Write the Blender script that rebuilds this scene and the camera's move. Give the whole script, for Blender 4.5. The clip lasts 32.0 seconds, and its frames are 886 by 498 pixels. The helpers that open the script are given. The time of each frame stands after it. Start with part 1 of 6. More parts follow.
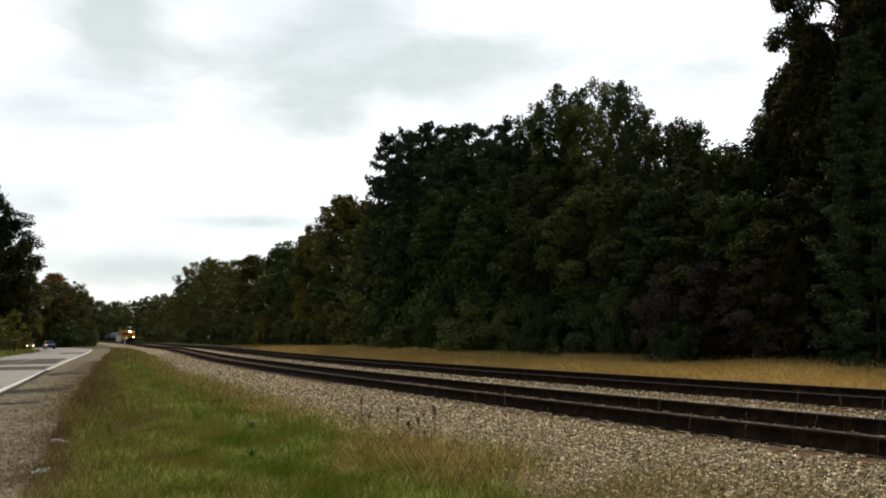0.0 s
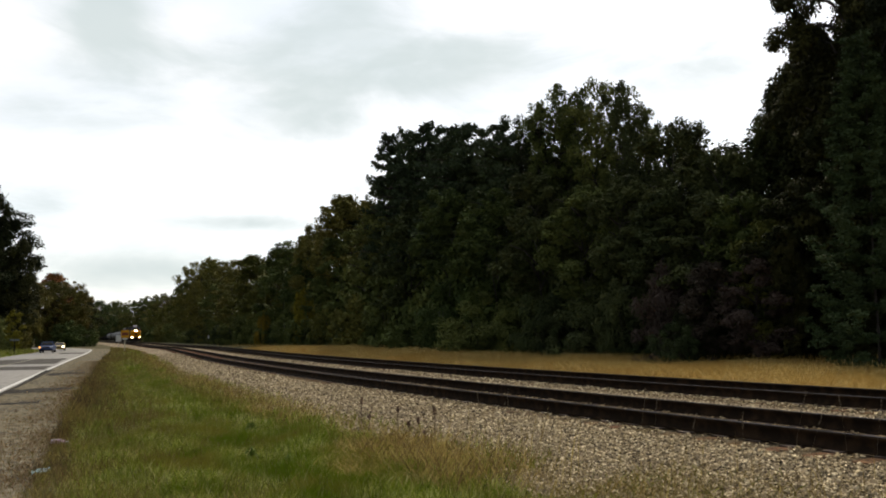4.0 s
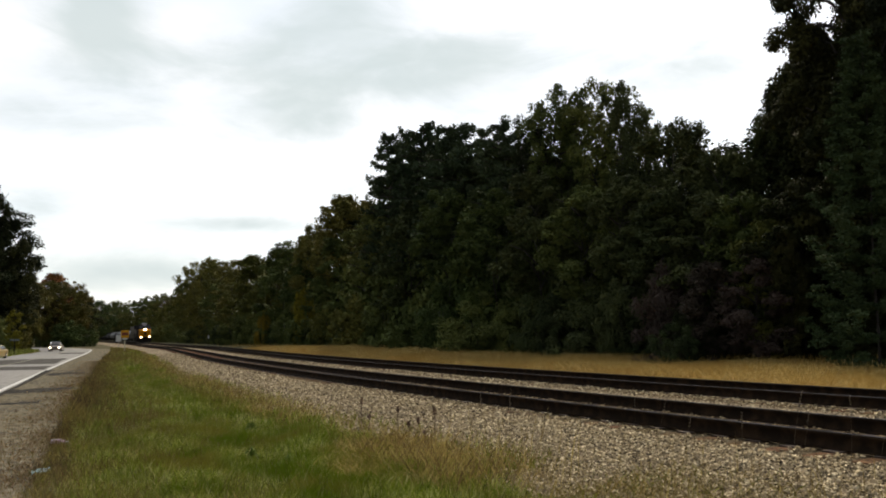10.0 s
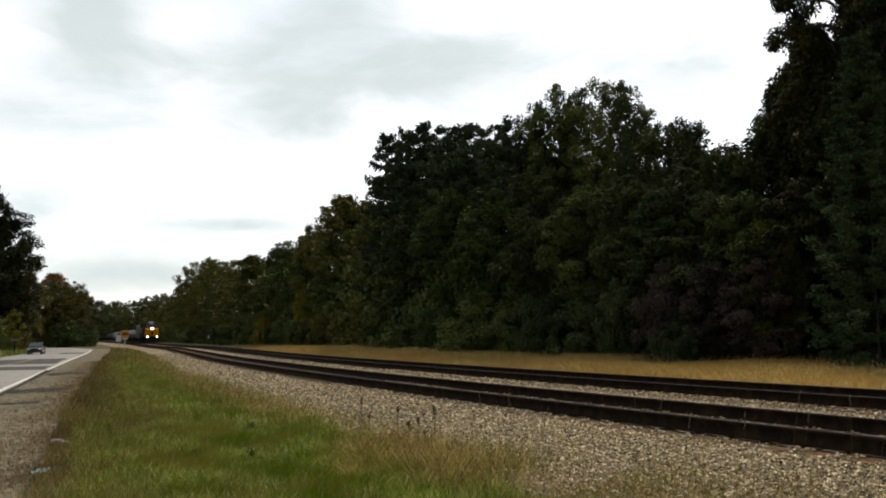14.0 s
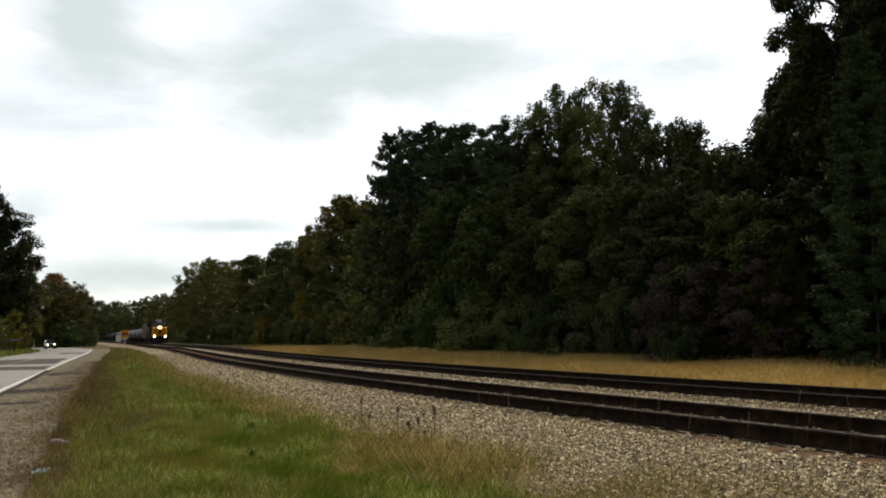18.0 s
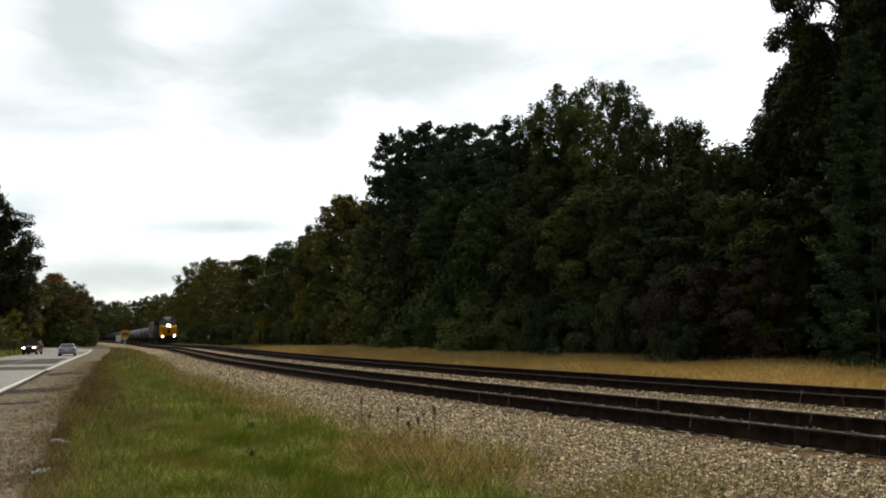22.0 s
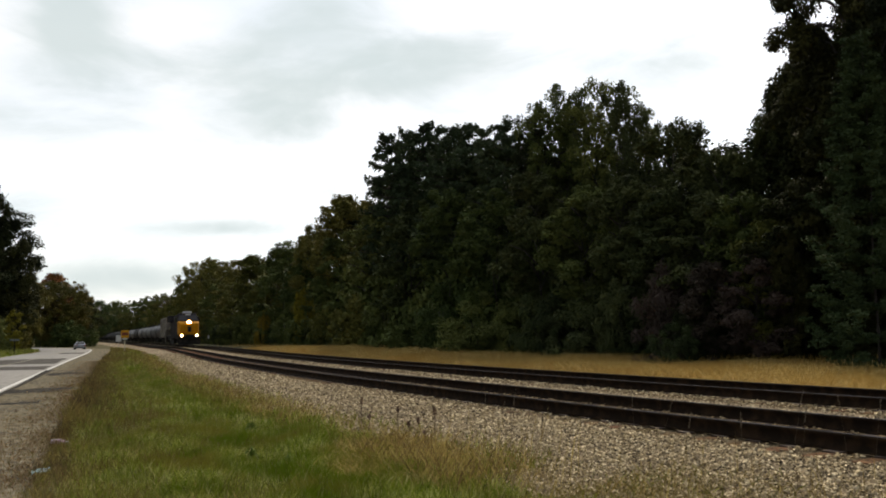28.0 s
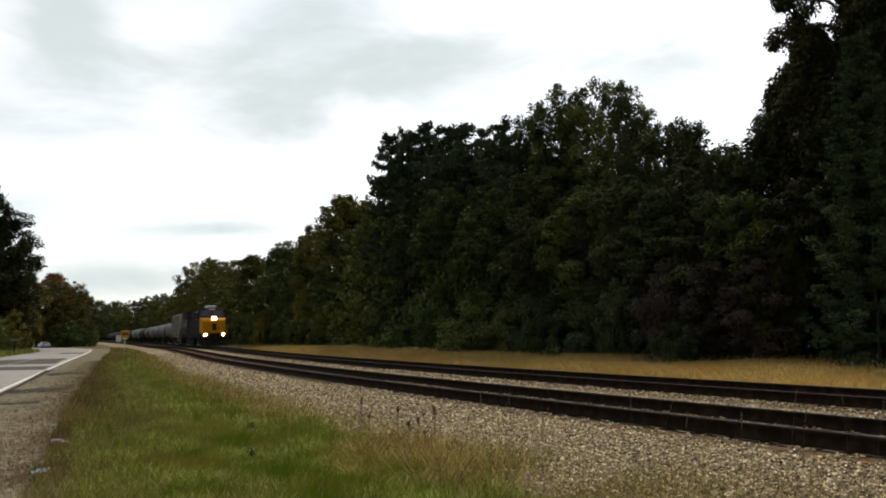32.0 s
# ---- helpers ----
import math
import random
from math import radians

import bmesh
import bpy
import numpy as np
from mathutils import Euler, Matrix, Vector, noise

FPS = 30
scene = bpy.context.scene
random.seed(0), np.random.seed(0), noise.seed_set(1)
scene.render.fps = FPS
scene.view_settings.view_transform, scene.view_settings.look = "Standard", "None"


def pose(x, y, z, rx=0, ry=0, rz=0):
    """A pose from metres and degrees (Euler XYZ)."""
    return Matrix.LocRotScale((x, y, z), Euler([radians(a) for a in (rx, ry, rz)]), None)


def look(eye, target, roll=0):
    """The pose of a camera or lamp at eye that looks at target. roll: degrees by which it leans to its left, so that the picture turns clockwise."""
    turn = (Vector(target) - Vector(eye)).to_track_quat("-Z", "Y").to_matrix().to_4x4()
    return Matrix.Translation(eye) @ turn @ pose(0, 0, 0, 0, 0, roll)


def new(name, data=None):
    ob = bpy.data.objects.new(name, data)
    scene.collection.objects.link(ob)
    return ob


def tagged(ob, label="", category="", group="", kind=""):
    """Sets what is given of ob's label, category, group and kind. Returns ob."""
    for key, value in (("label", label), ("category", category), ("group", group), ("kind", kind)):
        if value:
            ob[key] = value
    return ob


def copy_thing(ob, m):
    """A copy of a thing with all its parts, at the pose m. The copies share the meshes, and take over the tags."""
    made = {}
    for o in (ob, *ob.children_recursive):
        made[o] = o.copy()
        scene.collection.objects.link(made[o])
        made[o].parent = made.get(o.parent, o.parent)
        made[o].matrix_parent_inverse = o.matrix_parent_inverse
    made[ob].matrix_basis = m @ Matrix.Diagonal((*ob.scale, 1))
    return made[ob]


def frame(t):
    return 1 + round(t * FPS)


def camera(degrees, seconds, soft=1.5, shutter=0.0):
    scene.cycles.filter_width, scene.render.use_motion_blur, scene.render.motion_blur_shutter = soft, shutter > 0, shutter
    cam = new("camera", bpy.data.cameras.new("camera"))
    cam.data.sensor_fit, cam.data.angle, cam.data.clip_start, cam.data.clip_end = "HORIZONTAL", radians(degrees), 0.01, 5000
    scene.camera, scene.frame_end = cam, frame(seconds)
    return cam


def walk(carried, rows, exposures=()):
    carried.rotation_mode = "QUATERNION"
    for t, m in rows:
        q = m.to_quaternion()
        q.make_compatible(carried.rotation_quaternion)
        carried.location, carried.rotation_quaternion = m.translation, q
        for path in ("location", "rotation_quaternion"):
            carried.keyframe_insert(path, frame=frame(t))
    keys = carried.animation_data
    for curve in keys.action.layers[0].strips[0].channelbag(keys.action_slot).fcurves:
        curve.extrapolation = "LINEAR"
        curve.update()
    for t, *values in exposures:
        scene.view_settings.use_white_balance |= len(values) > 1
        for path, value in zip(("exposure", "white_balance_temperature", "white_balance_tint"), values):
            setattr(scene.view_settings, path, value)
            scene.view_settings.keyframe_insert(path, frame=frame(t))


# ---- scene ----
cam = camera(58.5, 32.0, soft=1.85)
EYE = (0.0, 0.0, 1.65)
HELD = look(EYE, (0.0, 100.0, 1.65 + 10.47), roll=-1.18)
walk(cam, [(0.0, HELD), (32.0, HELD)], exposures=[(0.0, 0.0, 6850.0, 11.5), (32.0, 0.0, 6850.0, 11.5)])


# ---- world and sun ----
def make_world():
    w = bpy.data.worlds.new("overcast_sky")
    scene.world = w
    w.use_nodes = True
    nt = w.node_tree
    nt.nodes.clear()
    out = nt.nodes.new("ShaderNodeOutputWorld")
    sky = nt.nodes.new("ShaderNodeTexSky")
    sky.sky_type = "NISHITA"
    sky.sun_disc = False
    sky.sun_elevation = radians(38)
    sky.sun_rotation = radians(50)
    blue = nt.nodes.new("ShaderNodeBackground")
    blue.inputs[1].default_value = 0.05
    nt.links.new(sky.outputs[0], blue.inputs[0])
    co = nt.nodes.new("ShaderNodeTexCoord")
    mp = nt.nodes.new("ShaderNodeMapping")
    mp.inputs["Scale"].default_value = (2.0, 2.0, 7.0)
    nt.links.new(co.outputs["Generated"], mp.inputs["Vector"])
    nz = nt.nodes.new("ShaderNodeTexNoise")
    nz.inputs["Scale"].default_value = 1.6
    nz.inputs["Detail"].default_value = 5.0
    nt.links.new(mp.outputs[0], nz.inputs["Vector"])
    rp = nt.nodes.new("ShaderNodeValToRGB")
    rp.color_ramp.elements[0].position = 0.3
    rp.color_ramp.elements[0].color = (0.80, 0.85, 0.88, 1)
    rp.color_ramp.elements[1].position = 0.6
    rp.color_ramp.elements[1].color = (1.0, 1.005, 1.01, 1)
    nt.links.new(nz.outputs["Fac"], rp.inputs[0])
    white = nt.nodes.new("ShaderNodeBackground")
    nt.links.new(rp.outputs[0], white.inputs[0])
    # thin cloud is brightest towards the veiled sun, and duller away from it
    dot = nt.nodes.new("ShaderNodeVectorMath")
    dot.operation = "DOT_PRODUCT"
    nt.links.new(co.outputs["Generated"], dot.inputs[0])
    dot.inputs[1].default_value = Vector((0.12, 0.93, 0.35)).normalized()
    gr = nt.nodes.new("ShaderNodeMapRange")
    gr.interpolation_type = "SMOOTHSTEP"
    gr.inputs[1].default_value, gr.inputs[2].default_value = -0.3, 0.95
    gr.inputs[3].default_value, gr.inputs[4].default_value = 0.19, 1.0
    nt.links.new(dot.outputs["Value"], gr.inputs[0])
    nt.links.new(gr.outputs[0], white.inputs[1])
    add = nt.nodes.new("ShaderNodeAddShader")
    nt.links.new(blue.outputs[0], add.inputs[0])
    nt.links.new(white.outputs[0], add.inputs[1])
    nt.links.new(add.outputs[0], out.inputs[0])


make_world()
sun = new("sun", bpy.data.lights.new("sun", "SUN"))
sun.data.energy = 2.9
sun.data.angle = radians(12)
sun.data.color = (1.0, 0.88, 0.68)
sun.matrix_world = look((15, 95, 75), (0, 0, 0))


# ---- plan ----
class Line:
    """A smooth curve on the ground through points (x, y), by length from its first point."""

    def __init__(self, pts):
        P = np.array(pts, float)
        d = np.r_[0, np.cumsum(np.hypot(*np.diff(P, axis=0).T))]
        T = np.gradient(P, d, axis=0)
        out = []
        for i in range(len(P) - 1):
            h = d[i + 1] - d[i]
            u = np.linspace(0, 1, max(2, int(h)), endpoint=False)[:, None]
            out.append((2 * u**3 - 3 * u**2 + 1) * P[i] + (u**3 - 2 * u**2 + u) * h * T[i]
                       + (-2 * u**3 + 3 * u**2) * P[i + 1] + (u**3 - u**2) * h * T[i + 1])
        out.append(P[-1:])
        self.p = np.vstack(out)
        self.s = np.r_[0, np.cumsum(np.hypot(*np.diff(self.p, axis=0).T))]
        t = np.gradient(self.p, self.s, axis=0)
        self.t = t / np.hypot(*t.T)[:, None]

    def at(self, s, off=0.0):
        """Place and heading (radians) at s, off metres to the right of the way."""
        x, y = np.interp(s, self.s, self.p[:, 0]), np.interp(s, self.s, self.p[:, 1])
        tx, ty = np.interp(s, self.s, self.t[:, 0]), np.interp(s, self.s, self.t[:, 1])
        return x + off * ty, y - off * tx, np.arctan2(ty, tx)

    def near(self, y):
        return float(np.interp(y, self.p[:, 1], self.s))

    def apart(self, xy):
        """For points (n, 2): the signed distance to the right of the curve, and the length along it."""
        d_out, s_out = np.empty(len(xy)), np.empty(len(xy))
        q = self.p[::2]
        qs, qt = self.s[::2], self.t[::2]
        for i in range(0, len(xy), 4000):
            a = xy[i:i + 4000]
            d2 = ((a[:, None, :] - q[None]) ** 2).sum(2)
            k = d2.argmin(1)
            v = a - q[k]
            d_out[i:i + 4000] = v[:, 0] * qt[k, 1] - v[:, 1] * qt[k, 0]
            s_out[i:i + 4000] = qs[k] + (v * qt[k]).sum(1)
        return d_out, s_out


# the middle between the two tracks, and the white edge line of the road
TRACKS = Line([(143, -210), (62.3, -80), (25.5, -20), (12.93, 0), (7.05, 10), (1.73, 20), (-7.69, 40), (-20.0, 70), (-30.15, 95),
               (-39.85, 116), (-51.45, 142), (-60.85, 163.5), (-75.05, 195), (-92.35, 232), (-107.45, 263.6), (-134.5, 320),
               (-163, 380), (-203, 460), (-250, 540), (-320, 640), (-420, 760)])
ROAD = Line([(151, -380), (78, -200), (12.5, -40), (-3.9, 0), (-26.5, 55), (-49, 110), (-55.6, 125), (-64, 140), (-74, 155),
             (-86, 170), (-105, 190), (-140, 220), (-195, 258), (-330, 330)])
NEAR_TRACK, FAR_TRACK = -2.135, 2.135
RAIL_TOP = 0.45


# ---- materials ----
def mat(name, base, rough=0.7, metal=0.0, vary=(), scale=3.0, bump=0.0, bump_scale=60.0, coat=0.0, obj_random=0.0, island=(), big=(), big_scale=0.3, shine=0.5, thin=0.0):
    """A surface: base colour, mixed with the colours of vary by fine noise, of island by piece, of big by broad noise."""
    m = bpy.data.materials.new(name)
    m.use_nodes = True
    nt = m.node_tree
    b = nt.nodes["Principled BSDF"]
    b.inputs["Roughness"].default_value = rough
    b.inputs["Metallic"].default_value = metal
    b.inputs["Specular IOR Level"].default_value = shine
    if coat:
        b.inputs["Coat Weight"].default_value = coat
        b.inputs["Coat Roughness"].default_value = 0.12
    co = nt.nodes.new("ShaderNodeTexCoord")
    ge = nt.nodes.new("ShaderNodeNewGeometry")
    rgb = nt.nodes.new("ShaderNodeRGB")
    rgb.outputs[0].default_value = (*base, 1)
    col = rgb.outputs[0]

    def blend(fac, other, lo, hi):
        nonlocal col
        rm = nt.nodes.new("ShaderNodeMapRange")
        rm.inputs[1].default_value, rm.inputs[2].default_value = lo, hi
        nt.links.new(fac, rm.inputs[0])
        mx = nt.nodes.new("ShaderNodeMix")
        mx.data_type = "RGBA"
        nt.links.new(rm.outputs[0], mx.inputs["Factor"])
        nt.links.new(col, mx.inputs["A"])
        mx.inputs["B"].default_value = (*other, 1)
        col = mx.outputs["Result"]

    def noisy(sc, detail=4.0, shift=0.0):
        mp = nt.nodes.new("ShaderNodeMapping")
        mp.inputs["Location"].default_value = (shift, shift * 0.7, shift * 0.3)
        nt.links.new(co.outputs["Object"], mp.inputs["Vector"])
        nz = nt.nodes.new("ShaderNodeTexNoise")
        nz.inputs["Scale"].default_value = sc
        nz.inputs["Detail"].default_value = detail
        nt.links.new(mp.outputs[0], nz.inputs["Vector"])
        return nz.outputs["Fac"]

    for i, c in enumerate(island):
        n = nt.nodes.new("ShaderNodeTexWhiteNoise")
        n.noise_dimensions = "2D"
        cb = nt.nodes.new("ShaderNodeCombineXYZ")
        cb.inputs[1].default_value = i * 3.7
        nt.links.new(ge.outputs["Random Per Island"], cb.inputs[0])
        nt.links.new(cb.outputs[0], n.inputs["Vector"])
        blend(n.outputs["Value"], c, 0.45 + 0.12 * i, 0.75 + 0.08 * i)
    for i, c in enumerate(big):
        blend(noisy(big_scale * (1 + 0.7 * i), 3.0, 17.0 * i + 3), c, 0.46, 0.62)
    for i, c in enumerate(vary):
        blend(noisy(scale * (1 + 1.9 * i), 5.0, 9.0 * i), c, 0.44, 0.66)
    if obj_random:
        oi = nt.nodes.new("ShaderNodeObjectInfo")
        hs = nt.nodes.new("ShaderNodeHueSaturation")
        r1 = nt.nodes.new("ShaderNodeMapRange")
        r1.inputs[3].default_value, r1.inputs[4].default_value = 1 - obj_random, 1 + obj_random
        nt.links.new(oi.outputs["Random"], r1.inputs[0])
        nt.links.new(r1.outputs[0], hs.inputs["Value"])
        r2 = nt.nodes.new("ShaderNodeMapRange")
        r2.inputs[3].default_value, r2.inputs[4].default_value = 0.5 + 0.07 * obj_random, 0.5 - 0.09 * obj_random
        nt.links.new(oi.outputs["Random"], r2.inputs[0])
        nt.links.new(r2.outputs[0], hs.inputs["Hue"])
        nt.links.new(col, hs.inputs["Color"])
        col = hs.outputs[0]
    nt.links.new(col, b.inputs["Base Color"])
    if thin:
        tl = nt.nodes.new("ShaderNodeBsdfTranslucent")
        nt.links.new(col, tl.inputs["Color"])
        ms = nt.nodes.new("ShaderNodeMixShader")
        ms.inputs[0].default_value = thin
        nt.links.new(b.outputs[0], ms.inputs[1])
        nt.links.new(tl.outputs[0], ms.inputs[2])
        nt.links.new(ms.outputs[0], nt.nodes["Material Output"].inputs[0])
    if bump:
        bp = nt.nodes.new("ShaderNodeBump")
        bp.inputs["Strength"].default_value = bump
        bp.inputs["Distance"].default_value = 0.02
        nt.links.new(noisy(bump_scale, 4.0, 31.0), bp.inputs["Height"])
        nt.links.new(bp.outputs[0], b.inputs["Normal"])
    return m


def glow(name, colour, strength):
    m = bpy.data.materials.new(name)
    m.use_nodes = True
    b = m.node_tree.nodes["Principled BSDF"]
    b.inputs["Base Color"].default_value = (*colour, 1)
    b.inputs["Emission Color"].default_value = (*colour, 1)
    b.inputs["Emission Strength"].default_value = strength
    return m


M_SOIL = mat("soil_and_grass", (0.062, 0.060, 0.022), 0.95, vary=((0.13, 0.105, 0.05), (0.045, 0.045, 0.015)), scale=1.3, bump=0.6, bump_scale=25, big=((0.10, 0.08, 0.035),), big_scale=0.12, shine=0.1)
# bed darker than its loose stones: shade of the gaps put into the colour
M_BALLAST_GAPS = mat("ballast", (0.17, 0.138, 0.09), 0.95, vary=((0.05, 0.038, 0.026), (0.44, 0.35, 0.23)), scale=21, bump=1.0, bump_scale=28, big=((0.18, 0.138, 0.088),), big_scale=0.25, shine=0.05)
M_STONE = mat("ballast_stone", (0.37, 0.295, 0.170), 0.9, island=((0.11, 0.083, 0.052), (0.80, 0.68, 0.45), (0.060, 0.048, 0.036)), vary=((0.28, 0.22, 0.135),), scale=30, shine=0.05)
M_ROAD = mat("worn_pavement", (0.27, 0.265, 0.255), 0.9, vary=((0.21, 0.206, 0.20), (0.32, 0.315, 0.30)), scale=0.9, bump=0.25, bump_scale=70, big=((0.21, 0.207, 0.20),), big_scale=0.12, shine=0.1)
M_PATCH = mat("road_patch", (0.086, 0.082, 0.075), 0.95, vary=((0.125, 0.118, 0.105), (0.055, 0.052, 0.047)), scale=1.2, bump=0.25, bump_scale=80, shine=0.05)
M_LINE = mat("road_paint", (0.64, 0.64, 0.62), 0.6, vary=((0.5, 0.5, 0.48),), scale=2.5, bump=0.15)
M_SHOULDER = mat("broken_shoulder", (0.150, 0.130, 0.085), 0.95, vary=((0.075, 0.066, 0.049), (0.26, 0.23, 0.165)), scale=2.2, bump=1.0, bump_scale=28, big=((0.06, 0.055, 0.046), (0.12, 0.096, 0.056)), big_scale=0.5, shine=0.03)
M_RAIL = mat("rail_steel", (0.017, 0.0115, 0.0075), 0.9, 0.0, vary=((0.038, 0.023, 0.013),), scale=6, bump=0.2, shine=0.03)
# worn steel, with the sky's blue-grey sheen mixed into its matte colour
M_RAILHEAD_SHEEN = mat("rail_head_sheen", (0.058, 0.059, 0.070), 0.85, 0.0, vary=((0.024, 0.023, 0.024),), scale=3, shine=0.03)
M_TIE = mat("tie_wood", (0.125, 0.078, 0.034), 0.95, vary=((0.19, 0.124, 0.060), (0.04, 0.025, 0.014)), scale=5, bump=0.5, bump_scale=30, obj_random=0.3, shine=0.05)
M_PLATE = mat("tie_plate", (0.07, 0.05, 0.04), 0.7, 0.3, vary=((0.11, 0.07, 0.05),), scale=9)
M_GRASS = mat("green_grass", (0.225, 0.285, 0.022), 0.8, island=((0.065, 0.105, 0.010), (0.54, 0.57, 0.120), (0.78, 0.72, 0.34)), big=((0.28, 0.26, 0.045), (0.17, 0.235, 0.016)), big_scale=0.8, shine=0.05)
M_LITTER = mat("dead_leaves", (0.26, 0.175, 0.09), 0.9, island=((0.15, 0.095, 0.05), (0.36, 0.26, 0.14), (0.20, 0.17, 0.07)), shine=0.05)
M_SEED = mat("seed_grass", (0.31, 0.225, 0.085), 0.85, island=((0.12, 0.080, 0.038), (0.54, 0.42, 0.15)), shine=0.05, thin=0.25)
M_DRY = mat("dry_grass", (0.28, 0.228, 0.066), 0.85, island=((0.12, 0.088, 0.034), (0.52, 0.43, 0.135), (0.12, 0.155, 0.024)), big=((0.21, 0.15, 0.048),), big_scale=0.4, shine=0.05, thin=0.08)
M_GOLD = mat("golden_grass", (0.63, 0.425, 0.13), 0.85, island=((0.34, 0.21, 0.06), (0.82, 0.64, 0.29), (0.24, 0.17, 0.045)), big=((0.45, 0.29, 0.085),), big_scale=0.35, shine=0.05, thin=0.35)
M_WEED = mat("brown_weed", (0.26, 0.192, 0.066), 0.85, island=((0.10, 0.068, 0.030), (0.46, 0.345, 0.12), (0.14, 0.165, 0.028)), big=((0.18, 0.13, 0.048),), big_scale=0.6, shine=0.05, thin=0.08)
M_DEAD = mat("dead_weed", (0.085, 0.062, 0.034), 0.9, island=((0.045, 0.032, 0.019), (0.19, 0.14, 0.07), (0.13, 0.075, 0.035)), shine=0.05, thin=0.1)
M_TUFT = mat("straw_tuft", (0.50, 0.38, 0.13), 0.85, island=((0.28, 0.21, 0.07), (0.72, 0.58, 0.26), (0.22, 0.23, 0.05)), shine=0.05, thin=0.2)
M_BROKEN = mat("broken_asphalt", (0.045, 0.042, 0.037), 0.95, vary=((0.085, 0.076, 0.060), (0.028, 0.026, 0.023)), scale=3.0, bump=0.8, bump_scale=40, shine=0.03)
M_DOCK = mat("dark_seed_head", (0.19, 0.13, 0.095), 0.9, island=((0.09, 0.06, 0.047), (0.26, 0.18, 0.13)), shine=0.05, thin=0.35)
M_WEEDLEAF = mat("broadleaf_weed", (0.15, 0.21, 0.035), 0.7, island=((0.09, 0.13, 0.022), (0.20, 0.26, 0.05)), shine=0.1, thin=0.3)
M_RUSTWEED = mat("rusty_weed", (0.27, 0.165, 0.080), 0.9, island=((0.15, 0.085, 0.045), (0.36, 0.25, 0.12), (0.16, 0.16, 0.04)), shine=0.05, thin=0.1)
M_PALE = mat("pale_seed_stalk", (0.34, 0.32, 0.12), 0.85, island=((0.17, 0.17, 0.05), (0.55, 0.51, 0.24), (0.24, 0.18, 0.09)), shine=0.05, thin=0.1)
M_BARK = mat("bark", (0.040, 0.033, 0.026), 0.95, vary=((0.060, 0.052, 0.043), (0.03, 0.025, 0.02)), scale=5, bump=0.8, bump_scale=18)


def leafy(name, base, *others):
    soft = [tuple(0.3 * o + 0.7 * k for o, k in zip(c, base)) for c in others]
    calm = [tuple(0.65 * o + 0.35 * k for o, k in zip(c, base)) for c in others]
    return mat(name, base, 0.8, island=soft, obj_random=0.30, big=(calm[0],), big_scale=0.45, vary=(calm[1],), scale=0.9, shine=0.08)


M_LEAF = {
    "green": leafy("leaves_green", (0.084, 0.110, 0.031), (0.034, 0.046, 0.014), (0.142, 0.166, 0.042)),
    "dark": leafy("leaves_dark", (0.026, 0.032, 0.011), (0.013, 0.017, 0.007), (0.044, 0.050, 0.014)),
    "hemlock": leafy("leaves_hemlock", (0.055, 0.076, 0.036), (0.022, 0.031, 0.016), (0.092, 0.118, 0.054)),
    "wood": leafy("leaves_wood", (0.050, 0.065, 0.024), (0.023, 0.031, 0.013), (0.080, 0.097, 0.031)),
    # darker leaf copy: canopy shade of the right-hand wood put into the colour
    "shaded": leafy("leaves_shaded", (0.030, 0.034, 0.011), (0.013, 0.016, 0.007), (0.058, 0.058, 0.014)),
    "olive": leafy("leaves_olive", (0.118, 0.122, 0.028), (0.064, 0.070, 0.019), (0.174, 0.164, 0.032)),
    "rust": leafy("leaves_rust", (0.155, 0.088, 0.018), (0.10, 0.075, 0.018), (0.22, 0.098, 0.016)),
    "amber": leafy("leaves_amber", (0.108, 0.098, 0.022), (0.062, 0.062, 0.017), (0.155, 0.128, 0.024)),
    "yellow": leafy("leaves_yellow", (0.20, 0.17, 0.020), (0.12, 0.115, 0.018), (0.28, 0.22, 0.024)),
    "plum": leafy("leaves_plum", (0.062, 0.049, 0.037), (0.031, 0.026, 0.020), (0.084, 0.065, 0.046)),
    "pine": leafy("needles", (0.076, 0.103, 0.040), (0.036, 0.049, 0.019), (0.108, 0.136, 0.053)),
}
M_BLUE = mat("navy_paint", (0.024, 0.022, 0.026), 0.7, vary=((0.062, 0.050, 0.042),), scale=2, shine=0.02)
M_YELLOW = mat("yellow_paint", (0.56, 0.245, 0.005), 0.6, vary=((0.42, 0.18, 0.008),), scale=2.5, shine=0.1)
M_BLACK = mat("black_running_gear", (0.018, 0.017, 0.016), 0.85, vary=((0.04, 0.034, 0.028),), scale=4, bump=0.2, shine=0.05)
M_HOPPER = mat("hopper_grey", (0.34, 0.31, 0.26), 0.85, vary=((0.14, 0.125, 0.10), (0.27, 0.255, 0.225)), scale=1.5, bump=0.1, shine=0.05)
M_TANK = mat("tank_black", (0.014, 0.015, 0.016), 0.6, vary=((0.03, 0.03, 0.028),), scale=1.0, obj_random=0.4, shine=0.06)
M_TANK_GREY = mat("tank_grey", (0.108, 0.110, 0.112), 0.55, vary=((0.05, 0.05, 0.048),), scale=0.8, obj_random=0.4, shine=0.2)
M_GLASS = mat("dark_glass", (0.012, 0.014, 0.016), 0.08, 0.0, shine=0.5)
# grey base colour stands in for bright sky mirrored in the windscreen
M_CABGLASS_SHEEN = mat("cab_glass_sheen", (0.055, 0.054, 0.056), 0.12, shine=0.7)
M_TYRE = mat("tyre", (0.02, 0.02, 0.02), 0.85)
M_CHROME = mat("bright_metal", (0.55, 0.55, 0.56), 0.25, 0.9)
M_WHITE = mat("white_board", (0.62, 0.64, 0.65), 0.6, vary=((0.5, 0.5, 0.5),), scale=4)
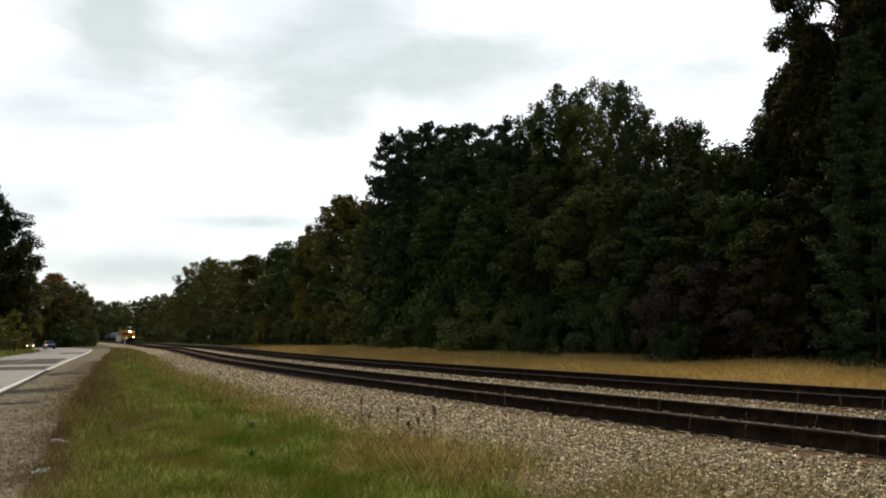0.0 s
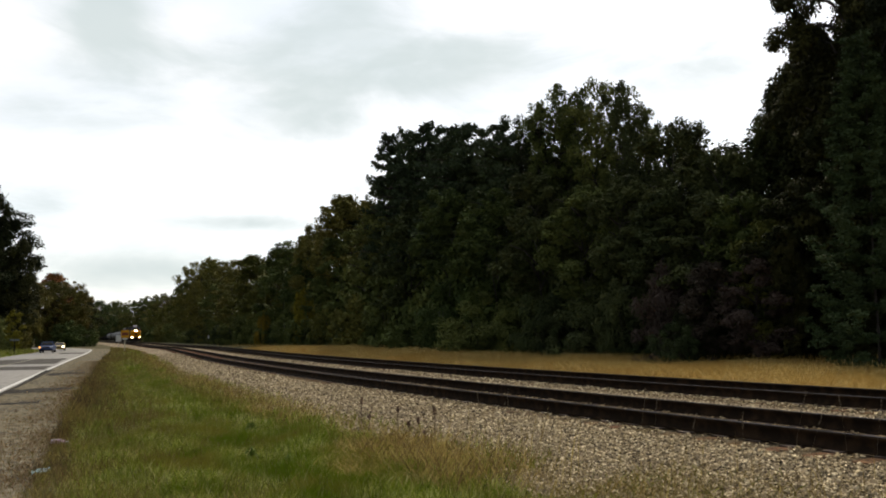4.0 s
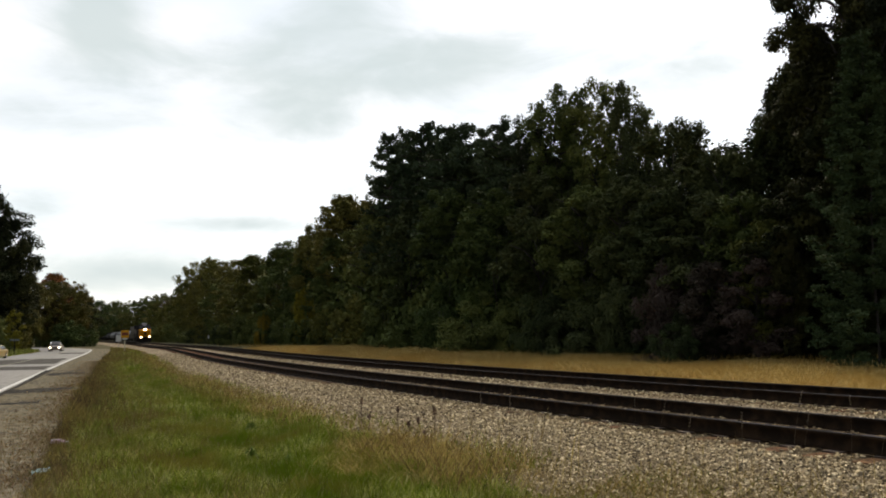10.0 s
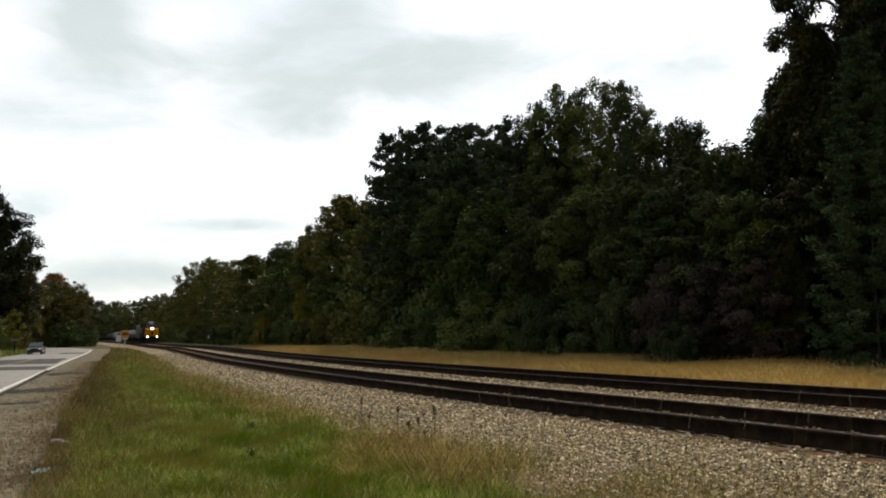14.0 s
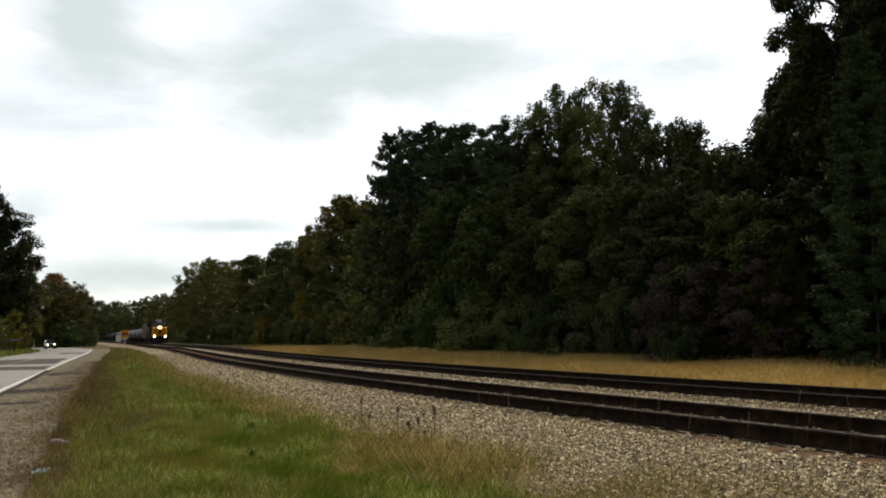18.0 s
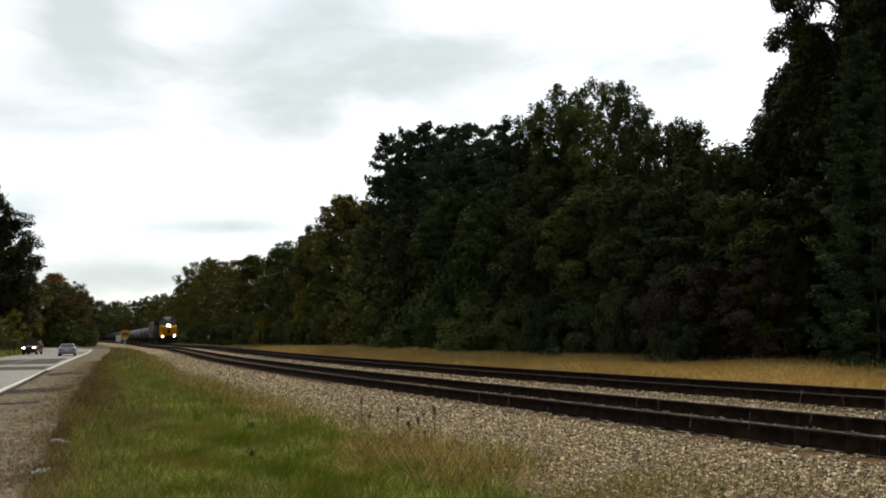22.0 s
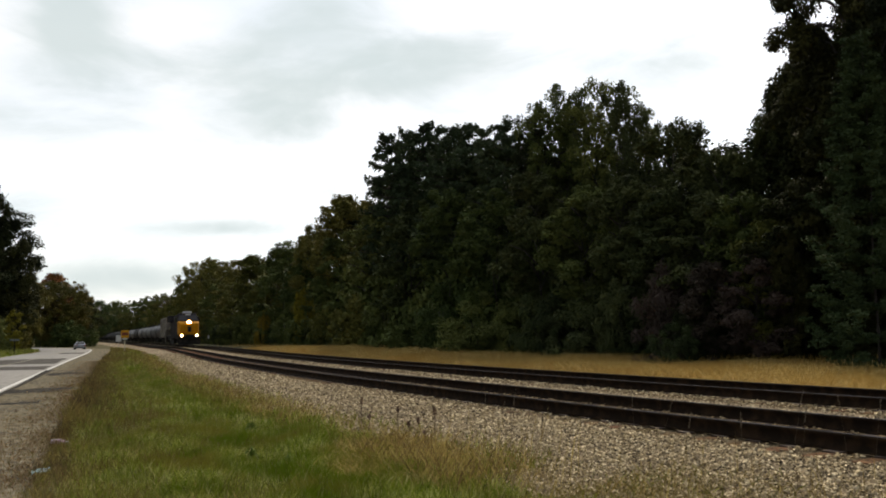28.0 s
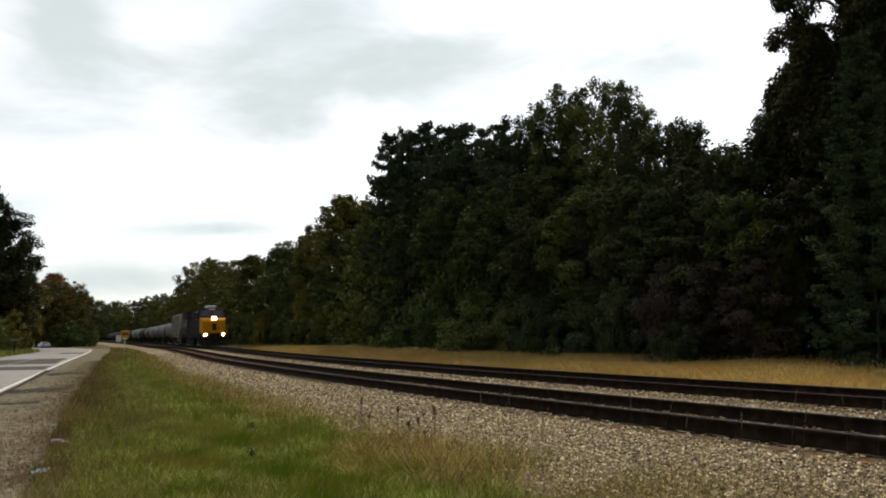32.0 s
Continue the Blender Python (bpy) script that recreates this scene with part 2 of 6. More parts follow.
M_SIGN = mat("sign_yellow", (0.66, 0.33, 0.012), 0.6, vary=((0.58, 0.28, 0.02),), scale=3, shine=0.2)
M_SIGNRED = mat("sign_dark_red", (0.20, 0.035, 0.02), 0.5, vary=((0.12, 0.03, 0.02),), scale=4)
M_GALV = mat("galvanised_post", (0.34, 0.34, 0.33), 0.5, 0.6, vary=((0.22, 0.22, 0.21),), scale=8)
M_POSTY = mat("pale_post", (0.55, 0.50, 0.36), 0.7, vary=((0.42, 0.37, 0.26),), scale=6)
M_GREENSIGN = mat("street_sign_face", (0.075, 0.10, 0.085), 0.6, shine=0.1)
# dim orange emission added round the lamps to stand in for their glare
M_LAMPHALO = glow("lamp_halo_glow", (1.0, 0.42, 0.10), 2.2)
M_LAMP = glow("headlamp_glow", (1.0, 0.70, 0.34), 45.0)
M_CARLAMP = glow("car_headlamp_glow", (1.0, 0.88, 0.66), 9.0)
M_CARLAMP_DIM = mat("car_headlamp", (0.6, 0.6, 0.58), 0.2, 0.3)
M_AMBER = glow("amber_lamp", (1.0, 0.34, 0.05), 5.0)
M_TAIL = mat("tail_lamp", (0.22, 0.015, 0.012), 0.3)
PAINT = {
    "blue": mat("car_blue", (0.018, 0.042, 0.14), 0.3, coat=0.25, shine=0.25),
    "gold": mat("car_gold", (0.42, 0.30, 0.10), 0.35, 0.3, coat=0.25, shine=0.25),
    "tan": mat("car_tan", (0.26, 0.195, 0.155), 0.35, 0.3, coat=0.25, shine=0.25),
    "teal": mat("car_teal", (0.016, 0.024, 0.036), 0.3, 0.2, coat=0.25, shine=0.25),
    "maroon": mat("car_maroon", (0.035, 0.018, 0.018), 0.3, 0.1, coat=0.25, shine=0.25),
    "silver": mat("car_silver", (0.29, 0.31, 0.34), 0.36, 0.5, coat=0.15, shine=0.25),
}


# ---- helpers for meshes ----
def mesh_of(name, verts, faces, materials, smooth=False):
    """A mesh from arrays: verts (n, 3), faces (m, k) of one width."""
    me = bpy.data.meshes.new(name)
    v = np.ascontiguousarray(verts, dtype=np.float32)
    f = np.ascontiguousarray(faces, dtype=np.int32)
    k = f.shape[1]
    me.vertices.add(len(v))
    me.vertices.foreach_set("co", v.ravel())
    me.loops.add(f.size)
    me.loops.foreach_set("vertex_index", f.ravel())
    me.polygons.add(len(f))
    me.polygons.foreach_set("loop_start", np.arange(0, f.size, k, dtype=np.int32))
    me.polygons.foreach_set("loop_total", np.full(len(f), k, dtype=np.int32))
    me.update(calc_edges=True)
    for m in materials if isinstance(materials, (list, tuple)) else [materials]:
        me.materials.append(m)
    if smooth:
        me.polygons.foreach_set("use_smooth", np.ones(len(f), dtype=bool))
    return me


def from_bm(name, bm, material, smooth=False):
    me = bpy.data.meshes.new(name)
    bmesh.ops.recalc_face_normals(bm, faces=bm.faces)
    bm.to_mesh(me)
    bm.free()
    for m in material if isinstance(material, (list, tuple)) else [material]:
        me.materials.append(m)
    if smooth:
        for p in me.polygons:
            p.use_smooth = True
    return me


def part(name, bm, material, parent, label="", at=None, smooth=False):
    """One mesh object under a thing or part; bm: a bmesh or a ready mesh."""
    me = bm if isinstance(bm, bpy.types.Mesh) else from_bm(name, bm, material, smooth)
    ob = new(name, me)
    ob.parent = parent
    if at is not None:
        ob.matrix_basis = at
    if label:
        tagged(ob, label)
    return ob


def thing(name, label, category, at=None, group="", kind=""):
    ob = new(name)
    ob.empty_display_size = 0.2
    if at is not None:
        ob.matrix_basis = at
    return tagged(ob, label, category, group, kind)


def box(x0, x1, y0, y1, z0, z1, bevel=0.0, bm=None, seg=2):
    b = bmesh.new()
    bmesh.ops.create_cube(b, size=1.0, matrix=Matrix.Translation(((x0 + x1) / 2, (y0 + y1) / 2, (z0 + z1) / 2)) @ Matrix.Diagonal((x1 - x0, y1 - y0, z1 - z0, 1)))
    if bevel:
        bmesh.ops.bevel(b, geom=b.edges[:], offset=bevel, segments=seg, affect="EDGES", profile=0.6)
    return join(bm, b)


def join(bm, b):
    if bm is None:
        return b
    me = bpy.data.meshes.new("joining")
    b.to_mesh(me)
    b.free()
    bm.from_mesh(me)
    bpy.data.meshes.remove(me)
    return bm


def rod(p0, p1, r, r2=None, n=8, bm=None):
    p0, p1 = Vector(p0), Vector(p1)
    b = bmesh.new()
    d = p1 - p0
    m = Matrix.Translation((p0 + p1) / 2) @ d.to_track_quat("Z", "Y").to_matrix().to_4x4()
    bmesh.ops.create_cone(b, cap_ends=True, segments=n, radius1=r, radius2=r if r2 is None else r2, depth=d.length, matrix=m)
    return join(bm, b)


def prism(profile, y0, y1, bevel=0.0, bm=None, top=1.0):
    """A side view (x, z) pulled across from y0 to y1; bevelled."""
    b = bmesh.new()
    a = [b.verts.new((x, y0, z)) for x, z in profile]
    c = [b.verts.new((x, y1, z)) for x, z in profile]
    b.faces.new(a)
    b.faces.new(c[::-1])
    n = len(profile)
    for i in range(n):
        b.faces.new((a[i], c[i], c[(i + 1) % n], a[(i + 1) % n]))
    bmesh.ops.recalc_face_normals(b, faces=b.faces)
    if bevel:
        bmesh.ops.bevel(b, geom=b.edges[:], offset=bevel, segments=2, affect="EDGES", profile=0.6)
    return join(bm, b)


def strip(name, line, s0, s1, profile, material, step=2.0, cap=False):
    """A long sheet along a line: profile of (offset, z) points."""
    ss = np.arange(s0, s1 + step, step)
    k = len(profile)
    v = np.empty((len(ss), k, 3))
    for j, (o, z) in enumerate(profile):
        x, y, _ = line.at(ss, o)
        v[:, j, 0], v[:, j, 1], v[:, j, 2] = x, y, z
    i = np.arange((len(ss) - 1))[:, None] * k + np.arange(k - 1)[None]
    i = i.ravel()
    f = np.stack([i, i + 1, i + k + 1, i + k], 1)
    return mesh_of(name, v.reshape(-1, 3), f, material)


# ---- sky backdrop, ground, road, ballast, tracks ----
def make_ground():
    xs = np.unique(np.r_[np.linspace(-4000, -260, 14), np.arange(-260, -36, 2.5), np.arange(-36, 24, 1.0), np.arange(24, 120, 2.5), np.linspace(120, 4000, 14)])
    ys = np.unique(np.r_[np.linspace(-4000, -60, 12), np.arange(-60, 0, 2.5), np.arange(0, 70, 1.0), np.arange(70, 420, 2.5), np.linspace(420, 4500, 16)])
    X, Y = np.meshgrid(xs, ys)
    xy = np.stack([X.ravel(), Y.ravel()], 1)
    d, _ = TRACKS.apart(xy)
    r, s = ROAD.apart(xy)
    z = np.zeros(len(xy))
    rng = np.random.RandomState(5)
    z += 0.03 * np.sin(xy[:, 0] * 0.9 + 1.3) * np.sin(xy[:, 1] * 0.7) + rng.uniform(-0.015, 0.015, len(xy))
    z -= 0.10 * np.exp(-((d + 8.5) / 1.6) ** 2)
    # verge inside the road's bend and the wooded banks
    z += np.clip((-r - 8.5) / 10, 0, 1) * 0.9 * (np.abs(xy[:, 0]) < 400) * np.clip((xy[:, 1] - 84) / 16, 0, 1)
    z += np.clip((d - 15) / 25, 0, 1) * 1.0
    z = np.where(np.abs(d) < 6.8, -0.12, z)
    z = np.where((r > -9.6) & (r < 4.2), -0.14, z)
    nx = len(xs)
    i = (np.arange(len(ys) - 1)[:, None] * nx + np.arange(nx - 1)[None]).ravel()
    me = mesh_of("ground", np.c_[xy, z], np.stack([i, i + 1, i + nx + 1, i + nx], 1), M_SOIL, True)
    return tagged(new("ground", me), "rough grassy ground beside the tracks and the road", "ground", kind="structure")


make_ground()
S0, S1 = 60.0, TRACKS.s[-1] - 5
tagged(new("ballast_bed", strip("ballast_bed", TRACKS, S0, S1,
       [(-7.2, -0.14), (-6.1, -0.02), (-5.2, 0.07), (-4.2, 0.19), (-3.6, 0.235), (-0.9, 0.235), (-0.3, 0.20), (0.3, 0.20), (0.9, 0.235), (3.6, 0.235), (4.2, 0.18), (5.6, 0.0), (6.6, -0.14)], M_BALLAST_GAPS)),
       "tan crushed-stone ballast bed under two railway tracks, darkened as shaded gaps between stones", "ballast", kind="structure")
M_FOULED = mat("fouled_ballast", (0.105, 0.076, 0.042), 0.95, vary=((0.045, 0.032, 0.019), (0.19, 0.145, 0.085)), scale=15, bump=1.0, bump_scale=24, shine=0.1)
for c in (NEAR_TRACK, FAR_TRACK):
    tagged(new("track_bed", strip("track_bed", TRACKS, S0, S1, [(c - 1.42, 0.20), (c - 1.36, 0.2365), (c - 0.85, 0.238), (c + 0.85, 0.238), (c + 1.0, 0.2365), (c + 1.06, 0.20)], M_FOULED)),
           "dark oil-stained ballast between the rails", "ballast", kind="structure")
R0, R1 = ROAD.near(-300), ROAD.s[-1] - 2
def road_mesh():
    """The carriageway, wider on its inner side at the junction."""
    ss = np.arange(R0, R1, 2.0)
    _, yy, _ = ROAD.at(ss, 0.0)
    left = -np.interp(yy, [20, 50, 62, 84, 94, 104, 120], [6.9, 7.6, 8.9, 8.7, 7.6, 6.7, 6.6])
    k = 6
    v = np.empty((len(ss), k, 3))
    for j, (o, z) in enumerate(((left - 0.3, -0.16), (left, -0.02), (np.full(len(ss), -4.6), 0.012), (np.full(len(ss), -3.0), 0.03), (np.full(len(ss), 0.12), 0.0), (np.full(len(ss), 0.2), -0.10))):
        x, y, _ = ROAD.at(ss, o)
        v[:, j, 0], v[:, j, 1], v[:, j, 2] = x, y, z
    i = (np.arange(len(ss) - 1)[:, None] * k + np.arange(k - 1)[None]).ravel()
    return mesh_of("road", v.reshape(-1, 3), np.stack([i, i + 1, i + k + 1, i + k], 1), M_ROAD)


tagged(new("road", road_mesh()),
       "worn pale grey two-lane road curving away", "road", kind="structure")
tagged(new("shoulder", strip("shoulder", ROAD, R0, R1, [(0.06, -0.02), (0.6, -0.015), (2.2, -0.02), (2.9, -0.06), (4.0, -0.15)], M_SHOULDER)),
       "broken asphalt and gravel shoulder with dark patches", "shoulder", kind="structure")
tagged(new("edge_line", strip("edge_line", ROAD, R0, R1, [(-0.075, 0.0063), (0.075, 0.0043)], M_LINE)), "worn white painted road edge line", "road marking", kind="structure")
for o in (-3.28, -3.08):
    tagged(new("centre_line", strip("centre_line", ROAD, R0, R1, [(o - 0.05, 0.036), (o + 0.05, 0.036)], mat("centre_paint", (0.30, 0.275, 0.22), 0.85, vary=((0.27, 0.26, 0.24),), scale=1.5, shine=0.1))),
           "faded yellow painted centre line", "road marking", kind="structure")


def patch(y0, y1, o0, o1, ragged=0.25, label="dark asphalt repair patch across the road", material=M_PATCH):
    """A repair with uneven edges, just proud of the surface."""
    rng = np.random.RandomState(int(y0 * 7))
    n, k = max(8, int((y1 - y0) / 0.35)), 12
    s0, s1 = ROAD.near(y0), ROAD.near(y1)
    u, w = np.linspace(0, 1, n), np.linspace(0, 1, k)
    e0, e1 = np.cumsum(rng.uniform(-1, 1, k)) * ragged, np.cumsum(rng.uniform(-1, 1, k)) * ragged
    f0, f1 = np.cumsum(rng.uniform(-1, 1, n)) * ragged * 0.12, np.cumsum(rng.uniform(-1, 1, n)) * ragged * 0.12
    S = s0 + e0[None] + (s1 + e1[None] - s0 - e0[None]) * u[:, None]
    O = o0 + f0[:, None] + (o1 + f1[:, None] - o0 - f0[:, None]) * w[None]
    x, y, _ = ROAD.at(S.ravel(), O.ravel())
    z = np.interp(O.ravel(), [-6.9, -4.6, -3.0, 0.12, 0.6, 2.2, 2.9], [-0.001, 0.012, 0.03, 0.0, -0.015, -0.02, -0.06]) + 0.008
    i = (np.arange(n - 1)[:, None] * k + np.arange(k - 1)[None]).ravel()
    ob = new("road_patch", mesh_of("road_patch", np.c_[x, y, z], np.stack([i, i + 1, i + k + 1, i + k], 1), material))
    return tagged(ob, label, "road patch", kind="structure")


patch(55.5, 69.5, -6.3, -0.4)
patch(46.0, 50.0, -6.3, -0.15)
patch(92, 99, -3.0, -0.3)
patch(25.0, 27.0, 0.3, 2.2, 0.35, "dark broken asphalt on the shoulder", M_BROKEN)
patch(38.0, 39.6, 0.4, 2.1, 0.4, "dark broken asphalt on the shoulder", M_BROKEN)
patch(16.0, 44.0, 0.22, 0.42, 0.12, label="dark broken edge of the pavement", material=M_BROKEN)
patch(20.6, 21.1, 0.3, 1.7, 0.15, "dark broken asphalt on the shoulder", M_BROKEN)


SIDE = Line([(-43.5, 76.5), (-60, 74), (-90, 71), (-150, 64)])
tagged(new("side_road", strip("side_road", SIDE, 0, 105, [(-3.4, -0.12), (-3.2, -0.012), (3.2, -0.012), (3.4, -0.12)], M_ROAD)), "worn grey side road joining the main road", "road", kind="structure")


def rail_profile():
    h = 0.186
    half = [(0.037, h), (0.037, h - 0.034), (0.010, h - 0.052), (0.009, 0.03), (0.073, 0.013), (0.073, 0.0)]
    return [(x, z) for x, z in half] + [(-x, z) for x, z in half[::-1]]


def make_track(centre, label):
    track = thing("railway_track", label, "railway track", kind="structure")
    prof = rail_profile()
    ss = np.arange(TRACKS.near(-60), TRACKS.near(700), 1.5)
    k = len(prof)
    for side in (-0.7525, 0.7525):
        v = np.empty((len(ss), k, 3))
        for j, (o, z) in enumerate(prof):
            x, y, _ = TRACKS.at(ss, centre + side + o)
            v[:, j, 0], v[:, j, 1], v[:, j, 2] = x, y, RAIL_TOP - 0.186 + z
        a, j = np.meshgrid(np.arange(len(ss) - 1), np.arange(k), indexing="ij")
        j2 = (j + 1) % k
        f = np.stack([a * k + j, a * k + j2, (a + 1) * k + j2, (a + 1) * k + j], 2).reshape(-1, 4)
        me = mesh_of("rail", v.reshape(-1, 3), f, [M_RAIL, M_RAILHEAD_SHEEN])
        idx = np.where(j.ravel() == k - 1, 1, 0).astype(np.int32)
        me.polygons.foreach_set("material_index", idx)
        part("rail", me, None, track, "rusty steel rail, its worn head tinted with a blue-grey sky sheen")
    tie = from_bm("tie", box(-0.115, 0.115, -1.3, 1.3, -0.17, 0.0, 0.012, seg=1), M_TIE)
    plate = from_bm("tie_plate", box(-0.10, 0.10, -0.17, 0.17, 0.001, 0.017), M_PLATE)
    near0, near1 = TRACKS.near(3), TRACKS.near(52)
    rng = np.random.RandomState(int(centre * 10) + 50)
    for s in np.arange(near0, near1, 0.53):
        x, y, h = TRACKS.at(s, centre + rng.uniform(-0.05, 0.05))
        t = part("tie", tie, None, track, at=pose(float(x), float(y), RAIL_TOP - 0.203 + rng.uniform(-0.004, 0.003), 0, 0, math.degrees(h) + rng.uniform(-1.2, 1.2)))
        for o in (-0.7525, 0.7525):
            part("tie_plate", plate, None, t, at=pose(0, o, 0))
    v, f = [], []
    cube = np.array([(a, b, c) for a in (-0.115, 0.115) for b in (-1.3, 1.3) for c in (-0.17, 0.0)])
    quads = np.array([(0, 1, 3, 2), (4, 6, 7, 5), (0, 4, 5, 1), (2, 3, 7, 6), (1, 5, 7, 3), (0, 2, 6, 4)])
    for s in np.r_[np.arange(TRACKS.near(-30), near0 - 0.4, 0.53), np.arange(near1 + 0.1, TRACKS.near(260), 0.53)]:
        x, y, h = TRACKS.at(s, centre)
        c, sn = math.cos(h), math.sin(h)
        q = cube @ np.array([(c, sn, 0), (-sn, c, 0), (0, 0, 1)]) + (x, y, RAIL_TOP - 0.203)
        f.append(quads + 8 * len(v))
        v.append(q)
    tagged(part("ties", mesh_of("ties", np.vstack(v), np.vstack(f), M_TIE), None, track), kind="stuff")
    return track


make_track(NEAR_TRACK, "near railway track of rusty rails on dark wooden ties")
make_track(FAR_TRACK, "farther railway track of rusty rails on dark wooden ties")


# ---- trees ----
def leaves_mesh(name, centres, radii, per, size, material, rng, flat=1.0, droop=0.0, order=0.62):
    """Many small pointed leaves round clump centres (n, 3) of the given radii; order: how far they lie like shingles on the clump."""
    n = len(centres) * per
    c = np.repeat(centres, per, 0)
    r = np.repeat(radii, per)
    d = rng.normal(size=(n, 3))
    d[:, 2] += 0.25
    d /= np.linalg.norm(d, axis=1)[:, None]
    rad = r * rng.uniform(0.08, 1.0, n) ** 0.5
    p = c + d * rad[:, None] * np.array((1, 1, flat))
    p[:, 2] -= droop * rad
    nrm = order * (d + np.array((0, 0, 0.55))) + (1 - order) * rng.normal(size=(n, 3))
    nrm /= np.linalg.norm(nrm, axis=1)[:, None]
    a = np.cross(nrm, rng.normal(size=(n, 3)))
    a /= np.linalg.norm(a, axis=1)[:, None]
    b = np.cross(nrm, a)
    ln = (size * rng.uniform(0.6, 1.35, n))[:, None]
    wd = ln * rng.uniform(0.34, 0.55, n)[:, None]
    v = np.stack([p - a * ln - b * wd * 1.3, p + a * ln - nrm * ln * 0.25, p - a * ln * 0.5 + b * wd * 1.5], 1).reshape(-1, 3)
    return mesh_of(name, v, np.arange(n * 3).reshape(-1, 3), material)


def broad_clumps(rng, n, base=0.25, lobes=15):
    """Clump centres of a broad crown of height 1 and half-width 1: rounded masses with dark hollows between them."""
    masses = [(rng.uniform(-.12, .12), rng.uniform(-.12, .12), 0.885, 0.34)]
    for k in range(lobes):
        h = base + 0.07 + (0.84 - base) * (k + rng.uniform(0, 1)) / lobes
        u = (h - base) / (1.05 - base)
        w = math.sin(math.pi * u ** 0.85) ** 0.6
        r = rng.uniform(0.24, 0.40)
        a = k * 2.4 + rng.uniform(-0.5, 0.5)
        q = max(0.0, w * rng.uniform(0.82, 1.06) - r)
        masses.append((q * math.cos(a), q * math.sin(a), h, r))
    out = []
    while len(out) < n:
        x, y, h, r = masses[rng.randint(len(masses))]
        d = rng.normal(size=3)
        d /= np.linalg.norm(d)
        q = r * (rng.uniform(0.2, 0.7) if rng.uniform() < 0.2 else rng.uniform(0.78, 1.0))
        p = (x + d[0] * q, y + d[1] * q, h + d[2] * q * 0.30)
        if d[2] < -0.45 or p[2] < base * 0.6 or p[2] > 1.0:
            continue
        out.append(p)
    return np.array(out)


def stem_clumps(rng):
    """A tree of rising, forking leaders with sprays at their twigs, open to the sky between; clumps and limbs."""
    c, limbs = [], []
    n = 8
    for k in range(n):
        a = k * 2.4 + rng.uniform(-0.4, 0.4)
        r = 0.10 + 0.86 * ((k + 0.5) / n) ** 0.8 * rng.uniform(0.9, 1.1)
        foot = Vector((0.03 * math.cos(a), 0.03 * math.sin(a), rng.uniform(0.26, 0.52)))
        tip = Vector((r * math.cos(a), r * math.sin(a), 0.975 - 0.16 * r * r - rng.uniform(0, 0.07)))
        mid = foot.lerp(tip, 0.5) + Vector((0.05 * math.cos(a), 0.05 * math.sin(a), -0.02))
        limbs += [(foot, mid, 0.42), (mid, tip, 0.25)]
        for u in np.arange(0.30, 1.01, 0.075):
            q = foot.lerp(mid, u * 2) if u < 0.5 else mid.lerp(tip, u * 2 - 1)
            for j in range(2):
                b = rng.uniform(0, 6.28)
                w = rng.uniform(0.20, 0.48) * (1.1 - u * 0.55)
                e = q + Vector((w * math.cos(b), w * math.sin(b), rng.uniform(-0.005, 0.05)))
                limbs.append((q, e, 0.09))
                if rng.uniform() < 0.8:
                    c.append(e)
        c.append(tip + Vector((0, 0, 0.008)))
    return np.array(c), limbs


def tier_clumps(rng):
    """A tree with flat sprays on level limbs, in tiers with sky between; clumps and limbs."""
    c, limbs = [], []
    for i, h in enumerate(np.arange(0.34, 0.985, 0.045)):
        w = min(1.0, (1.03 - h) * 3.6) ** 0.75
        m = 3 + int(2.6 * w)
        a0 = i * 1.1 + rng.uniform(0, 0.8)
        for k in range(m):
            if rng.uniform() < 0.14:
                continue
            a = a0 + 6.283 * k / m + rng.uniform(-0.3, 0.3)
            reach = w * rng.uniform(0.55, 1.08)
            rise = rng.uniform(0.0, 0.035)
            foot = Vector((0, 0, h - 0.01))
            tip = Vector((reach * math.cos(a), reach * math.sin(a), h + rise))
            limbs.append((foot, tip, 0.20))
            for q in np.arange(0.35, 1.02, 0.12):
                side = rng.uniform(-0.34, 0.34)
                c.append((reach * q * math.cos(a + side), reach * q * math.sin(a + side), h + rise * q * q + rng.uniform(-0.012, 0.014)))
    return np.array(c), limbs


def trunk_bm(rng, top=0.85, r=0.02, limbs=9, spread=0.55, given=()):
    """A tapered trunk with limbs, height 1, half-width 1."""
    bm = bmesh.new()
    sway = 0.004 if given else 0.02
    pts = [Vector((rng.uniform(-sway, sway) * i, rng.uniform(-sway, sway) * i, top * i / 6)) for i in range(7)]
    pts[0].z = -0.03
    rings = [[bm.verts.new(p + Vector((math.cos(k * 0.8976), math.sin(k * 0.8976), 0)) * r * (1 - i / 6.8)) for k in range(7)] for i, p in enumerate(pts)]
    for a, b in zip(rings, rings[1:]):
        for k in range(7):
            bm.faces.new((a[k], a[(k + 1) % 7], b[(k + 1) % 7], b[k]))
    bm.faces.new(rings[-1])
    for p, q, k in given:
        rod(p, q, r * k, r * k * 0.5, 4, bm)
    for k in range(0 if given else limbs):
        h = rng.uniform(0.3, 0.8)
        a = rng.uniform(0, 2 * math.pi)
        q = pts[0].lerp(pts[6], h / top)
        w = rng.uniform(0.4, 1.0) * spread
        e = q + Vector((w * math.cos(a), w * math.sin(a), rng.uniform(0.06, 0.16)))
        m = q.lerp(e, 0.5) + Vector((0, 0, 0.03))
        rod(q, m, r * 0.45, r * 0.3, 5, bm)
        rod(m, e, r * 0.3, r * 0.1, 5, bm)
    return bm


CROWNS, TRUNKS = {}, {}
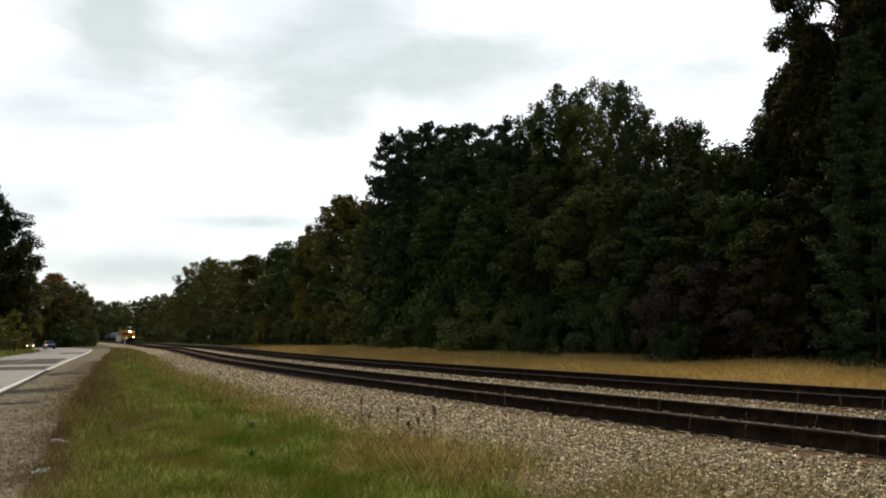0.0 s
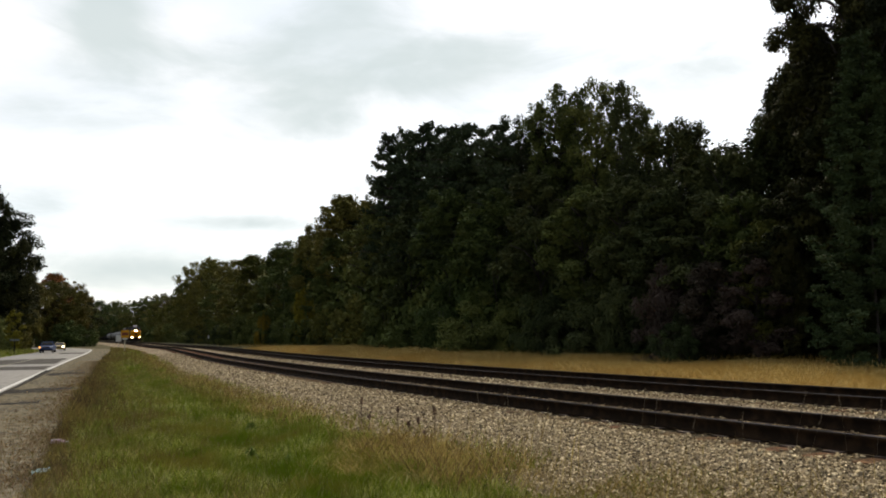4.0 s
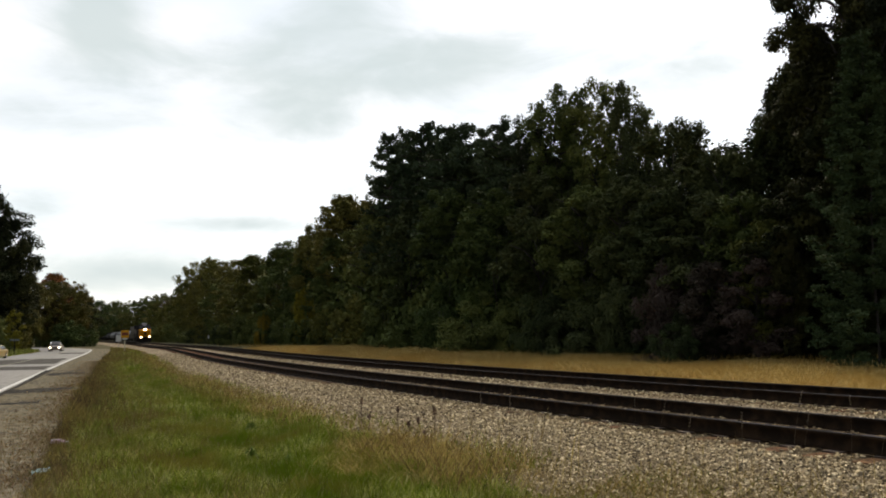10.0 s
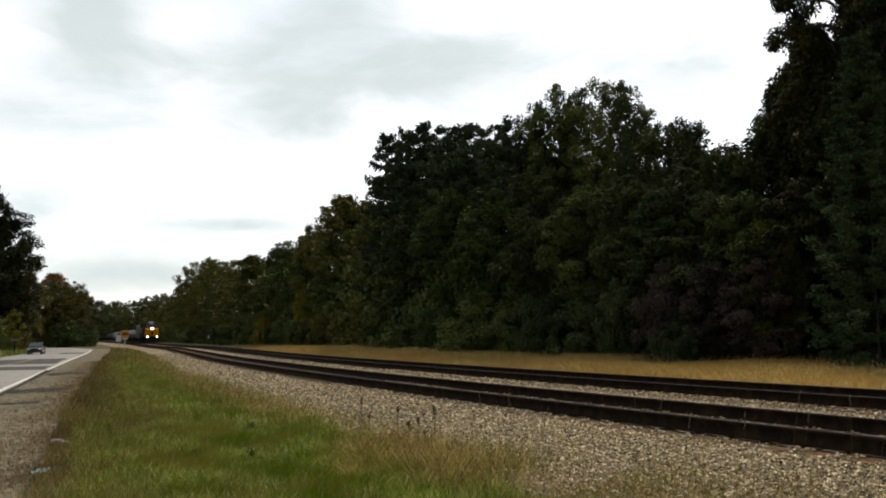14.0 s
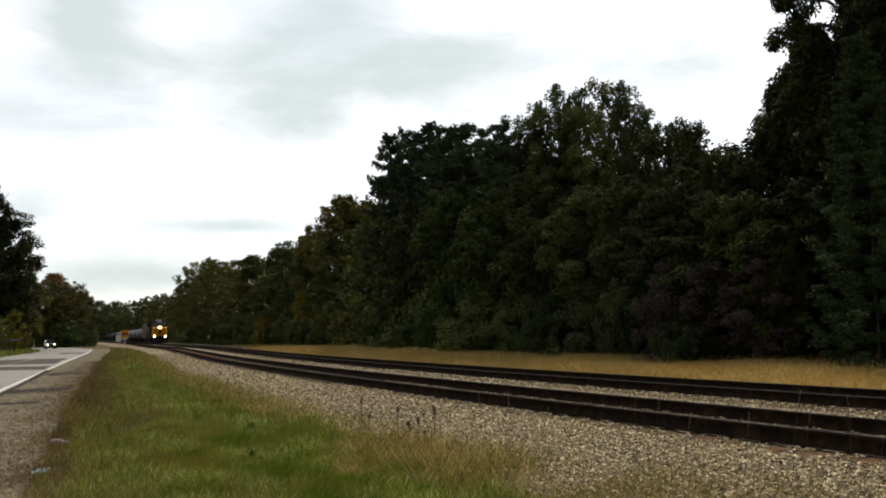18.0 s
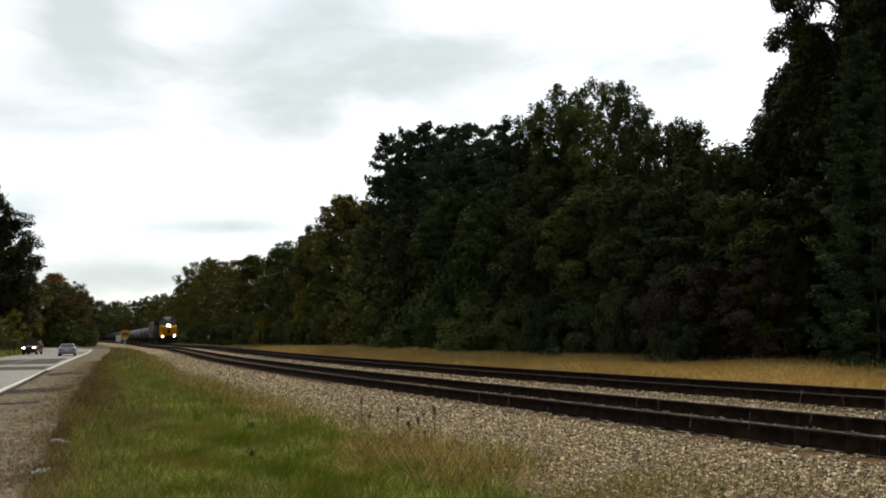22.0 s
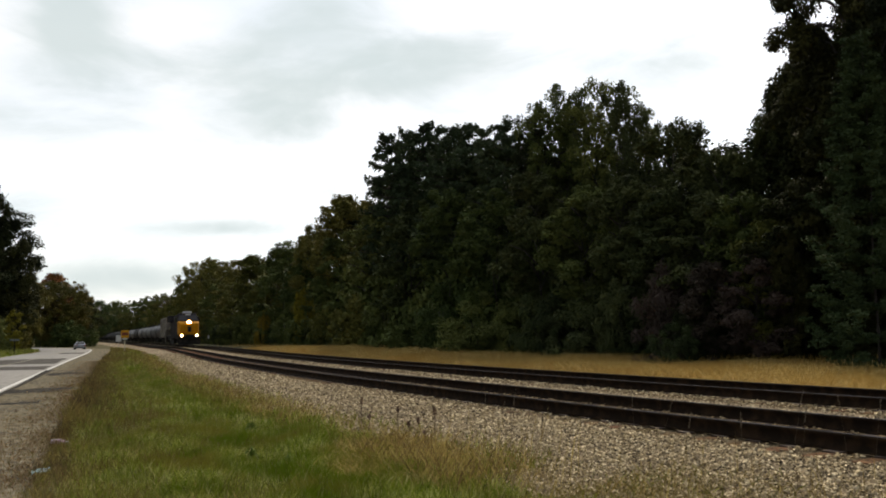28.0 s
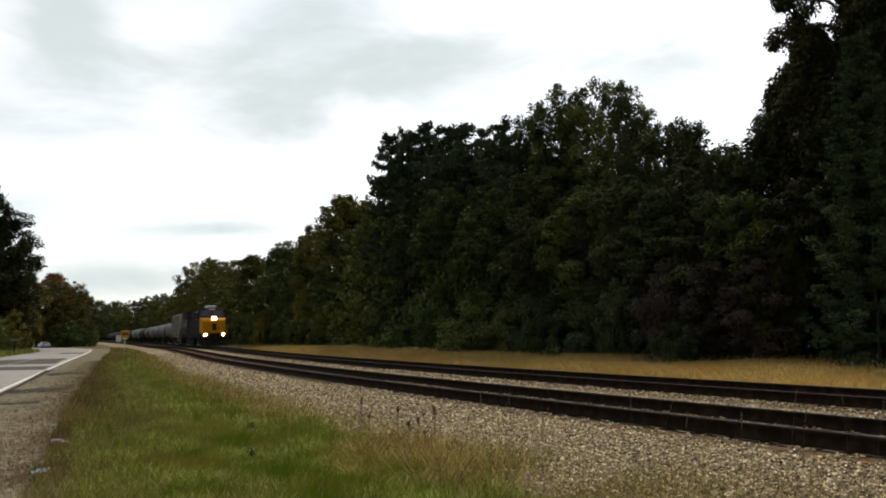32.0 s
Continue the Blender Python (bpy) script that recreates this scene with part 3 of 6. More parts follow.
CROWN_WIDTH = {"broad": 3.6, "round": 7.5, "airy": 2.8, "layered": 3.2, "pine": 2.9, "bush": 2.0}


def tree_meshes(kind, colour, seed):
    key = (kind, colour, seed)
    if key in CROWNS:
        return CROWNS[key], TRUNKS[(kind, seed)]
    rng = np.random.RandomState(seed * 7 + 11)
    grade, form = kind.split("_") if "_" in kind else ("far", kind)
    # leaves per clump and their half-length: small ones for what stands near
    per, size = {"close": (230, 0.085), "near": (120, 0.120), "mid": (84, 0.142), "far": (52, 0.185)}[grade]
    full = np.array((CROWN_WIDTH[form], CROWN_WIDTH[form], 15))
    limbs = ()
    if form == "broad":
        n, r0, r1 = {"close": (300, 0.34, 0.62), "far": (170, 0.5, 0.95)}.get(grade, (170, 0.45, 0.85))
        c = broad_clumps(rng, n, 0.05, 24 if grade == "close" else 15)
        me = leaves_mesh("crown", c * full, rng.uniform(r0, r1, len(c)), per, size, M_LEAF[colour], rng, 0.75)
    elif form == "round":
        c = broad_clumps(rng, 260, 0.04, 22)
        me = leaves_mesh("crown", c * full, rng.uniform(0.6, 1.15, len(c)), per, size * 1.1, M_LEAF[colour], rng, 0.8)
    elif form == "airy":
        c, limbs = stem_clumps(rng)
        low = broad_clumps(rng, 40, 0.04)
        low[:, 2] *= 0.42
        c = np.vstack([c, low * (0.7, 0.7, 1)])
        me = leaves_mesh("crown", c * full, rng.uniform(0.30, 0.60, len(c)), max(10, int(per * 0.9)), size * 0.74, M_LEAF[colour], rng, 0.95, order=0.35)
    elif form == "layered":
        c, limbs = tier_clumps(rng)
        low = broad_clumps(rng, 90, 0.04)
        low[:, 2] *= 0.66
        r = np.r_[rng.uniform(0.28, 0.66, len(c)), rng.uniform(0.5, 0.85, len(low))]
        me = leaves_mesh("crown", np.vstack([c, low * (0.8, 0.8, 1)]) * full, r, max(10, int(per * 0.38)), size * 0.95, M_LEAF[colour], rng, 0.46, order=0.4)
    elif form == "pine":
        c = []
        # boughs in tiers that sweep out and up into soft plumes, with dark gaps between them
        for h in np.arange(0.06, 0.97, 0.075):
            w = (1.0 - h) ** 0.7 * 1.04
            m = int(4 + 5 * w)
            a0 = rng.uniform(0, 6.3)
            for k in range(m):
                a = a0 + k * 6.283 / m + rng.uniform(-0.3, 0.3)
                reach = w * rng.uniform(0.62, 1.15)
                lift = rng.uniform(-0.012, 0.012)
                for q in np.arange(0.25, 1.01, 0.11):
                    side = rng.uniform(-0.13, 0.13)
                    c.append((reach * q * math.cos(a + side), reach * q * math.sin(a + side), h + lift - 0.034 * math.sin(2.6 * q) + 0.085 * q ** 3))
        c += [(0, 0, 0.985), (0.02, 0, 0.96), (-0.02, 0.02, 0.94)]
        c = np.array(c)
        me = leaves_mesh("crown", c * full, rng.uniform(0.20, 0.40, len(c)), max(8, 80000 // len(c)), 0.058, M_LEAF[colour], rng, 0.7, 0.0, order=0.5)
    else:
        n = 64
        a = rng.uniform(0, 2 * math.pi, n)
        q = rng.uniform(0, 1, n) ** 0.5
        h = rng.uniform(-0.02, 1, n) * np.sqrt(np.maximum(0.02, 1 - (q * 0.92) ** 2))
        c = np.stack([q * np.cos(a), q * np.sin(a), h], 1)
        me = leaves_mesh("crown", c * (2.0, 2.0, 3.2), rng.uniform(0.32, 0.62, n), {"far": 70, "mid": 110}.get(grade, 260), {"far": 0.11, "mid": 0.085}.get(grade, 0.055), M_LEAF[colour], rng, 0.75)
    CROWNS[key] = me
    if (kind, seed) not in TRUNKS:
        if form == "bush":
            bm = bmesh.new()
            for k in range(6):
                a = rng.uniform(0, 6.3)
                rod((0.1 * math.cos(a), 0.1 * math.sin(a), -0.1), (0.9 * math.cos(a), 0.9 * math.sin(a), 1.9), 0.035, 0.012, 5, bm)
        else:
            bm = trunk_bm(rng, 0.95 if form in ("pine", "layered") else 0.6 if form == "airy" else 0.82, 0.018, 0 if form == "pine" else 11, 0.6, limbs)
            bmesh.ops.transform(bm, matrix=Matrix.Diagonal((full[0], full[1], full[2], 1)), verts=bm.verts)
        TRUNKS[(kind, seed)] = from_bm("trunk", bm, M_BARK, True)
    return CROWNS[key], TRUNKS[(kind, seed)]


WORDS = {"hemlock": "blue-green", "wood": "dull green", "shaded": "shade-darkened green", "green": "green", "dark": "dark green", "olive": "yellowish green", "yellow": "yellow autumn", "amber": "olive and amber autumn", "rust": "rust-orange autumn", "plum": "dull reddish-brown", "pine": "blue-green"}
TREES = {}
turn_rng = np.random.RandomState(77)


def tree(kind, colour, x, y, h, w, seed, key="", z=0.0, row=0):
    """One tree or bush: its height and half-width in metres; row 1: those behind."""
    if kind == "broad" and w > 0.4 * h:
        kind = "round"
    grade = ("mid_" if y < 75 and kind != "bush" else "") if row else "near_" if x < -55 and y < 140 and kind != "bush" else "close_" if kind == "broad" and y < 31 and h > 12 else "near_" if y < (82 if kind == "layered" else 62) else "mid_"
    crown, trunk = tree_meshes(grade + kind, colour, seed)
    bh, bw = 3.2 if kind == "bush" else 15.0, CROWN_WIDTH[kind]
    name = "bush" if kind == "bush" else "conifer" if kind == "pine" else "tree"
    what = {"bush": "%s leafy bush at the edge of the wood", "pine": "tall %s conifer with drooping boughs", "airy": "tall thin-crowned %s tree with gaps in its foliage",
            "layered": "tall %s tree with foliage in flat layers", "broad": "tall full-crowned %s tree in the wood", "round": "wide round-crowned %s tree in the wood"}[kind] % WORDS[colour]
    t = thing(name, what, name, Matrix.LocRotScale((x, y, z - 0.1), Euler((0, 0, turn_rng.uniform(0, 6.28))), (w / bw, w / bw, h / bh)), "trees along the railway" if name != "bush" else "bushes along the wood")
    part("trunk", trunk, None, t)
    part("crown", crown, None, t)
    if key:
        TREES[key] = t
    return t


tree('broad', 'shaded', 15.9, 29.8, 17.2, 3.5, 2, z=0.9)
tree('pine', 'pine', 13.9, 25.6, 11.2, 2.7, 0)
tree('broad', 'shaded', 15.3, 35.4, 6.4, 2.7, 1, z=0.9)
tree('bush', 'shaded', 15.3, 29.8, 2.2, 1.8, 3, z=0.9)
tree('bush', 'shaded', 16.0, 29.4, 2.3, 1.8, 0, z=0.9)
tree('bush', 'shaded', 15.0, 31.4, 2.0, 1.6, 0, z=0.9)
tree('broad', 'shaded', 17.9, 32.3, 11.6, 3.2, 0, z=0.9)
tree('broad', 'wood', 9.6, 53.0, 11.8, 3.7, 3, z=0.9, row=1)
tree('broad', 'wood', 10.9, 48.8, 10.2, 2.7, 2, z=0.9, row=1)
tree('broad', 'wood', 7.9, 56.0, 13.5, 3.1, 3, z=0.9, row=1)
tree('broad', 'shaded', 15.9, 27.4, 13.1, 2.7, 1, z=0.9)
tree('broad', 'wood', 15.6, 37.2, 11.5, 2.0, 2, z=0.9)
tree('broad', 'wood', 13.5, 36.9, 9.6, 2.3, 0, z=0.9)
tree('broad', 'wood', 12.0, 40.2, 11.6, 3.0, 4, z=0.9)
tree('airy', 'green', 12.6, 48.6, 13.8, 2.1, 0, z=0.9, row=1)
tree('airy', 'green', 10.4, 47.6, 16.4, 2.6, 2, 'tall_a', z=0.9)
tree('airy', 'green', 7.7, 50.5, 16.9, 2.6, 1, 'tall_b', z=0.9)
tree('airy', 'green', 9.1, 52.3, 17.2, 2.7, 3, z=0.9)
tree('airy', 'dark', 6.6, 52.3, 16.1, 2.4, 2, z=0.9)
tree('layered', 'hemlock', -3.8, 80.5, 21.7, 2.4, 2, z=0.9)
tree('layered', 'hemlock', 0.2, 70.8, 19.6, 2.5, 4, z=0.9)
tree('layered', 'hemlock', 3.5, 62.5, 17.1, 2.2, 0, z=0.9)
tree('layered', 'hemlock', 4.7, 56.7, 16.0, 2.6, 2, 'mid_a', z=0.9)
tree('layered', 'hemlock', 1.7, 64.2, 18.0, 4.2, 4, 'mid_b', z=0.9)
tree('layered', 'hemlock', -1.8, 73.1, 20.4, 4.0, 1, 'mid_c', z=0.9)
tree('layered', 'hemlock', -5.4, 79.2, 20.9, 3.2, 3, 'mid_d', z=0.9)
tree('broad', 'olive', -11.7, 94.9, 18.0, 5.2, 2, z=0.9)
tree('broad', 'olive', -17.9, 106.7, 15.9, 3.3, 0, z=0.9)
tree('broad', 'green', -24.3, 120.4, 15.2, 5.1, 1, z=0.9)
tree('broad', 'olive', -33.4, 140.7, 15.5, 5.6, 2, z=0.9)
tree('broad', 'olive', -43.6, 164.1, 16.8, 5.4, 0, z=0.9)
tree('broad', 'olive', -62.7, 206.5, 21.2, 8.7, 0, z=0.9)
tree('broad', 'olive', -76.4, 237.9, 18.9, 5.2, 1, z=0.9)
tree('broad', 'olive', -54.7, 190.4, 19.2, 5.7, 3, z=0.9)
tree('broad', 'olive', -111.1, 312.9, 18.4, 7.8, 4, z=0.9)
tree('airy', 'green', -148.8, 396.5, 21.8, 8.4, 1, z=0.9)
tree('broad', 'green', -184.6, 472.2, 23.3, 10.4, 4, z=0.9, row=1)
tree('broad', 'green', -173.2, 420.0, 21.5, 9.7, 0)
tree('broad', 'green', -165.4, 380.0, 20.6, 9.9, 1)
tree('broad', 'green', -159.3, 350.0, 15.5, 7.0, 2)
tree('broad', 'shaded', 13.8, 30.5, 6.1, 2.3, 4, z=0.9)
tree('broad', 'green', 12.7, 32.8, 6.5, 2.1, 0, z=0.9)
tree('broad', 'wood', 11.7, 34.8, 6.7, 2.4, 1, z=0.9)
tree('broad', 'wood', 10.5, 37.5, 7.4, 2.4, 1, z=0.9)
tree('broad', 'wood', 9.2, 40.2, 8.8, 2.4, 2, z=0.9)
tree('broad', 'green', 7.8, 43.3, 8.9, 2.8, 4, z=0.9)
tree('broad', 'wood', 5.9, 47.7, 10.4, 3.1, 3, z=0.9)
tree('broad', 'green', 3.5, 53.2, 10.5, 3.2, 0, z=0.9)
tree('broad', 'green', 0.5, 60.4, 11.9, 3.3, 0, z=0.9)
tree('broad', 'wood', -2.8, 68.8, 12.5, 3.8, 0, z=0.9)
tree('broad', 'green', -7.3, 79.8, 13.3, 4.0, 2, z=0.9)
tree('broad', 'green', -12.4, 92.7, 12.1, 3.7, 3, z=0.9)
tree('broad', 'green', -19.1, 108.2, 11.8, 3.8, 0, z=0.9)
tree('broad', 'olive', -28.0, 127.3, 11.1, 3.8, 0, z=0.9)
tree('broad', 'olive', -38.6, 151.4, 11.0, 4.2, 1, z=0.9)
tree('broad', 'green', -50.8, 179.0, 13.0, 4.5, 1, z=0.9)
tree('broad', 'olive', -71.9, 224.9, 13.1, 5.6, 4, z=0.9)
tree('broad', 'olive', -95.7, 275.0, 12.1, 6.1, 2, z=0.9)
tree('broad', 'green', -121.4, 328.5, 12.1, 5.9, 4, z=0.9)
tree('broad', 'shaded', 18.8, 32.8, 14.9, 2.5, 4, z=0.9, row=1)
tree('broad', 'shaded', 18.0, 34.5, 14.8, 2.6, 0, z=0.9, row=1)
tree('broad', 'shaded', 17.0, 36.5, 13.6, 2.7, 1, z=0.9, row=1)
tree('broad', 'wood', 16.0, 38.7, 10.2, 2.9, 0, z=0.9, row=1)
tree('broad', 'green', 14.8, 41.2, 9.9, 3.1, 4, z=0.9, row=1)
tree('broad', 'wood', 13.5, 44.1, 11.2, 3.3, 2, z=0.9, row=1)
tree('broad', 'wood', 12.0, 47.5, 10.6, 3.6, 4, z=0.9, row=1)
tree('broad', 'wood', 10.2, 51.5, 11.0, 3.9, 0, z=0.9, row=1)
tree('broad', 'wood', 8.1, 56.3, 13.2, 4.2, 3, z=0.9, row=1)
tree('broad', 'wood', 5.7, 62.4, 15.9, 4.7, 2, z=0.9, row=1)
tree('broad', 'wood', 4.8, 64.7, 16.5, 3.6, 1, z=0.9, row=1)
tree('broad', 'green', 2.3, 70.9, 18.0, 3.9, 1, z=0.9, row=1)
tree('broad', 'wood', -0.8, 78.4, 20.1, 4.3, 4, z=0.9, row=1)
tree('broad', 'wood', -4.5, 87.7, 19.8, 4.8, 3, z=0.9, row=1)
tree('broad', 'wood', -9.2, 99.4, 17.8, 5.5, 4, z=0.9, row=1)
tree('broad', 'olive', -15.1, 112.5, 18.3, 6.2, 2, z=0.9, row=1)
tree('broad', 'green', -20.7, 124.6, 16.9, 4.4, 1, z=0.9, row=1)
tree('broad', 'green', -26.3, 137.0, 16.3, 4.8, 4, z=0.9, row=1)
tree('broad', 'olive', -33.2, 152.6, 14.7, 5.3, 2, z=0.9, row=1)
tree('broad', 'green', -42.0, 172.9, 15.8, 6.0, 4, z=0.9, row=1)
tree('broad', 'olive', -53.1, 197.5, 17.4, 6.9, 4, z=0.9, row=1)
tree('broad', 'olive', -67.0, 227.5, 20.8, 8.0, 0, z=0.9, row=1)
tree('broad', 'olive', -84.9, 265.1, 19.0, 9.3, 2, z=0.9, row=1)
tree('broad', 'olive', -109.4, 316.1, 15.9, 11.1, 1, z=0.9, row=1)
tree('broad', 'olive', -146.4, 393.8, 15.4, 13.8, 4, z=0.9, row=1)
tree('broad', 'shaded', 21.5, 43.4, 17.5, 3.3, 4, z=0.9, row=1)
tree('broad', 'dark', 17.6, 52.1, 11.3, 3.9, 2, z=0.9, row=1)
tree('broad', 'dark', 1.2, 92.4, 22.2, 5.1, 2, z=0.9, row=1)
tree('broad', 'olive', -5.2, 107.7, 23.2, 5.9, 1, z=0.9, row=1)
tree('broad', 'olive', -25.2, 151.9, 17.7, 5.3, 4, z=0.9, row=1)
tree('bush', 'shaded', 16.4, 30.8, 3.7, 2.1, 1)
tree('bush', 'shaded', 15.8, 32.3, 4.1, 1.5, 2)
tree('bush', 'shaded', 15.2, 33.3, 4.3, 2.3, 1)
tree('bush', 'shaded', 14.9, 34.8, 4.2, 1.3, 0)
tree('bush', 'shaded', 14.0, 35.1, 3.1, 2.1, 0)
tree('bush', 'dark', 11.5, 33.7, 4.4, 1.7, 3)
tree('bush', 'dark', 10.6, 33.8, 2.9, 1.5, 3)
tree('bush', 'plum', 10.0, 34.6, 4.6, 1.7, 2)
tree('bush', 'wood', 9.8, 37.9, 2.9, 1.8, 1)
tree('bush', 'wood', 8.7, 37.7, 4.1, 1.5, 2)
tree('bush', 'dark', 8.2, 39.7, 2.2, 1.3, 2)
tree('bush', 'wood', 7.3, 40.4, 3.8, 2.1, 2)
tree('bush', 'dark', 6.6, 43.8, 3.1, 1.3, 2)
tree('bush', 'wood', 5.7, 44.8, 4.1, 2.1, 2)
tree('bush', 'green', 4.8, 48.3, 3.7, 2.0, 1)
tree('bush', 'green', 3.7, 49.9, 2.6, 2.1, 2)
tree('bush', 'green', 2.6, 50.6, 4.1, 3.1, 3)
tree('bush', 'green', 0.5, 57.4, 5.4, 2.5, 0)
tree('bush', 'green', -1.7, 63.7, 3.5, 3.0, 1)
tree('bush', 'green', -4.4, 70.1, 6.0, 2.8, 0)
tree('bush', 'olive', -7.6, 77.2, 5.6, 3.4, 0)
tree('bush', 'olive', -12.0, 89.5, 5.5, 3.2, 2)
tree('bush', 'green', -16.0, 98.4, 5.6, 3.5, 0)
tree('bush', 'green', -20.6, 107.7, 5.7, 2.8, 2)
tree('bush', 'green', -26.2, 121.5, 4.4, 3.3, 3)
tree('bush', 'green', -32.2, 133.8, 5.8, 3.3, 2)
tree('bush', 'green', -38.8, 147.9, 5.7, 3.3, 0)
tree('bush', 'green', -49.3, 174.6, 5.9, 2.5, 0)
tree('bush', 'olive', -58.8, 194.9, 3.7, 3.0, 3)
tree('bush', 'green', -69.5, 217.5, 4.6, 3.2, 2)
tree('bush', 'green', -82.8, 247.1, 3.4, 3.2, 1)
tree('bush', 'olive', -93.0, 267.1, 4.7, 3.1, 3)
tree('bush', 'green', -105.0, 291.6, 4.7, 3.2, 2)
tree('bush', 'green', -118.6, 319.9, 3.5, 2.6, 2)
tree('bush', 'green', -17.9, 110.4, 9.9, 3.6, 0, row=1)
tree('bush', 'green', -13.4, 100.4, 9.5, 3.8, 0, row=1)
tree('bush', 'green', -9.6, 91.1, 9.8, 4.2, 2, row=1)
tree('bush', 'green', -6.4, 83.0, 9.2, 3.9, 0, row=1)
tree('bush', 'green', -3.7, 76.3, 10.7, 3.9, 0, row=1)
tree('bush', 'green', -1.4, 70.6, 10.8, 4.0, 2, row=1)
tree('bush', 'green', 0.6, 65.7, 8.0, 3.3, 0, row=1)
tree('bush', 'green', 2.3, 61.4, 8.1, 3.5, 1, row=1)
tree('bush', 'green', 3.8, 57.7, 9.7, 3.3, 1, row=1)
tree('bush', 'green', -145.0, 386.4, 9.5, 7.0, 2)
tree('bush', 'green', -132.9, 361.0, 9.5, 7.0, 2)
tree('bush', 'olive', -121.9, 337.8, 9.5, 7.0, 2)
tree('bush', 'green', -112.6, 318.2, 9.5, 7.0, 2)
tree('bush', 'green', -104.4, 301.2, 9.5, 7.0, 1)
tree('bush', 'olive', -97.1, 285.9, 9.5, 7.0, 1)
tree('bush', 'olive', -90.4, 272.0, 9.5, 7.0, 0)
tree('bush', 'green', -84.3, 259.3, 9.5, 7.0, 0)
tree('broad', 'olive', -32.6, 144.0, 13.5, 5.0, 0, z=0.9)
tree('broad', 'green', -29.2, 140.0, 14.6, 5.6, 0, z=0.9)
tree('bush', 'green', 8.0, 51.5, 8.2, 3.9, 1, z=0.9)
tree('broad', 'wood', 8.5, 52.9, 10.3, 4.0, 4, z=0.9)
tree('broad', 'wood', 13.9, 37.1, 9.2, 1.9, 3, z=0.9)
tree('broad', 'plum', 10.9, 32.2, 4.4, 1.4, 2)
tree('broad', 'plum', 11.9, 30.3, 4.5, 1.5, 1)
tree('broad', 'shaded', 12.9, 29.5, 5.4, 0.8, 0)
tree('broad', 'plum', 10.2, 36.4, 3.6, 1.1, 3)
tree('broad', 'wood', 13.0, 45.7, 8.9, 3.2, 1, z=0.9, row=1)
tree('broad', 'wood', 10.6, 40.8, 6.9, 2.9, 2, z=0.9)
tree('broad', 'green', 14.1, 41.3, 6.0, 3.5, 0, z=0.9)
tree('airy', 'wood', 10.8, 45.1, 15.4, 1.7, 3, z=0.9)
tree('broad', 'olive', -177.5, 400.0, 16.8, 10.8, 3)
tree('broad', 'green', -182.8, 430.0, 19.7, 11.6, 3)
tree('broad', 'green', -199.6, 480.0, 21.4, 13.0, 2)
tree('broad', 'olive', -162.7, 400.0, 14.9, 10.8, 1)
tree('broad', 'green', -166.9, 430.0, 18.1, 11.6, 2)
tree('broad', 'olive', -147.8, 400.0, 20.0, 10.8, 0)
tree('broad', 'green', -150.9, 430.0, 23.4, 11.6, 3)
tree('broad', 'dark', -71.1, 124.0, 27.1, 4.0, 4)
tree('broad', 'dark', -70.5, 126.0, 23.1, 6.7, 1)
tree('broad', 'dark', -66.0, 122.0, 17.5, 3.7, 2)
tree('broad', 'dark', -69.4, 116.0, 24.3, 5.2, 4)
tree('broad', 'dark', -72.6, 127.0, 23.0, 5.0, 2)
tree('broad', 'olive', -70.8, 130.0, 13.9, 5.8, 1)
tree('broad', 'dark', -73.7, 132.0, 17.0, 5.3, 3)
tree('broad', 'olive', -73.0, 136.0, 11.6, 3.1, 0)
tree('broad', 'rust', -93.4, 188.0, 17.9, 5.6, 2)
tree('broad', 'amber', -89.6, 183.0, 15.2, 8.0, 0)
tree('broad', 'yellow', -59.0, 109.0, 6.0, 1.4, 1)
tree('broad', 'amber', -91.6, 180.0, 13.6, 4.6, 1)
tree('broad', 'dark', -92.0, 197.0, 14.5, 7.5, 3)
tree('broad', 'wood', 10.6, 60.0, 9.0, 3.4, 1, z=0.9, row=1)
tree('broad', 'wood', 12.6, 54.5, 8.5, 3.2, 3, z=0.9, row=1)
tree('broad', 'shaded', 16.9, 37.2, 11.0, 2.6, 2, z=0.9, row=1)
tree('broad', 'green', -100.9, 215.0, 14.0, 7.5, 0)
tree('broad', 'amber', -89.1, 188.0, 15.5, 6.6, 4)
tree('broad', 'amber', -98.1, 192.0, 14.2, 5.8, 4)
tree('broad', 'green', -108.9, 240.0, 11.1, 4.8, 1)
tree('bush', 'olive', -70.7, 128.0, 6.0, 3.0, 3)
tree('bush', 'olive', -74.6, 138.0, 7.0, 2.6, 2)
tree('bush', 'green', -69.0, 122.0, 6.0, 3.4, 1)
tree('bush', 'green', -64.9, 112.0, 6.0, 3.5, 0)
tree('bush', 'green', -80.1, 176.0, 4.6, 3.0, 1)
tree('bush', 'green', -83.8, 178.0, 6.0, 4.0, 2)
tree('bush', 'green', -88.0, 184.0, 6.0, 4.0, 0)
tree('bush', 'green', -92.3, 188.0, 6.0, 4.0, 0)
tree('bush', 'green', -91.0, 200.0, 4.0, 3.0, 1)
tree('bush', 'green', -96.3, 192.0, 6.0, 4.0, 1)
tree('bush', 'green', -103.0, 200.0, 7.0, 4.0, 1)
tree('bush', 'green', -106.3, 230.0, 6.0, 5.0, 1)

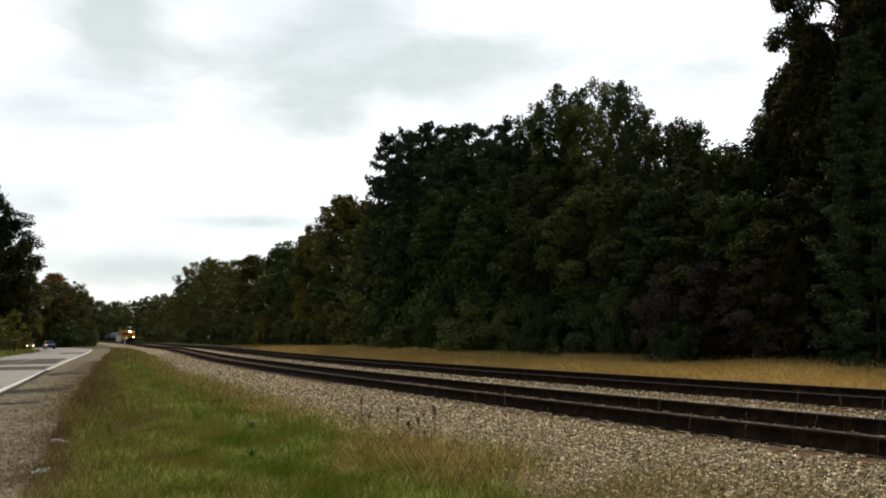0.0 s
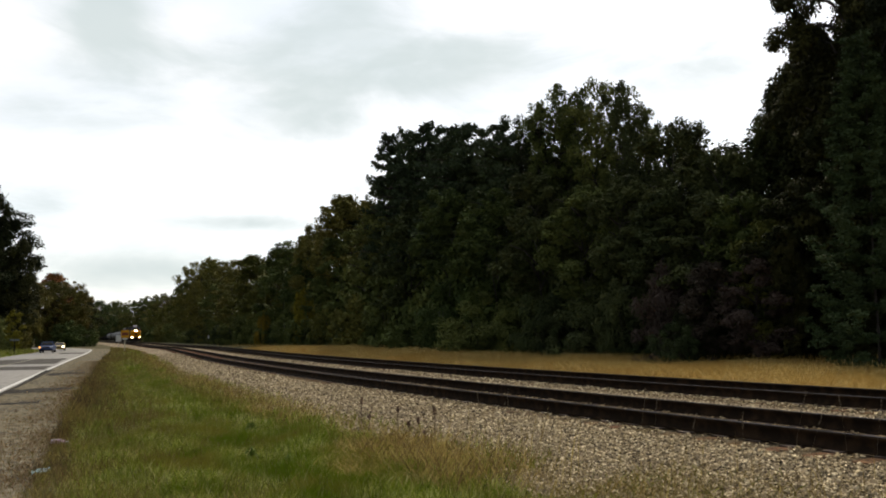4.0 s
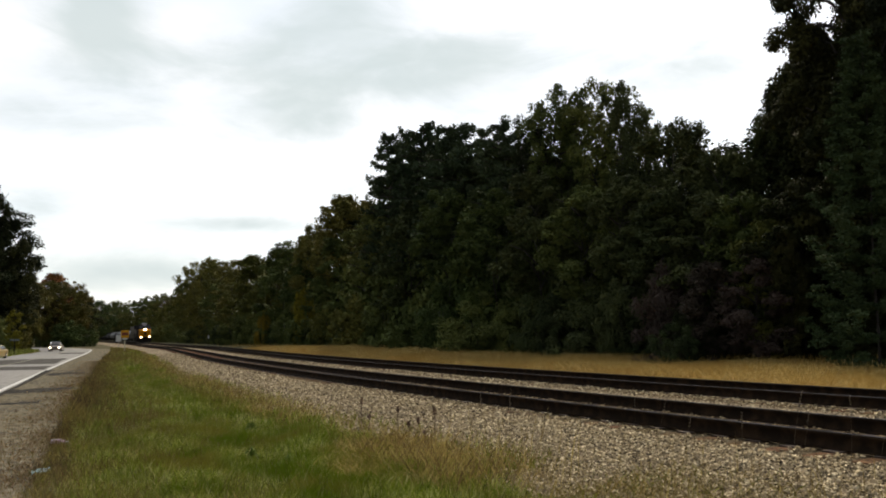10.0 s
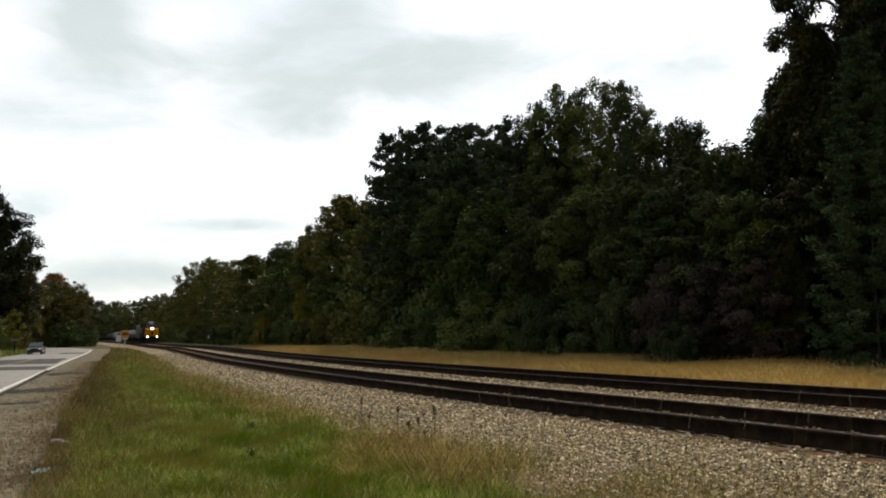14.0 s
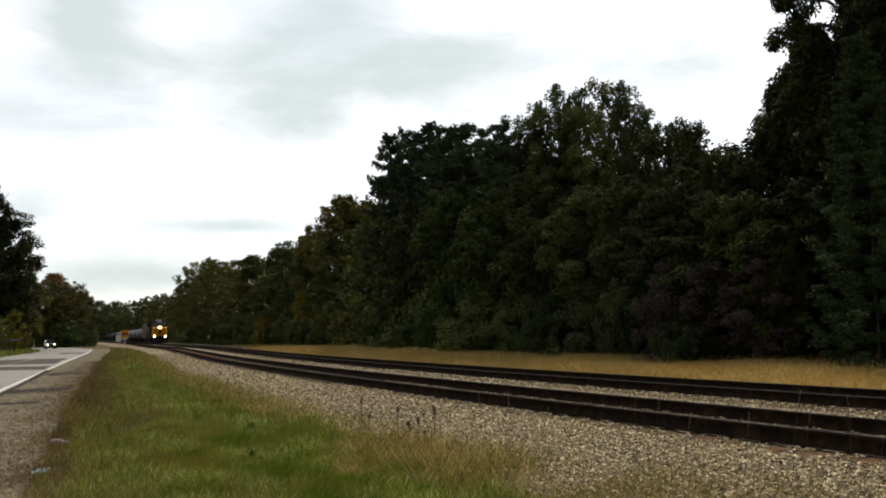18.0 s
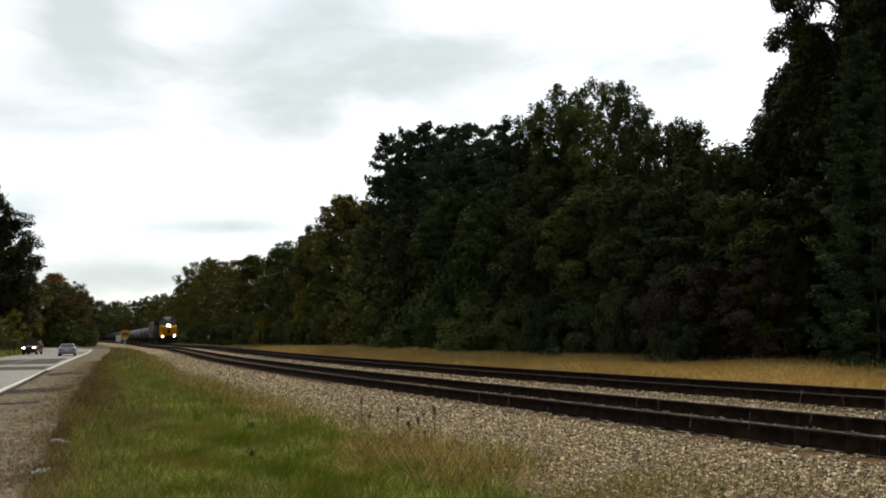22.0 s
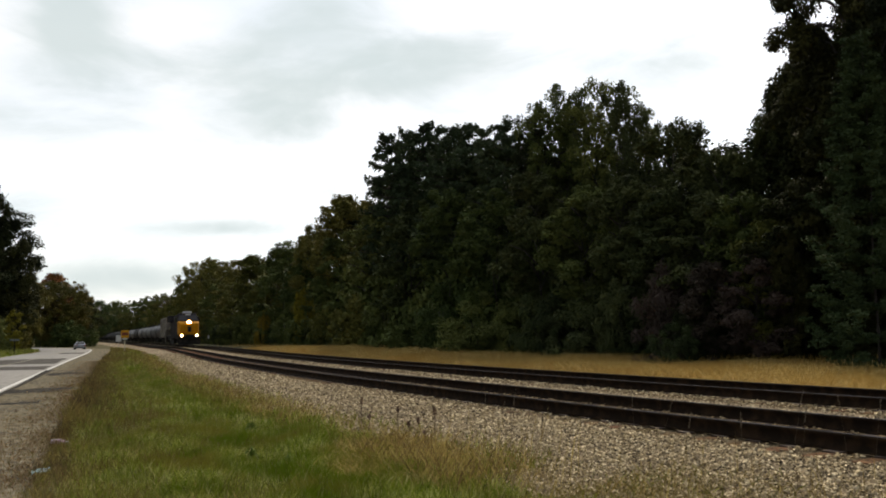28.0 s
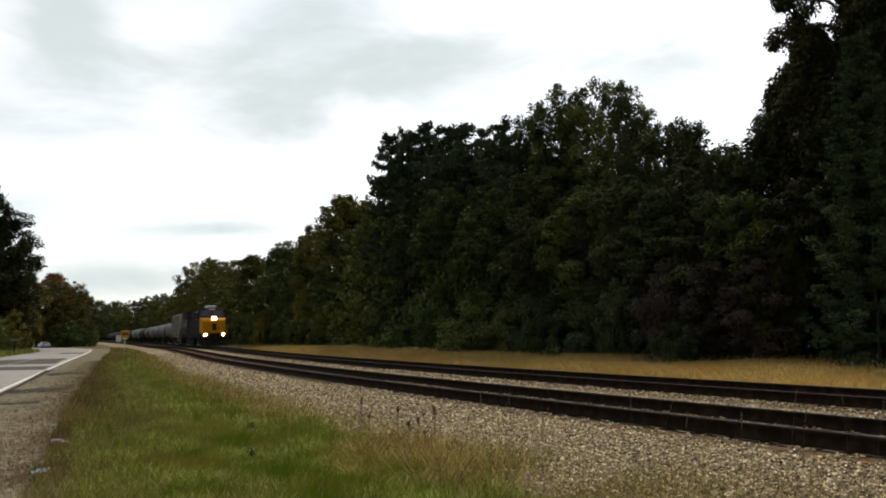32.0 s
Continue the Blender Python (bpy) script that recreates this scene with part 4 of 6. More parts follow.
for x, y, h, w, sd in ((-38.6, 152, 4.5, 3.0, 1), (-42.5, 160, 4.2, 3.2, 0), (-35.0, 145, 4.4, 3.0, 2), (-30.2, 134, 4.6, 3.0, 3), (-45.8, 168, 5.0, 3.4, 1), (-54, 187, 5.0, 3.6, 2),
                       (-63, 206, 5.0, 3.8, 0), (-23.4, 118, 4.4, 3.0, 1), (-14.2, 96, 4.2, 2.8, 0), (-10.0, 86, 4.0, 2.6, 2)):
    tree('bush', 'wood', x, y, h, w, sd)
tree('broad', 'olive', 12.7, 31.2, 6.0, 1.6, 2)
tree('broad', 'shaded', 17.3, 31.6, 17.6, 3.2, 4, z=0.9)
tree('bush', 'wood', 9.0, 31.5, 2.0, 1.0, 0)
tree('bush', 'shaded', 8.6, 48.5, 4.2, 2.2, 1)
tree('bush', 'shaded', 10.4, 46.0, 4.2, 2.2, 2)
tree('bush', 'shaded', 12.2, 43.5, 4.2, 2.2, 0)
tree('bush', 'shaded', 15.6, 27.6, 3.0, 1.5, 1)
tree('bush', 'yellow', -27.3, 119.5, 6.0, 1.3, 2)
tree('bush', 'yellow', -17.4, 98.0, 7.5, 1.5, 1)
tree('broad', 'shaded', 20.0, 60.0, 10.0, 4.2, 1, z=0.9, row=1)
tree('broad', 'shaded', 22.6, 61.0, 10.0, 4.2, 3, z=0.9, row=1)
tree('broad', 'green', -13.6, 130.0, 14.0, 5.4, 3, z=0.9, row=1)
tree('broad', 'green', -29.0, 170.0, 15.0, 5.8, 2, z=0.9, row=1)
tree('broad', 'olive', -46.0, 210.0, 17.0, 6.6, 1, z=0.9, row=1)


# ---- ballast stones, grass and weeds ----
def along(line, n, y0, y1, o0, o1, rng, power=1.0):
    s = line.near(y0) + (line.near(y1) - line.near(y0)) * rng.uniform(0, 1, n) ** power
    o = rng.uniform(o0, o1, n)
    x, y, _ = line.at(s, o)
    return np.asarray(x), np.asarray(y), o


def bed_z(o):
    return np.interp(o, [-7.2, -6.1, -5.2, -4.2, -3.6, -0.9, -0.3, 0.3, 0.9, 3.6, 4.2, 5.6, 6.6], [-0.14, -0.02, 0.07, 0.19, 0.235, 0.235, 0.20, 0.20, 0.235, 0.235, 0.18, 0.0, -0.14])


def stones(name, groups, seed, label, material=M_STONE):
    """Broken stones: deformed octahedra with two extra corners, one mesh."""
    rng = np.random.RandomState(seed)
    ring = np.array([(1, 0, 0), (0, 1, 0), (-1, 0, 0), (0, -1, 0), (0.55, 0.5, 0.75), (-0.5, -0.45, 0.8), (0, 0, -0.8)], float)
    tri = np.array([(0, 1, 4), (1, 2, 4), (4, 2, 5), (2, 3, 5), (3, 0, 5), (0, 4, 5)])
    vs, fs, base = [], [], 0
    for n, y0, y1, o0, o1, size, power, *crib in groups:
        x, y, o = along(TRACKS, n, y0, y1, o0, o1, rng, power)
        if crib:
            _, at = TRACKS.apart(np.stack([x, y], 1))
            k = np.abs(((at - TRACKS.near(3)) / 0.53) % 1 - 0.5) < rng.uniform(0.18, 0.36, n)
            x, y, o = x[k], y[k], o[k]
        # keep the rails' feet and the ties' tops fairly clear
        for c in (NEAR_TRACK, FAR_TRACK):
            for e in (-0.7525, 0.7525):
                k = np.abs(o - c - e) > 0.10
                x, y, o = x[k], y[k], o[k]
        n = len(x)
        z = bed_z(o) + rng.uniform(-0.2, 0.7, n) * size + (0.022 if crib else 0.0)
        sz = size * rng.uniform(0.55, 1.25, n)
        v = ring[None] * (1 + rng.uniform(-0.3, 0.3, (n, 7, 3))) * sz[:, None, None] * np.stack([rng.uniform(.8, 1.3, n), rng.uniform(.7, 1.1, n), rng.uniform(.6, 1.0, n)], 1)[:, None]
        a = rng.uniform(0, 6.28, n)
        t = rng.uniform(-0.8, 0.8, n)
        v = np.stack([v[..., 0], v[..., 1] * np.cos(t)[:, None] - v[..., 2] * np.sin(t)[:, None], v[..., 1] * np.sin(t)[:, None] + v[..., 2] * np.cos(t)[:, None]], 2)
        v = np.stack([v[..., 0] * np.cos(a)[:, None] - v[..., 1] * np.sin(a)[:, None], v[..., 0] * np.sin(a)[:, None] + v[..., 1] * np.cos(a)[:, None], v[..., 2]], 2)
        v += np.stack([x, y, z], 1)[:, None]
        vs.append(v.reshape(-1, 3))
        fs.append((tri[None] + (base + 7 * np.arange(n))[:, None, None]).reshape(-1, 3))
        base += 7 * n
    return tagged(new(name, mesh_of(name, np.vstack(vs), np.vstack(fs), material)), label, "gravel", kind="stuff")


stones("ballast_stones", [
    (36000, 5.0, 15, -6.2, -3.44, 0.0215, 1.0), (3500, 4.5, 22, -2.72, -1.5, 0.022, 1.0), (13000, 15, 28, -6.1, -3.42, 0.027, 1.0), (9000, 28, 70, -6.0, -3.3, 0.036, 1.2),
    (7500, 4.0, 22, -1.15, 1.15, 0.025, 1.0), (5000, 22, 60, -1.1, 1.1, 0.036, 1.2), (1500, 5.0, 30, 3.4, 5.2, 0.04, 1.0), (1400, 6.5, 15, -7.0, -6.1, 0.026, 1.0),
    (3000, 4.0, 24, -3.48, -3.10, 0.022, 1.0, True), (3500, 4.0, 30, -1.25, -0.80, 0.025, 1.0, True), (2500, 5.0, 30, 0.80, 1.28, 0.028, 1.0, True),
], 4, "loose pale tan and grey broken ballast stones")
M_CRIB = mat("crib_stone", (0.24, 0.172, 0.095), 0.9, island=((0.10, 0.070, 0.042), (0.40, 0.31, 0.18), (0.05, 0.037, 0.026)), vary=((0.16, 0.115, 0.065),), scale=30, shine=0.05)
stones("crib_stones", [(12000, 4.0, 24, -2.80, -1.46, 0.026, 1.0, True), (7000, 5.0, 30, 1.40, 2.85, 0.03, 1.0, True)], 8, "oil-darkened brown stones between the ties", M_CRIB)


def blades(name, x, y, z, h, w, material, rng, label, category="grass", bend=0.45, heads=0.0, wind=(0.02, 0.0)):
    """Grass: bent blades of four corners, some with a seed head."""
    n = len(x)
    a = rng.uniform(0, 6.28, n)
    lean = rng.uniform(0.1, 1.0, n) * bend * h
    dx, dy = np.cos(a) * lean + wind[0] * h, np.sin(a) * lean + wind[1] * h
    b = rng.uniform(0, 6.28, n)
    px, py = np.cos(b) * w, np.sin(b) * w
    foot = np.stack([x, y, z - 0.01], 1)
    ml = np.stack([x + dx * 0.35 - px, y + dy * 0.35 - py, z + h * 0.5], 1)
    mr = np.stack([x + dx * 0.35 + px, y + dy * 0.35 + py, z + h * 0.55], 1)
    t = np.stack([x + dx, y + dy, z + h * rng.uniform(0.86, 1.0, n)], 1)
    v = np.stack([foot, mr, t, ml], 1).reshape(-1, 3)
    i = np.arange(n)[:, None] * 4
    f = np.concatenate([i + (0, 1, 3), i + (1, 2, 3)])
    if heads:
        k = rng.uniform(0, 1, n) < heads
        q, hh, ww = t[k], h[k] * 0.13, w[k] * 1.2 + 0.0011
        m2 = len(q)
        g = np.stack([q - np.stack([ww, 0 * ww, hh * 0.9], 1), q + np.stack([0 * ww, ww, -hh * .3], 1), q + np.stack([ww * .5, 0 * ww, hh * 0.7], 1), q + np.stack([ww, -ww, -hh * .5], 1)], 1).reshape(-1, 3)
        j = 4 * n + np.arange(m2)[:, None] * 4
        v = np.vstack([v, g])
        f = np.concatenate([f, j + (0, 1, 2), j + (0, 2, 3)])
    return tagged(new(name, mesh_of(name, v, f, material)), label, category, kind="stuff")


def patchy(x, y, scale, seed):
    """Smooth uneven 0..1 over the ground."""
    r = np.random.RandomState(seed)
    out = np.zeros(len(x))
    for k in range(5):
        a = r.uniform(0, 6.28)
        q = scale * r.uniform(0.6, 2.2)
        out += np.sin((x * math.cos(a) + y * math.sin(a)) * q + r.uniform(0, 6.28))
    return 1 / (1 + np.exp(-out))


def verge_points(n, y0, y1, rng, lo=2.75, hi=-5.9, power=1.0, edge=1.0):
    """Points between the road's shoulder and the ballast's toe."""
    yy = y0 + (y1 - y0) * rng.uniform(0, 1, n) ** power
    s = np.interp(yy, ROAD.p[:, 1], ROAD.s)
    ax, ay, _ = ROAD.at(s, lo)
    s2 = np.interp(yy, TRACKS.p[:, 1], TRACKS.s)
    bx, by, _ = TRACKS.at(s2, hi)
    u = rng.uniform(0, 1, n) ** edge
    return ax + (bx - ax) * u, ay + (by - ay) * u, u


def grow_verge():
    rng = np.random.RandomState(21)
    for n, y0, y1, w, hk, pw in ((200000, 5.5, 16, 0.0027, 0.95, 0.9), (100000, 16, 36, 0.0064, 1.05, 1.0), (60000, 36, 125, 0.020, 1.3, 1.3)):
        x, y, u = verge_points(n, y0, y1, rng, power=pw)
        g = patchy(x, y, 0.9, 3)
        keep = (u > 0.02 + 0.22 * g * rng.uniform(0.2, 1, len(x))) & (u < 0.88 + 0.12 * g)
        x, y, g = x[keep], y[keep], g[keep]
        h = (0.06 + 0.19 * rng.uniform(0, 1, len(x)) ** 1.8) * (0.6 + 0.7 * patchy(x, y, 4.1, 6)) * hk
        blades("grass", x, y, np.full(len(x), -0.05), h, np.full(len(x), w) * rng.uniform(.7, 1.4, len(x)), M_GRASS, rng, "uncut green grass with dry yellow blades", bend=0.6, wind=(0.04, 0.0))
    # dry grass and brown weeds beside the shoulder
    for n, y0, y1, w, hk in ((52000, 5.5, 18, 0.0016, 0.75), (46000, 18, 45, 0.0042, 1.1), (34000, 45, 125, 0.014, 1.3)):
        x, y, u = verge_points(n, y0, y1, rng, lo=2.75, edge=1.35)
        g = patchy(x, y, 0.7, 8)
        keep = u < 0.10 + (0.55 if y0 < 40 else 1.5) * (0.25 + 0.75 * g) * rng.uniform(0.0, 1, len(x)) ** (1.5 if y0 < 40 else 0.8)
        x, y, g = x[keep], y[keep], g[keep]
        h = (0.09 + 0.30 * rng.uniform(0, 1, len(x)) ** 2.2) * hk * (0.6 + 0.6 * g)
        blades("dry_grass", x, y, np.full(len(x), -0.06), h, np.full(len(x), w), M_DRY, rng, "brown dry weeds and grass along the road shoulder", bend=0.6, heads=0.35, wind=(0.02, 0.0))
    # the verge creeping up over the foot of the ballast
    for m, n, y0, y1, w in ((M_GRASS, 26000, 12, 30, 0.0045), (M_GRASS, 14000, 30, 75, 0.011), (M_DRY, 14000, 12, 30, 0.0025), (M_DRY, 10000, 30, 75, 0.009)):
        x, y, o = along(TRACKS, n, y0, y1, -6.9, -5.0, rng)
        g = patchy(x, y, 0.7, 14)
        keep = rng.uniform(0, 1, n) < np.clip((-4.9 - o) / 1.6, 0, 1) * (0.45 + 0.7 * g)
        x, y, o, g = x[keep], y[keep], o[keep], g[keep]
        h = (0.07 + 0.15 * rng.uniform(0, 1, len(x)) ** 1.6) * (0.7 + 0.5 * g)
        dry = m is M_DRY
        blades("dry_grass" if dry else "grass", x, y, np.maximum(bed_z(o), -0.06) - 0.01, h, np.full(len(x), w), m, rng, "thin dry grass creeping over the ballast's foot" if dry else "green grass creeping over the ballast's foot", bend=0.8, heads=0.2 if dry else 0.0)
    # thin dry grass along the foot of the ballast
    for n, y0, y1, w, o0, o1 in ((15000, 6.0, 13, 0.0012, -7.5, -5.3), (10000, 13, 40, 0.0026, -6.9, -5.6), (9000, 40, 120, 0.009, -7.0, -5.5)):
        x, y, o = along(TRACKS, n, y0, y1, o0, o1, rng)
        g = patchy(x, y, 0.8, 12)
        keep = rng.uniform(0, 1, len(x)) < 0.15 + g * (0.9 if y0 < 10 else 0.6)
        x, y, g, o = x[keep], y[keep], g[keep], o[keep]
        h = (0.10 + 0.36 * rng.uniform(0, 1, len(x)) ** 2.4) * (0.5 + 0.6 * g)
        blades("dry_grass", x, y, np.maximum(bed_z(o), -0.06) - 0.01, h, np.full(len(x), w), M_DRY, rng, "thin dry grass at the foot of the ballast", bend=0.55, heads=0.25)


def grow_far_side():
    rng = np.random.RandomState(33)
    for n, y0, y1, w, hk in ((120000, 8, 45, 0.0024, 0.72), (62000, 45, 100, 0.0065, 0.95)):
        x, y, o = along(TRACKS, n, y0, y1, 5.0, 14.5, rng)
        g = patchy(x, y, 0.5, 5)
        h = (0.30 + 0.36 * rng.uniform(0, 1, len(x))) * (0.62 + 0.6 * g) * hk * 1.14 * np.clip((112 - y) / 30, 0.2, 1) * np.clip((o - 4.2) / 2.5, 0.35, 1)
        blades("golden_grass", x, y, np.full(len(x), -0.06), h, np.full(len(x), w), M_GOLD, rng, "tall golden dry grass between the tracks and the wood", bend=0.8, heads=0.45)
    # thin brown seed stalks standing above the golden grass
    for n, y0, y1, w in ((9000, 8, 45, 0.0022), (3500, 45, 120, 0.008)):
        x, y, o = along(TRACKS, n, y0, y1, 7.0, 14.5, rng)
        k = rng.uniform(0, 1, n) < patchy(x, y, 0.9, 23)
        x, y, o = x[k], y[k], o[k]
        h = 0.42 + 0.28 * rng.uniform(0, 1, len(x)) ** 1.5
        blades("seed_stalks", x, y, np.full(len(x), -0.06), h, np.full(len(x), w), M_GOLD, rng, "thin straw-coloured seed stalks above the golden grass", "weeds", bend=0.45, heads=1.0)


def grow_weeds():
    """Tall brown weeds by the shoulder, golden tufts and thin stalks by the ballast, scraps of grass on the shoulder."""
    rng = np.random.RandomState(52)
    for n, y0, y1, w in ((4200, 6, 13, 0.0010), (9000, 13, 26, 0.0016), (7000, 26, 60, 0.0040), (3500, 60, 118, 0.013)):
        x, y, u = verge_points(n, y0, y1, rng, lo=2.7, edge=2.0)
        g = patchy(x, y, 0.8, 15)
        keep = (u < 0.40) & (rng.uniform(0, 1, n) < 0.25 + g)
        x, y, u = x[keep], y[keep], u[keep]
        h = (0.22 + 0.40 * rng.uniform(0, 1, len(x)) ** 1.6) * (1 - 1.2 * u) * (0.55 if y0 < 10 else 1.0)
        blades("brown_weeds", x, y, np.full(len(x), -0.06), h, np.full(len(x), w), M_WEED, rng, "dead brown weeds standing along the shoulder", "weeds", bend=0.4, heads=0.6)
    # dark clumps of dead weeds gone to seed at the very edge of the shoulder
    for n, y0, y1, w in ((7000, 9, 16, 0.0015), (9000, 16, 34, 0.0034), (3500, 34, 70, 0.008)):
        x, y, u = verge_points(n, y0, y1, rng, lo=2.65, edge=1.6)
        keep = (u < 0.26) & (rng.uniform(0, 1, n) < np.clip(2.2 * patchy(x, y, 1.3, 27) - 0.55, 0, 1))
        x, y, u = x[keep], y[keep], u[keep]
        h = (0.20 + 0.38 * rng.uniform(0, 1, len(x)) ** 1.3) * (1 - 1.2 * u) * (0.6 if y0 < 10 else 1.0)
        blades("dead_weeds", x, y, np.full(len(x), -0.06), h, np.full(len(x), w), M_DEAD, rng, "dark brown dead weeds gone to seed beside the shoulder", "weeds", bend=0.35, heads=0.9)
    x, y, o = along(TRACKS, 5000, 6.5, 13.5, -8.0, -5.9, rng)
    g = patchy(x, y, 1.1, 19)
    keep = (rng.uniform(0, 1, len(x)) < g) & (y > 6)
    x, y, o = x[keep], y[keep], o[keep]
    h = 0.08 + 0.20 * rng.uniform(0, 1, len(x)) ** 1.6
    blades("straw_tufts", x, y, np.full(len(x), -0.05), h, np.full(len(x), 0.0012), M_TUFT, rng, "golden dry tufts among the green grass", bend=0.7, heads=0.2)
    # a thick golden tuft where the verge meets the ballast
    n = 12000
    a, q = rng.uniform(0, 6.28, n), rng.uniform(0, 1, n) ** 0.6
    x, y = -0.75 + 0.95 * q * np.cos(a) - 0.25 * q * np.sin(a), 10.6 + 1.9 * q * np.sin(a)
    k = rng.uniform(0, 1, n) < 0.25 + patchy(x, y, 3.0, 71)
    x, y = x[k], y[k]
    blades("straw_tufts", x, y, np.full(len(x), -0.06), 0.07 + 0.17 * rng.uniform(0, 1, len(x)) ** 1.4, np.full(len(x), 0.0013), M_TUFT, rng, "golden dry tufts at the foot of the ballast", bend=0.9, heads=0.1, wind=(0.0, 0.0))
    # fine reddish-brown seed haze along the toe of the ballast
    for n, y0, y1, w, o0, o1 in ((2200, 11.5, 15, 0.0010, -7.0, -5.7), (5000, 15, 34, 0.0016, -6.8, -5.6), (3500, 34, 70, 0.005, -7.0, -5.6)):
        x, y, o = along(TRACKS, n, y0, y1, o0, o1, rng)
        k = rng.uniform(0, 1, n) < 0.2 + patchy(x, y, 0.8, 61)
        x, y, o = x[k], y[k], o[k]
        h = (0.16 + 0.30 * rng.uniform(0, 1, len(x)) ** 1.3) * (1 - 0.5 * np.clip(o + 6.2, 0, 1))
        blades("seed_stalks", x, y, np.maximum(bed_z(o), -0.06) - 0.01, h, np.full(len(x), w), M_SEED, rng, "fine reddish-brown seed grass along the ballast", "weeds", bend=0.6, heads=0.9)
    # low brown and green weeds growing through the ballast by the camera
    for m, k in ((M_WEED, 34000), (M_GRASS, 6000), (M_TUFT, 6000)):
        x, y, o = along(TRACKS, k, 4.0, 11.0, -7.0, -4.4, rng)
        keep = rng.uniform(0, 1, k) < (0.15 + patchy(x, y, 1.5, 91)) * np.clip((-o - 4.3) / 1.8, 0, 1)
        x, y, o = x[keep], y[keep], o[keep]
        blades("ballast_weeds", x, y, np.maximum(bed_z(o), -0.06), 0.04 + 0.16 * rng.uniform(0, 1, len(x)) ** 2, np.full(len(x), 0.0013), m, rng, "low fine weeds growing through the ballast", "weeds", bend=0.9, heads=0.3)
    x, y, o = along(TRACKS, 380, 6.5, 12.5, -7.2, -5.8, rng)
    keep = patchy(x, y, 1.2, 95) > 0.35
    x, y, o = x[keep], y[keep], o[keep]
    h = 0.35 + 0.5 * rng.uniform(0, 1, len(x)) ** 1.4
    blades("seed_stalks", x, y, np.maximum(bed_z(o), -0.06), h, np.full(len(x), 0.0012), M_SEED, rng, "thin reddish-brown seed stalks at the foot of the ballast", "weeds", bend=0.18, heads=0.9, wind=(0.05, 0.0))
    for n, y0, y1, w in ((15000, 5.5, 16, 0.0010), (17000, 16, 40, 0.0024), (22000, 40, 115, 0.009)):
        x, y, u = verge_points(n, y0, y1, rng, lo=2.9)
        keep = rng.uniform(0, 1, n) < (1.05 - u) * (0.25 + patchy(x, y, 0.9, 41))
        x, y = x[keep], y[keep]
        h = 0.12 + 0.20 * rng.uniform(0, 1, len(x)) ** 1.3
        blades("straw_stalks", x, y, np.full(len(x), -0.05), h, np.full(len(x), w), M_PALE, rng, "thin straw-coloured seed stalks standing in the grass", bend=0.25, heads=0.9)
    # dead leaves and scraps lying along the ragged edge of the shoulder
    n = 46000
    s = ROAD.near(6) + (ROAD.near(60) - ROAD.near(6)) * rng.uniform(0, 1, n) ** 1.3
    o = 3.1 - 2.2 * rng.uniform(0, 1, n) ** 1.7
    x, y, _ = ROAD.at(s, o)
    k = rng.uniform(0, 1, n) < patchy(x, y, 1.2, 83) * 1.3 * np.clip((o - 0.8) / 1.6, 0, 1)
    x, y = x[k], y[k]
    blades("dead_leaves", x, y, np.full(len(x), -0.02), 0.012 + 0.05 * rng.uniform(0, 1, len(x)) ** 2, 0.0035 + 0.00025 * y, M_LITTER, rng, "brown dead leaves and scraps on the shoulder", "leaf litter", bend=2.5)
    n = 64000
    s = rng.uniform(ROAD.near(5), ROAD.near(34), n)
    o = 0.7 + 2.7 * rng.uniform(0, 1, n) ** 0.4
    x, y, _ = ROAD.at(s, o)
    keep = rng.uniform(0, 1, n) < patchy(x, y, 1.3, 27) ** 1.2 * np.clip((o - 0.9) / 1.5, 0.05, 1)
    x, y = x[keep], y[keep]
    blades("dry_grass", x, y, np.full(len(x), -0.03), 0.03 + 0.09 * rng.uniform(0, 1, len(x)) ** 2, np.full(len(x), 0.0026), M_RUSTWEED, rng, "short rusty weeds growing through the broken shoulder", bend=1.0)


grow_verge()
grow_far_side()
grow_weeds()


def inner_verge():
    """The grassy bank inside the road's bend."""
    rng = np.random.RandomState(44)
    n = 26000
    s = rng.uniform(ROAD.near(55), ROAD.near(150), n)
    o = -rng.uniform(7.2, 22, n)
    x, y, _ = ROAD.at(s, o)
    z = np.clip((-o - 8.5) / 10, 0, 1) * 0.9 - 0.08
    h = 0.2 + 0.35 * rng.uniform(0, 1, n) ** 2
    blades("bank_grass", x, y, z, h, np.full(n, 0.016), M_GRASS, rng, "rough green grass on the bank inside the bend", bend=0.6)


inner_verge()


def dock_weed(x, y, h, seed, lean=0.0):
    """A dead upright seed stalk with a dark clustered head."""
    rng = np.random.RandomState(seed)
    t = thing("dock_weed", "dead dark-brown seed stalk standing in the dry grass", "weed", pose(x, y, -0.05, 0, lean, rng.uniform(0, 360)), "dead seed stalks")
    part("stem", rod((0, 0, 0), (0.01, 0, h), 0.007, 0.004, 5), M_DOCK, t)
    n = 75
    z = h * (0.82 + 0.18 * rng.uniform(0, 1, n) ** 0.8)
    a = rng.uniform(0, 6.28, n)
    r = 0.022 * rng.uniform(0.1, 1, n) * (1.15 - np.abs(z / h - 0.92) * 6.0)
    c = np.stack([r * np.cos(a), r * np.sin(a), z], 1)
    part("seed_head", leaves_mesh("seed_head", c, np.full(n, 0.012), 3, 0.011, M_DOCK, rng), None, t)
    for k in range(4):
        b = rng.uniform(0, 6.28)
        q = h * rng.uniform(0.3, 0.65)
        part("twig", rod((0, 0, q), (0.12 * math.cos(b), 0.12 * math.sin(b), q + 0.14), 0.003, 0.0015, 4), M_WEED, t)
    return t


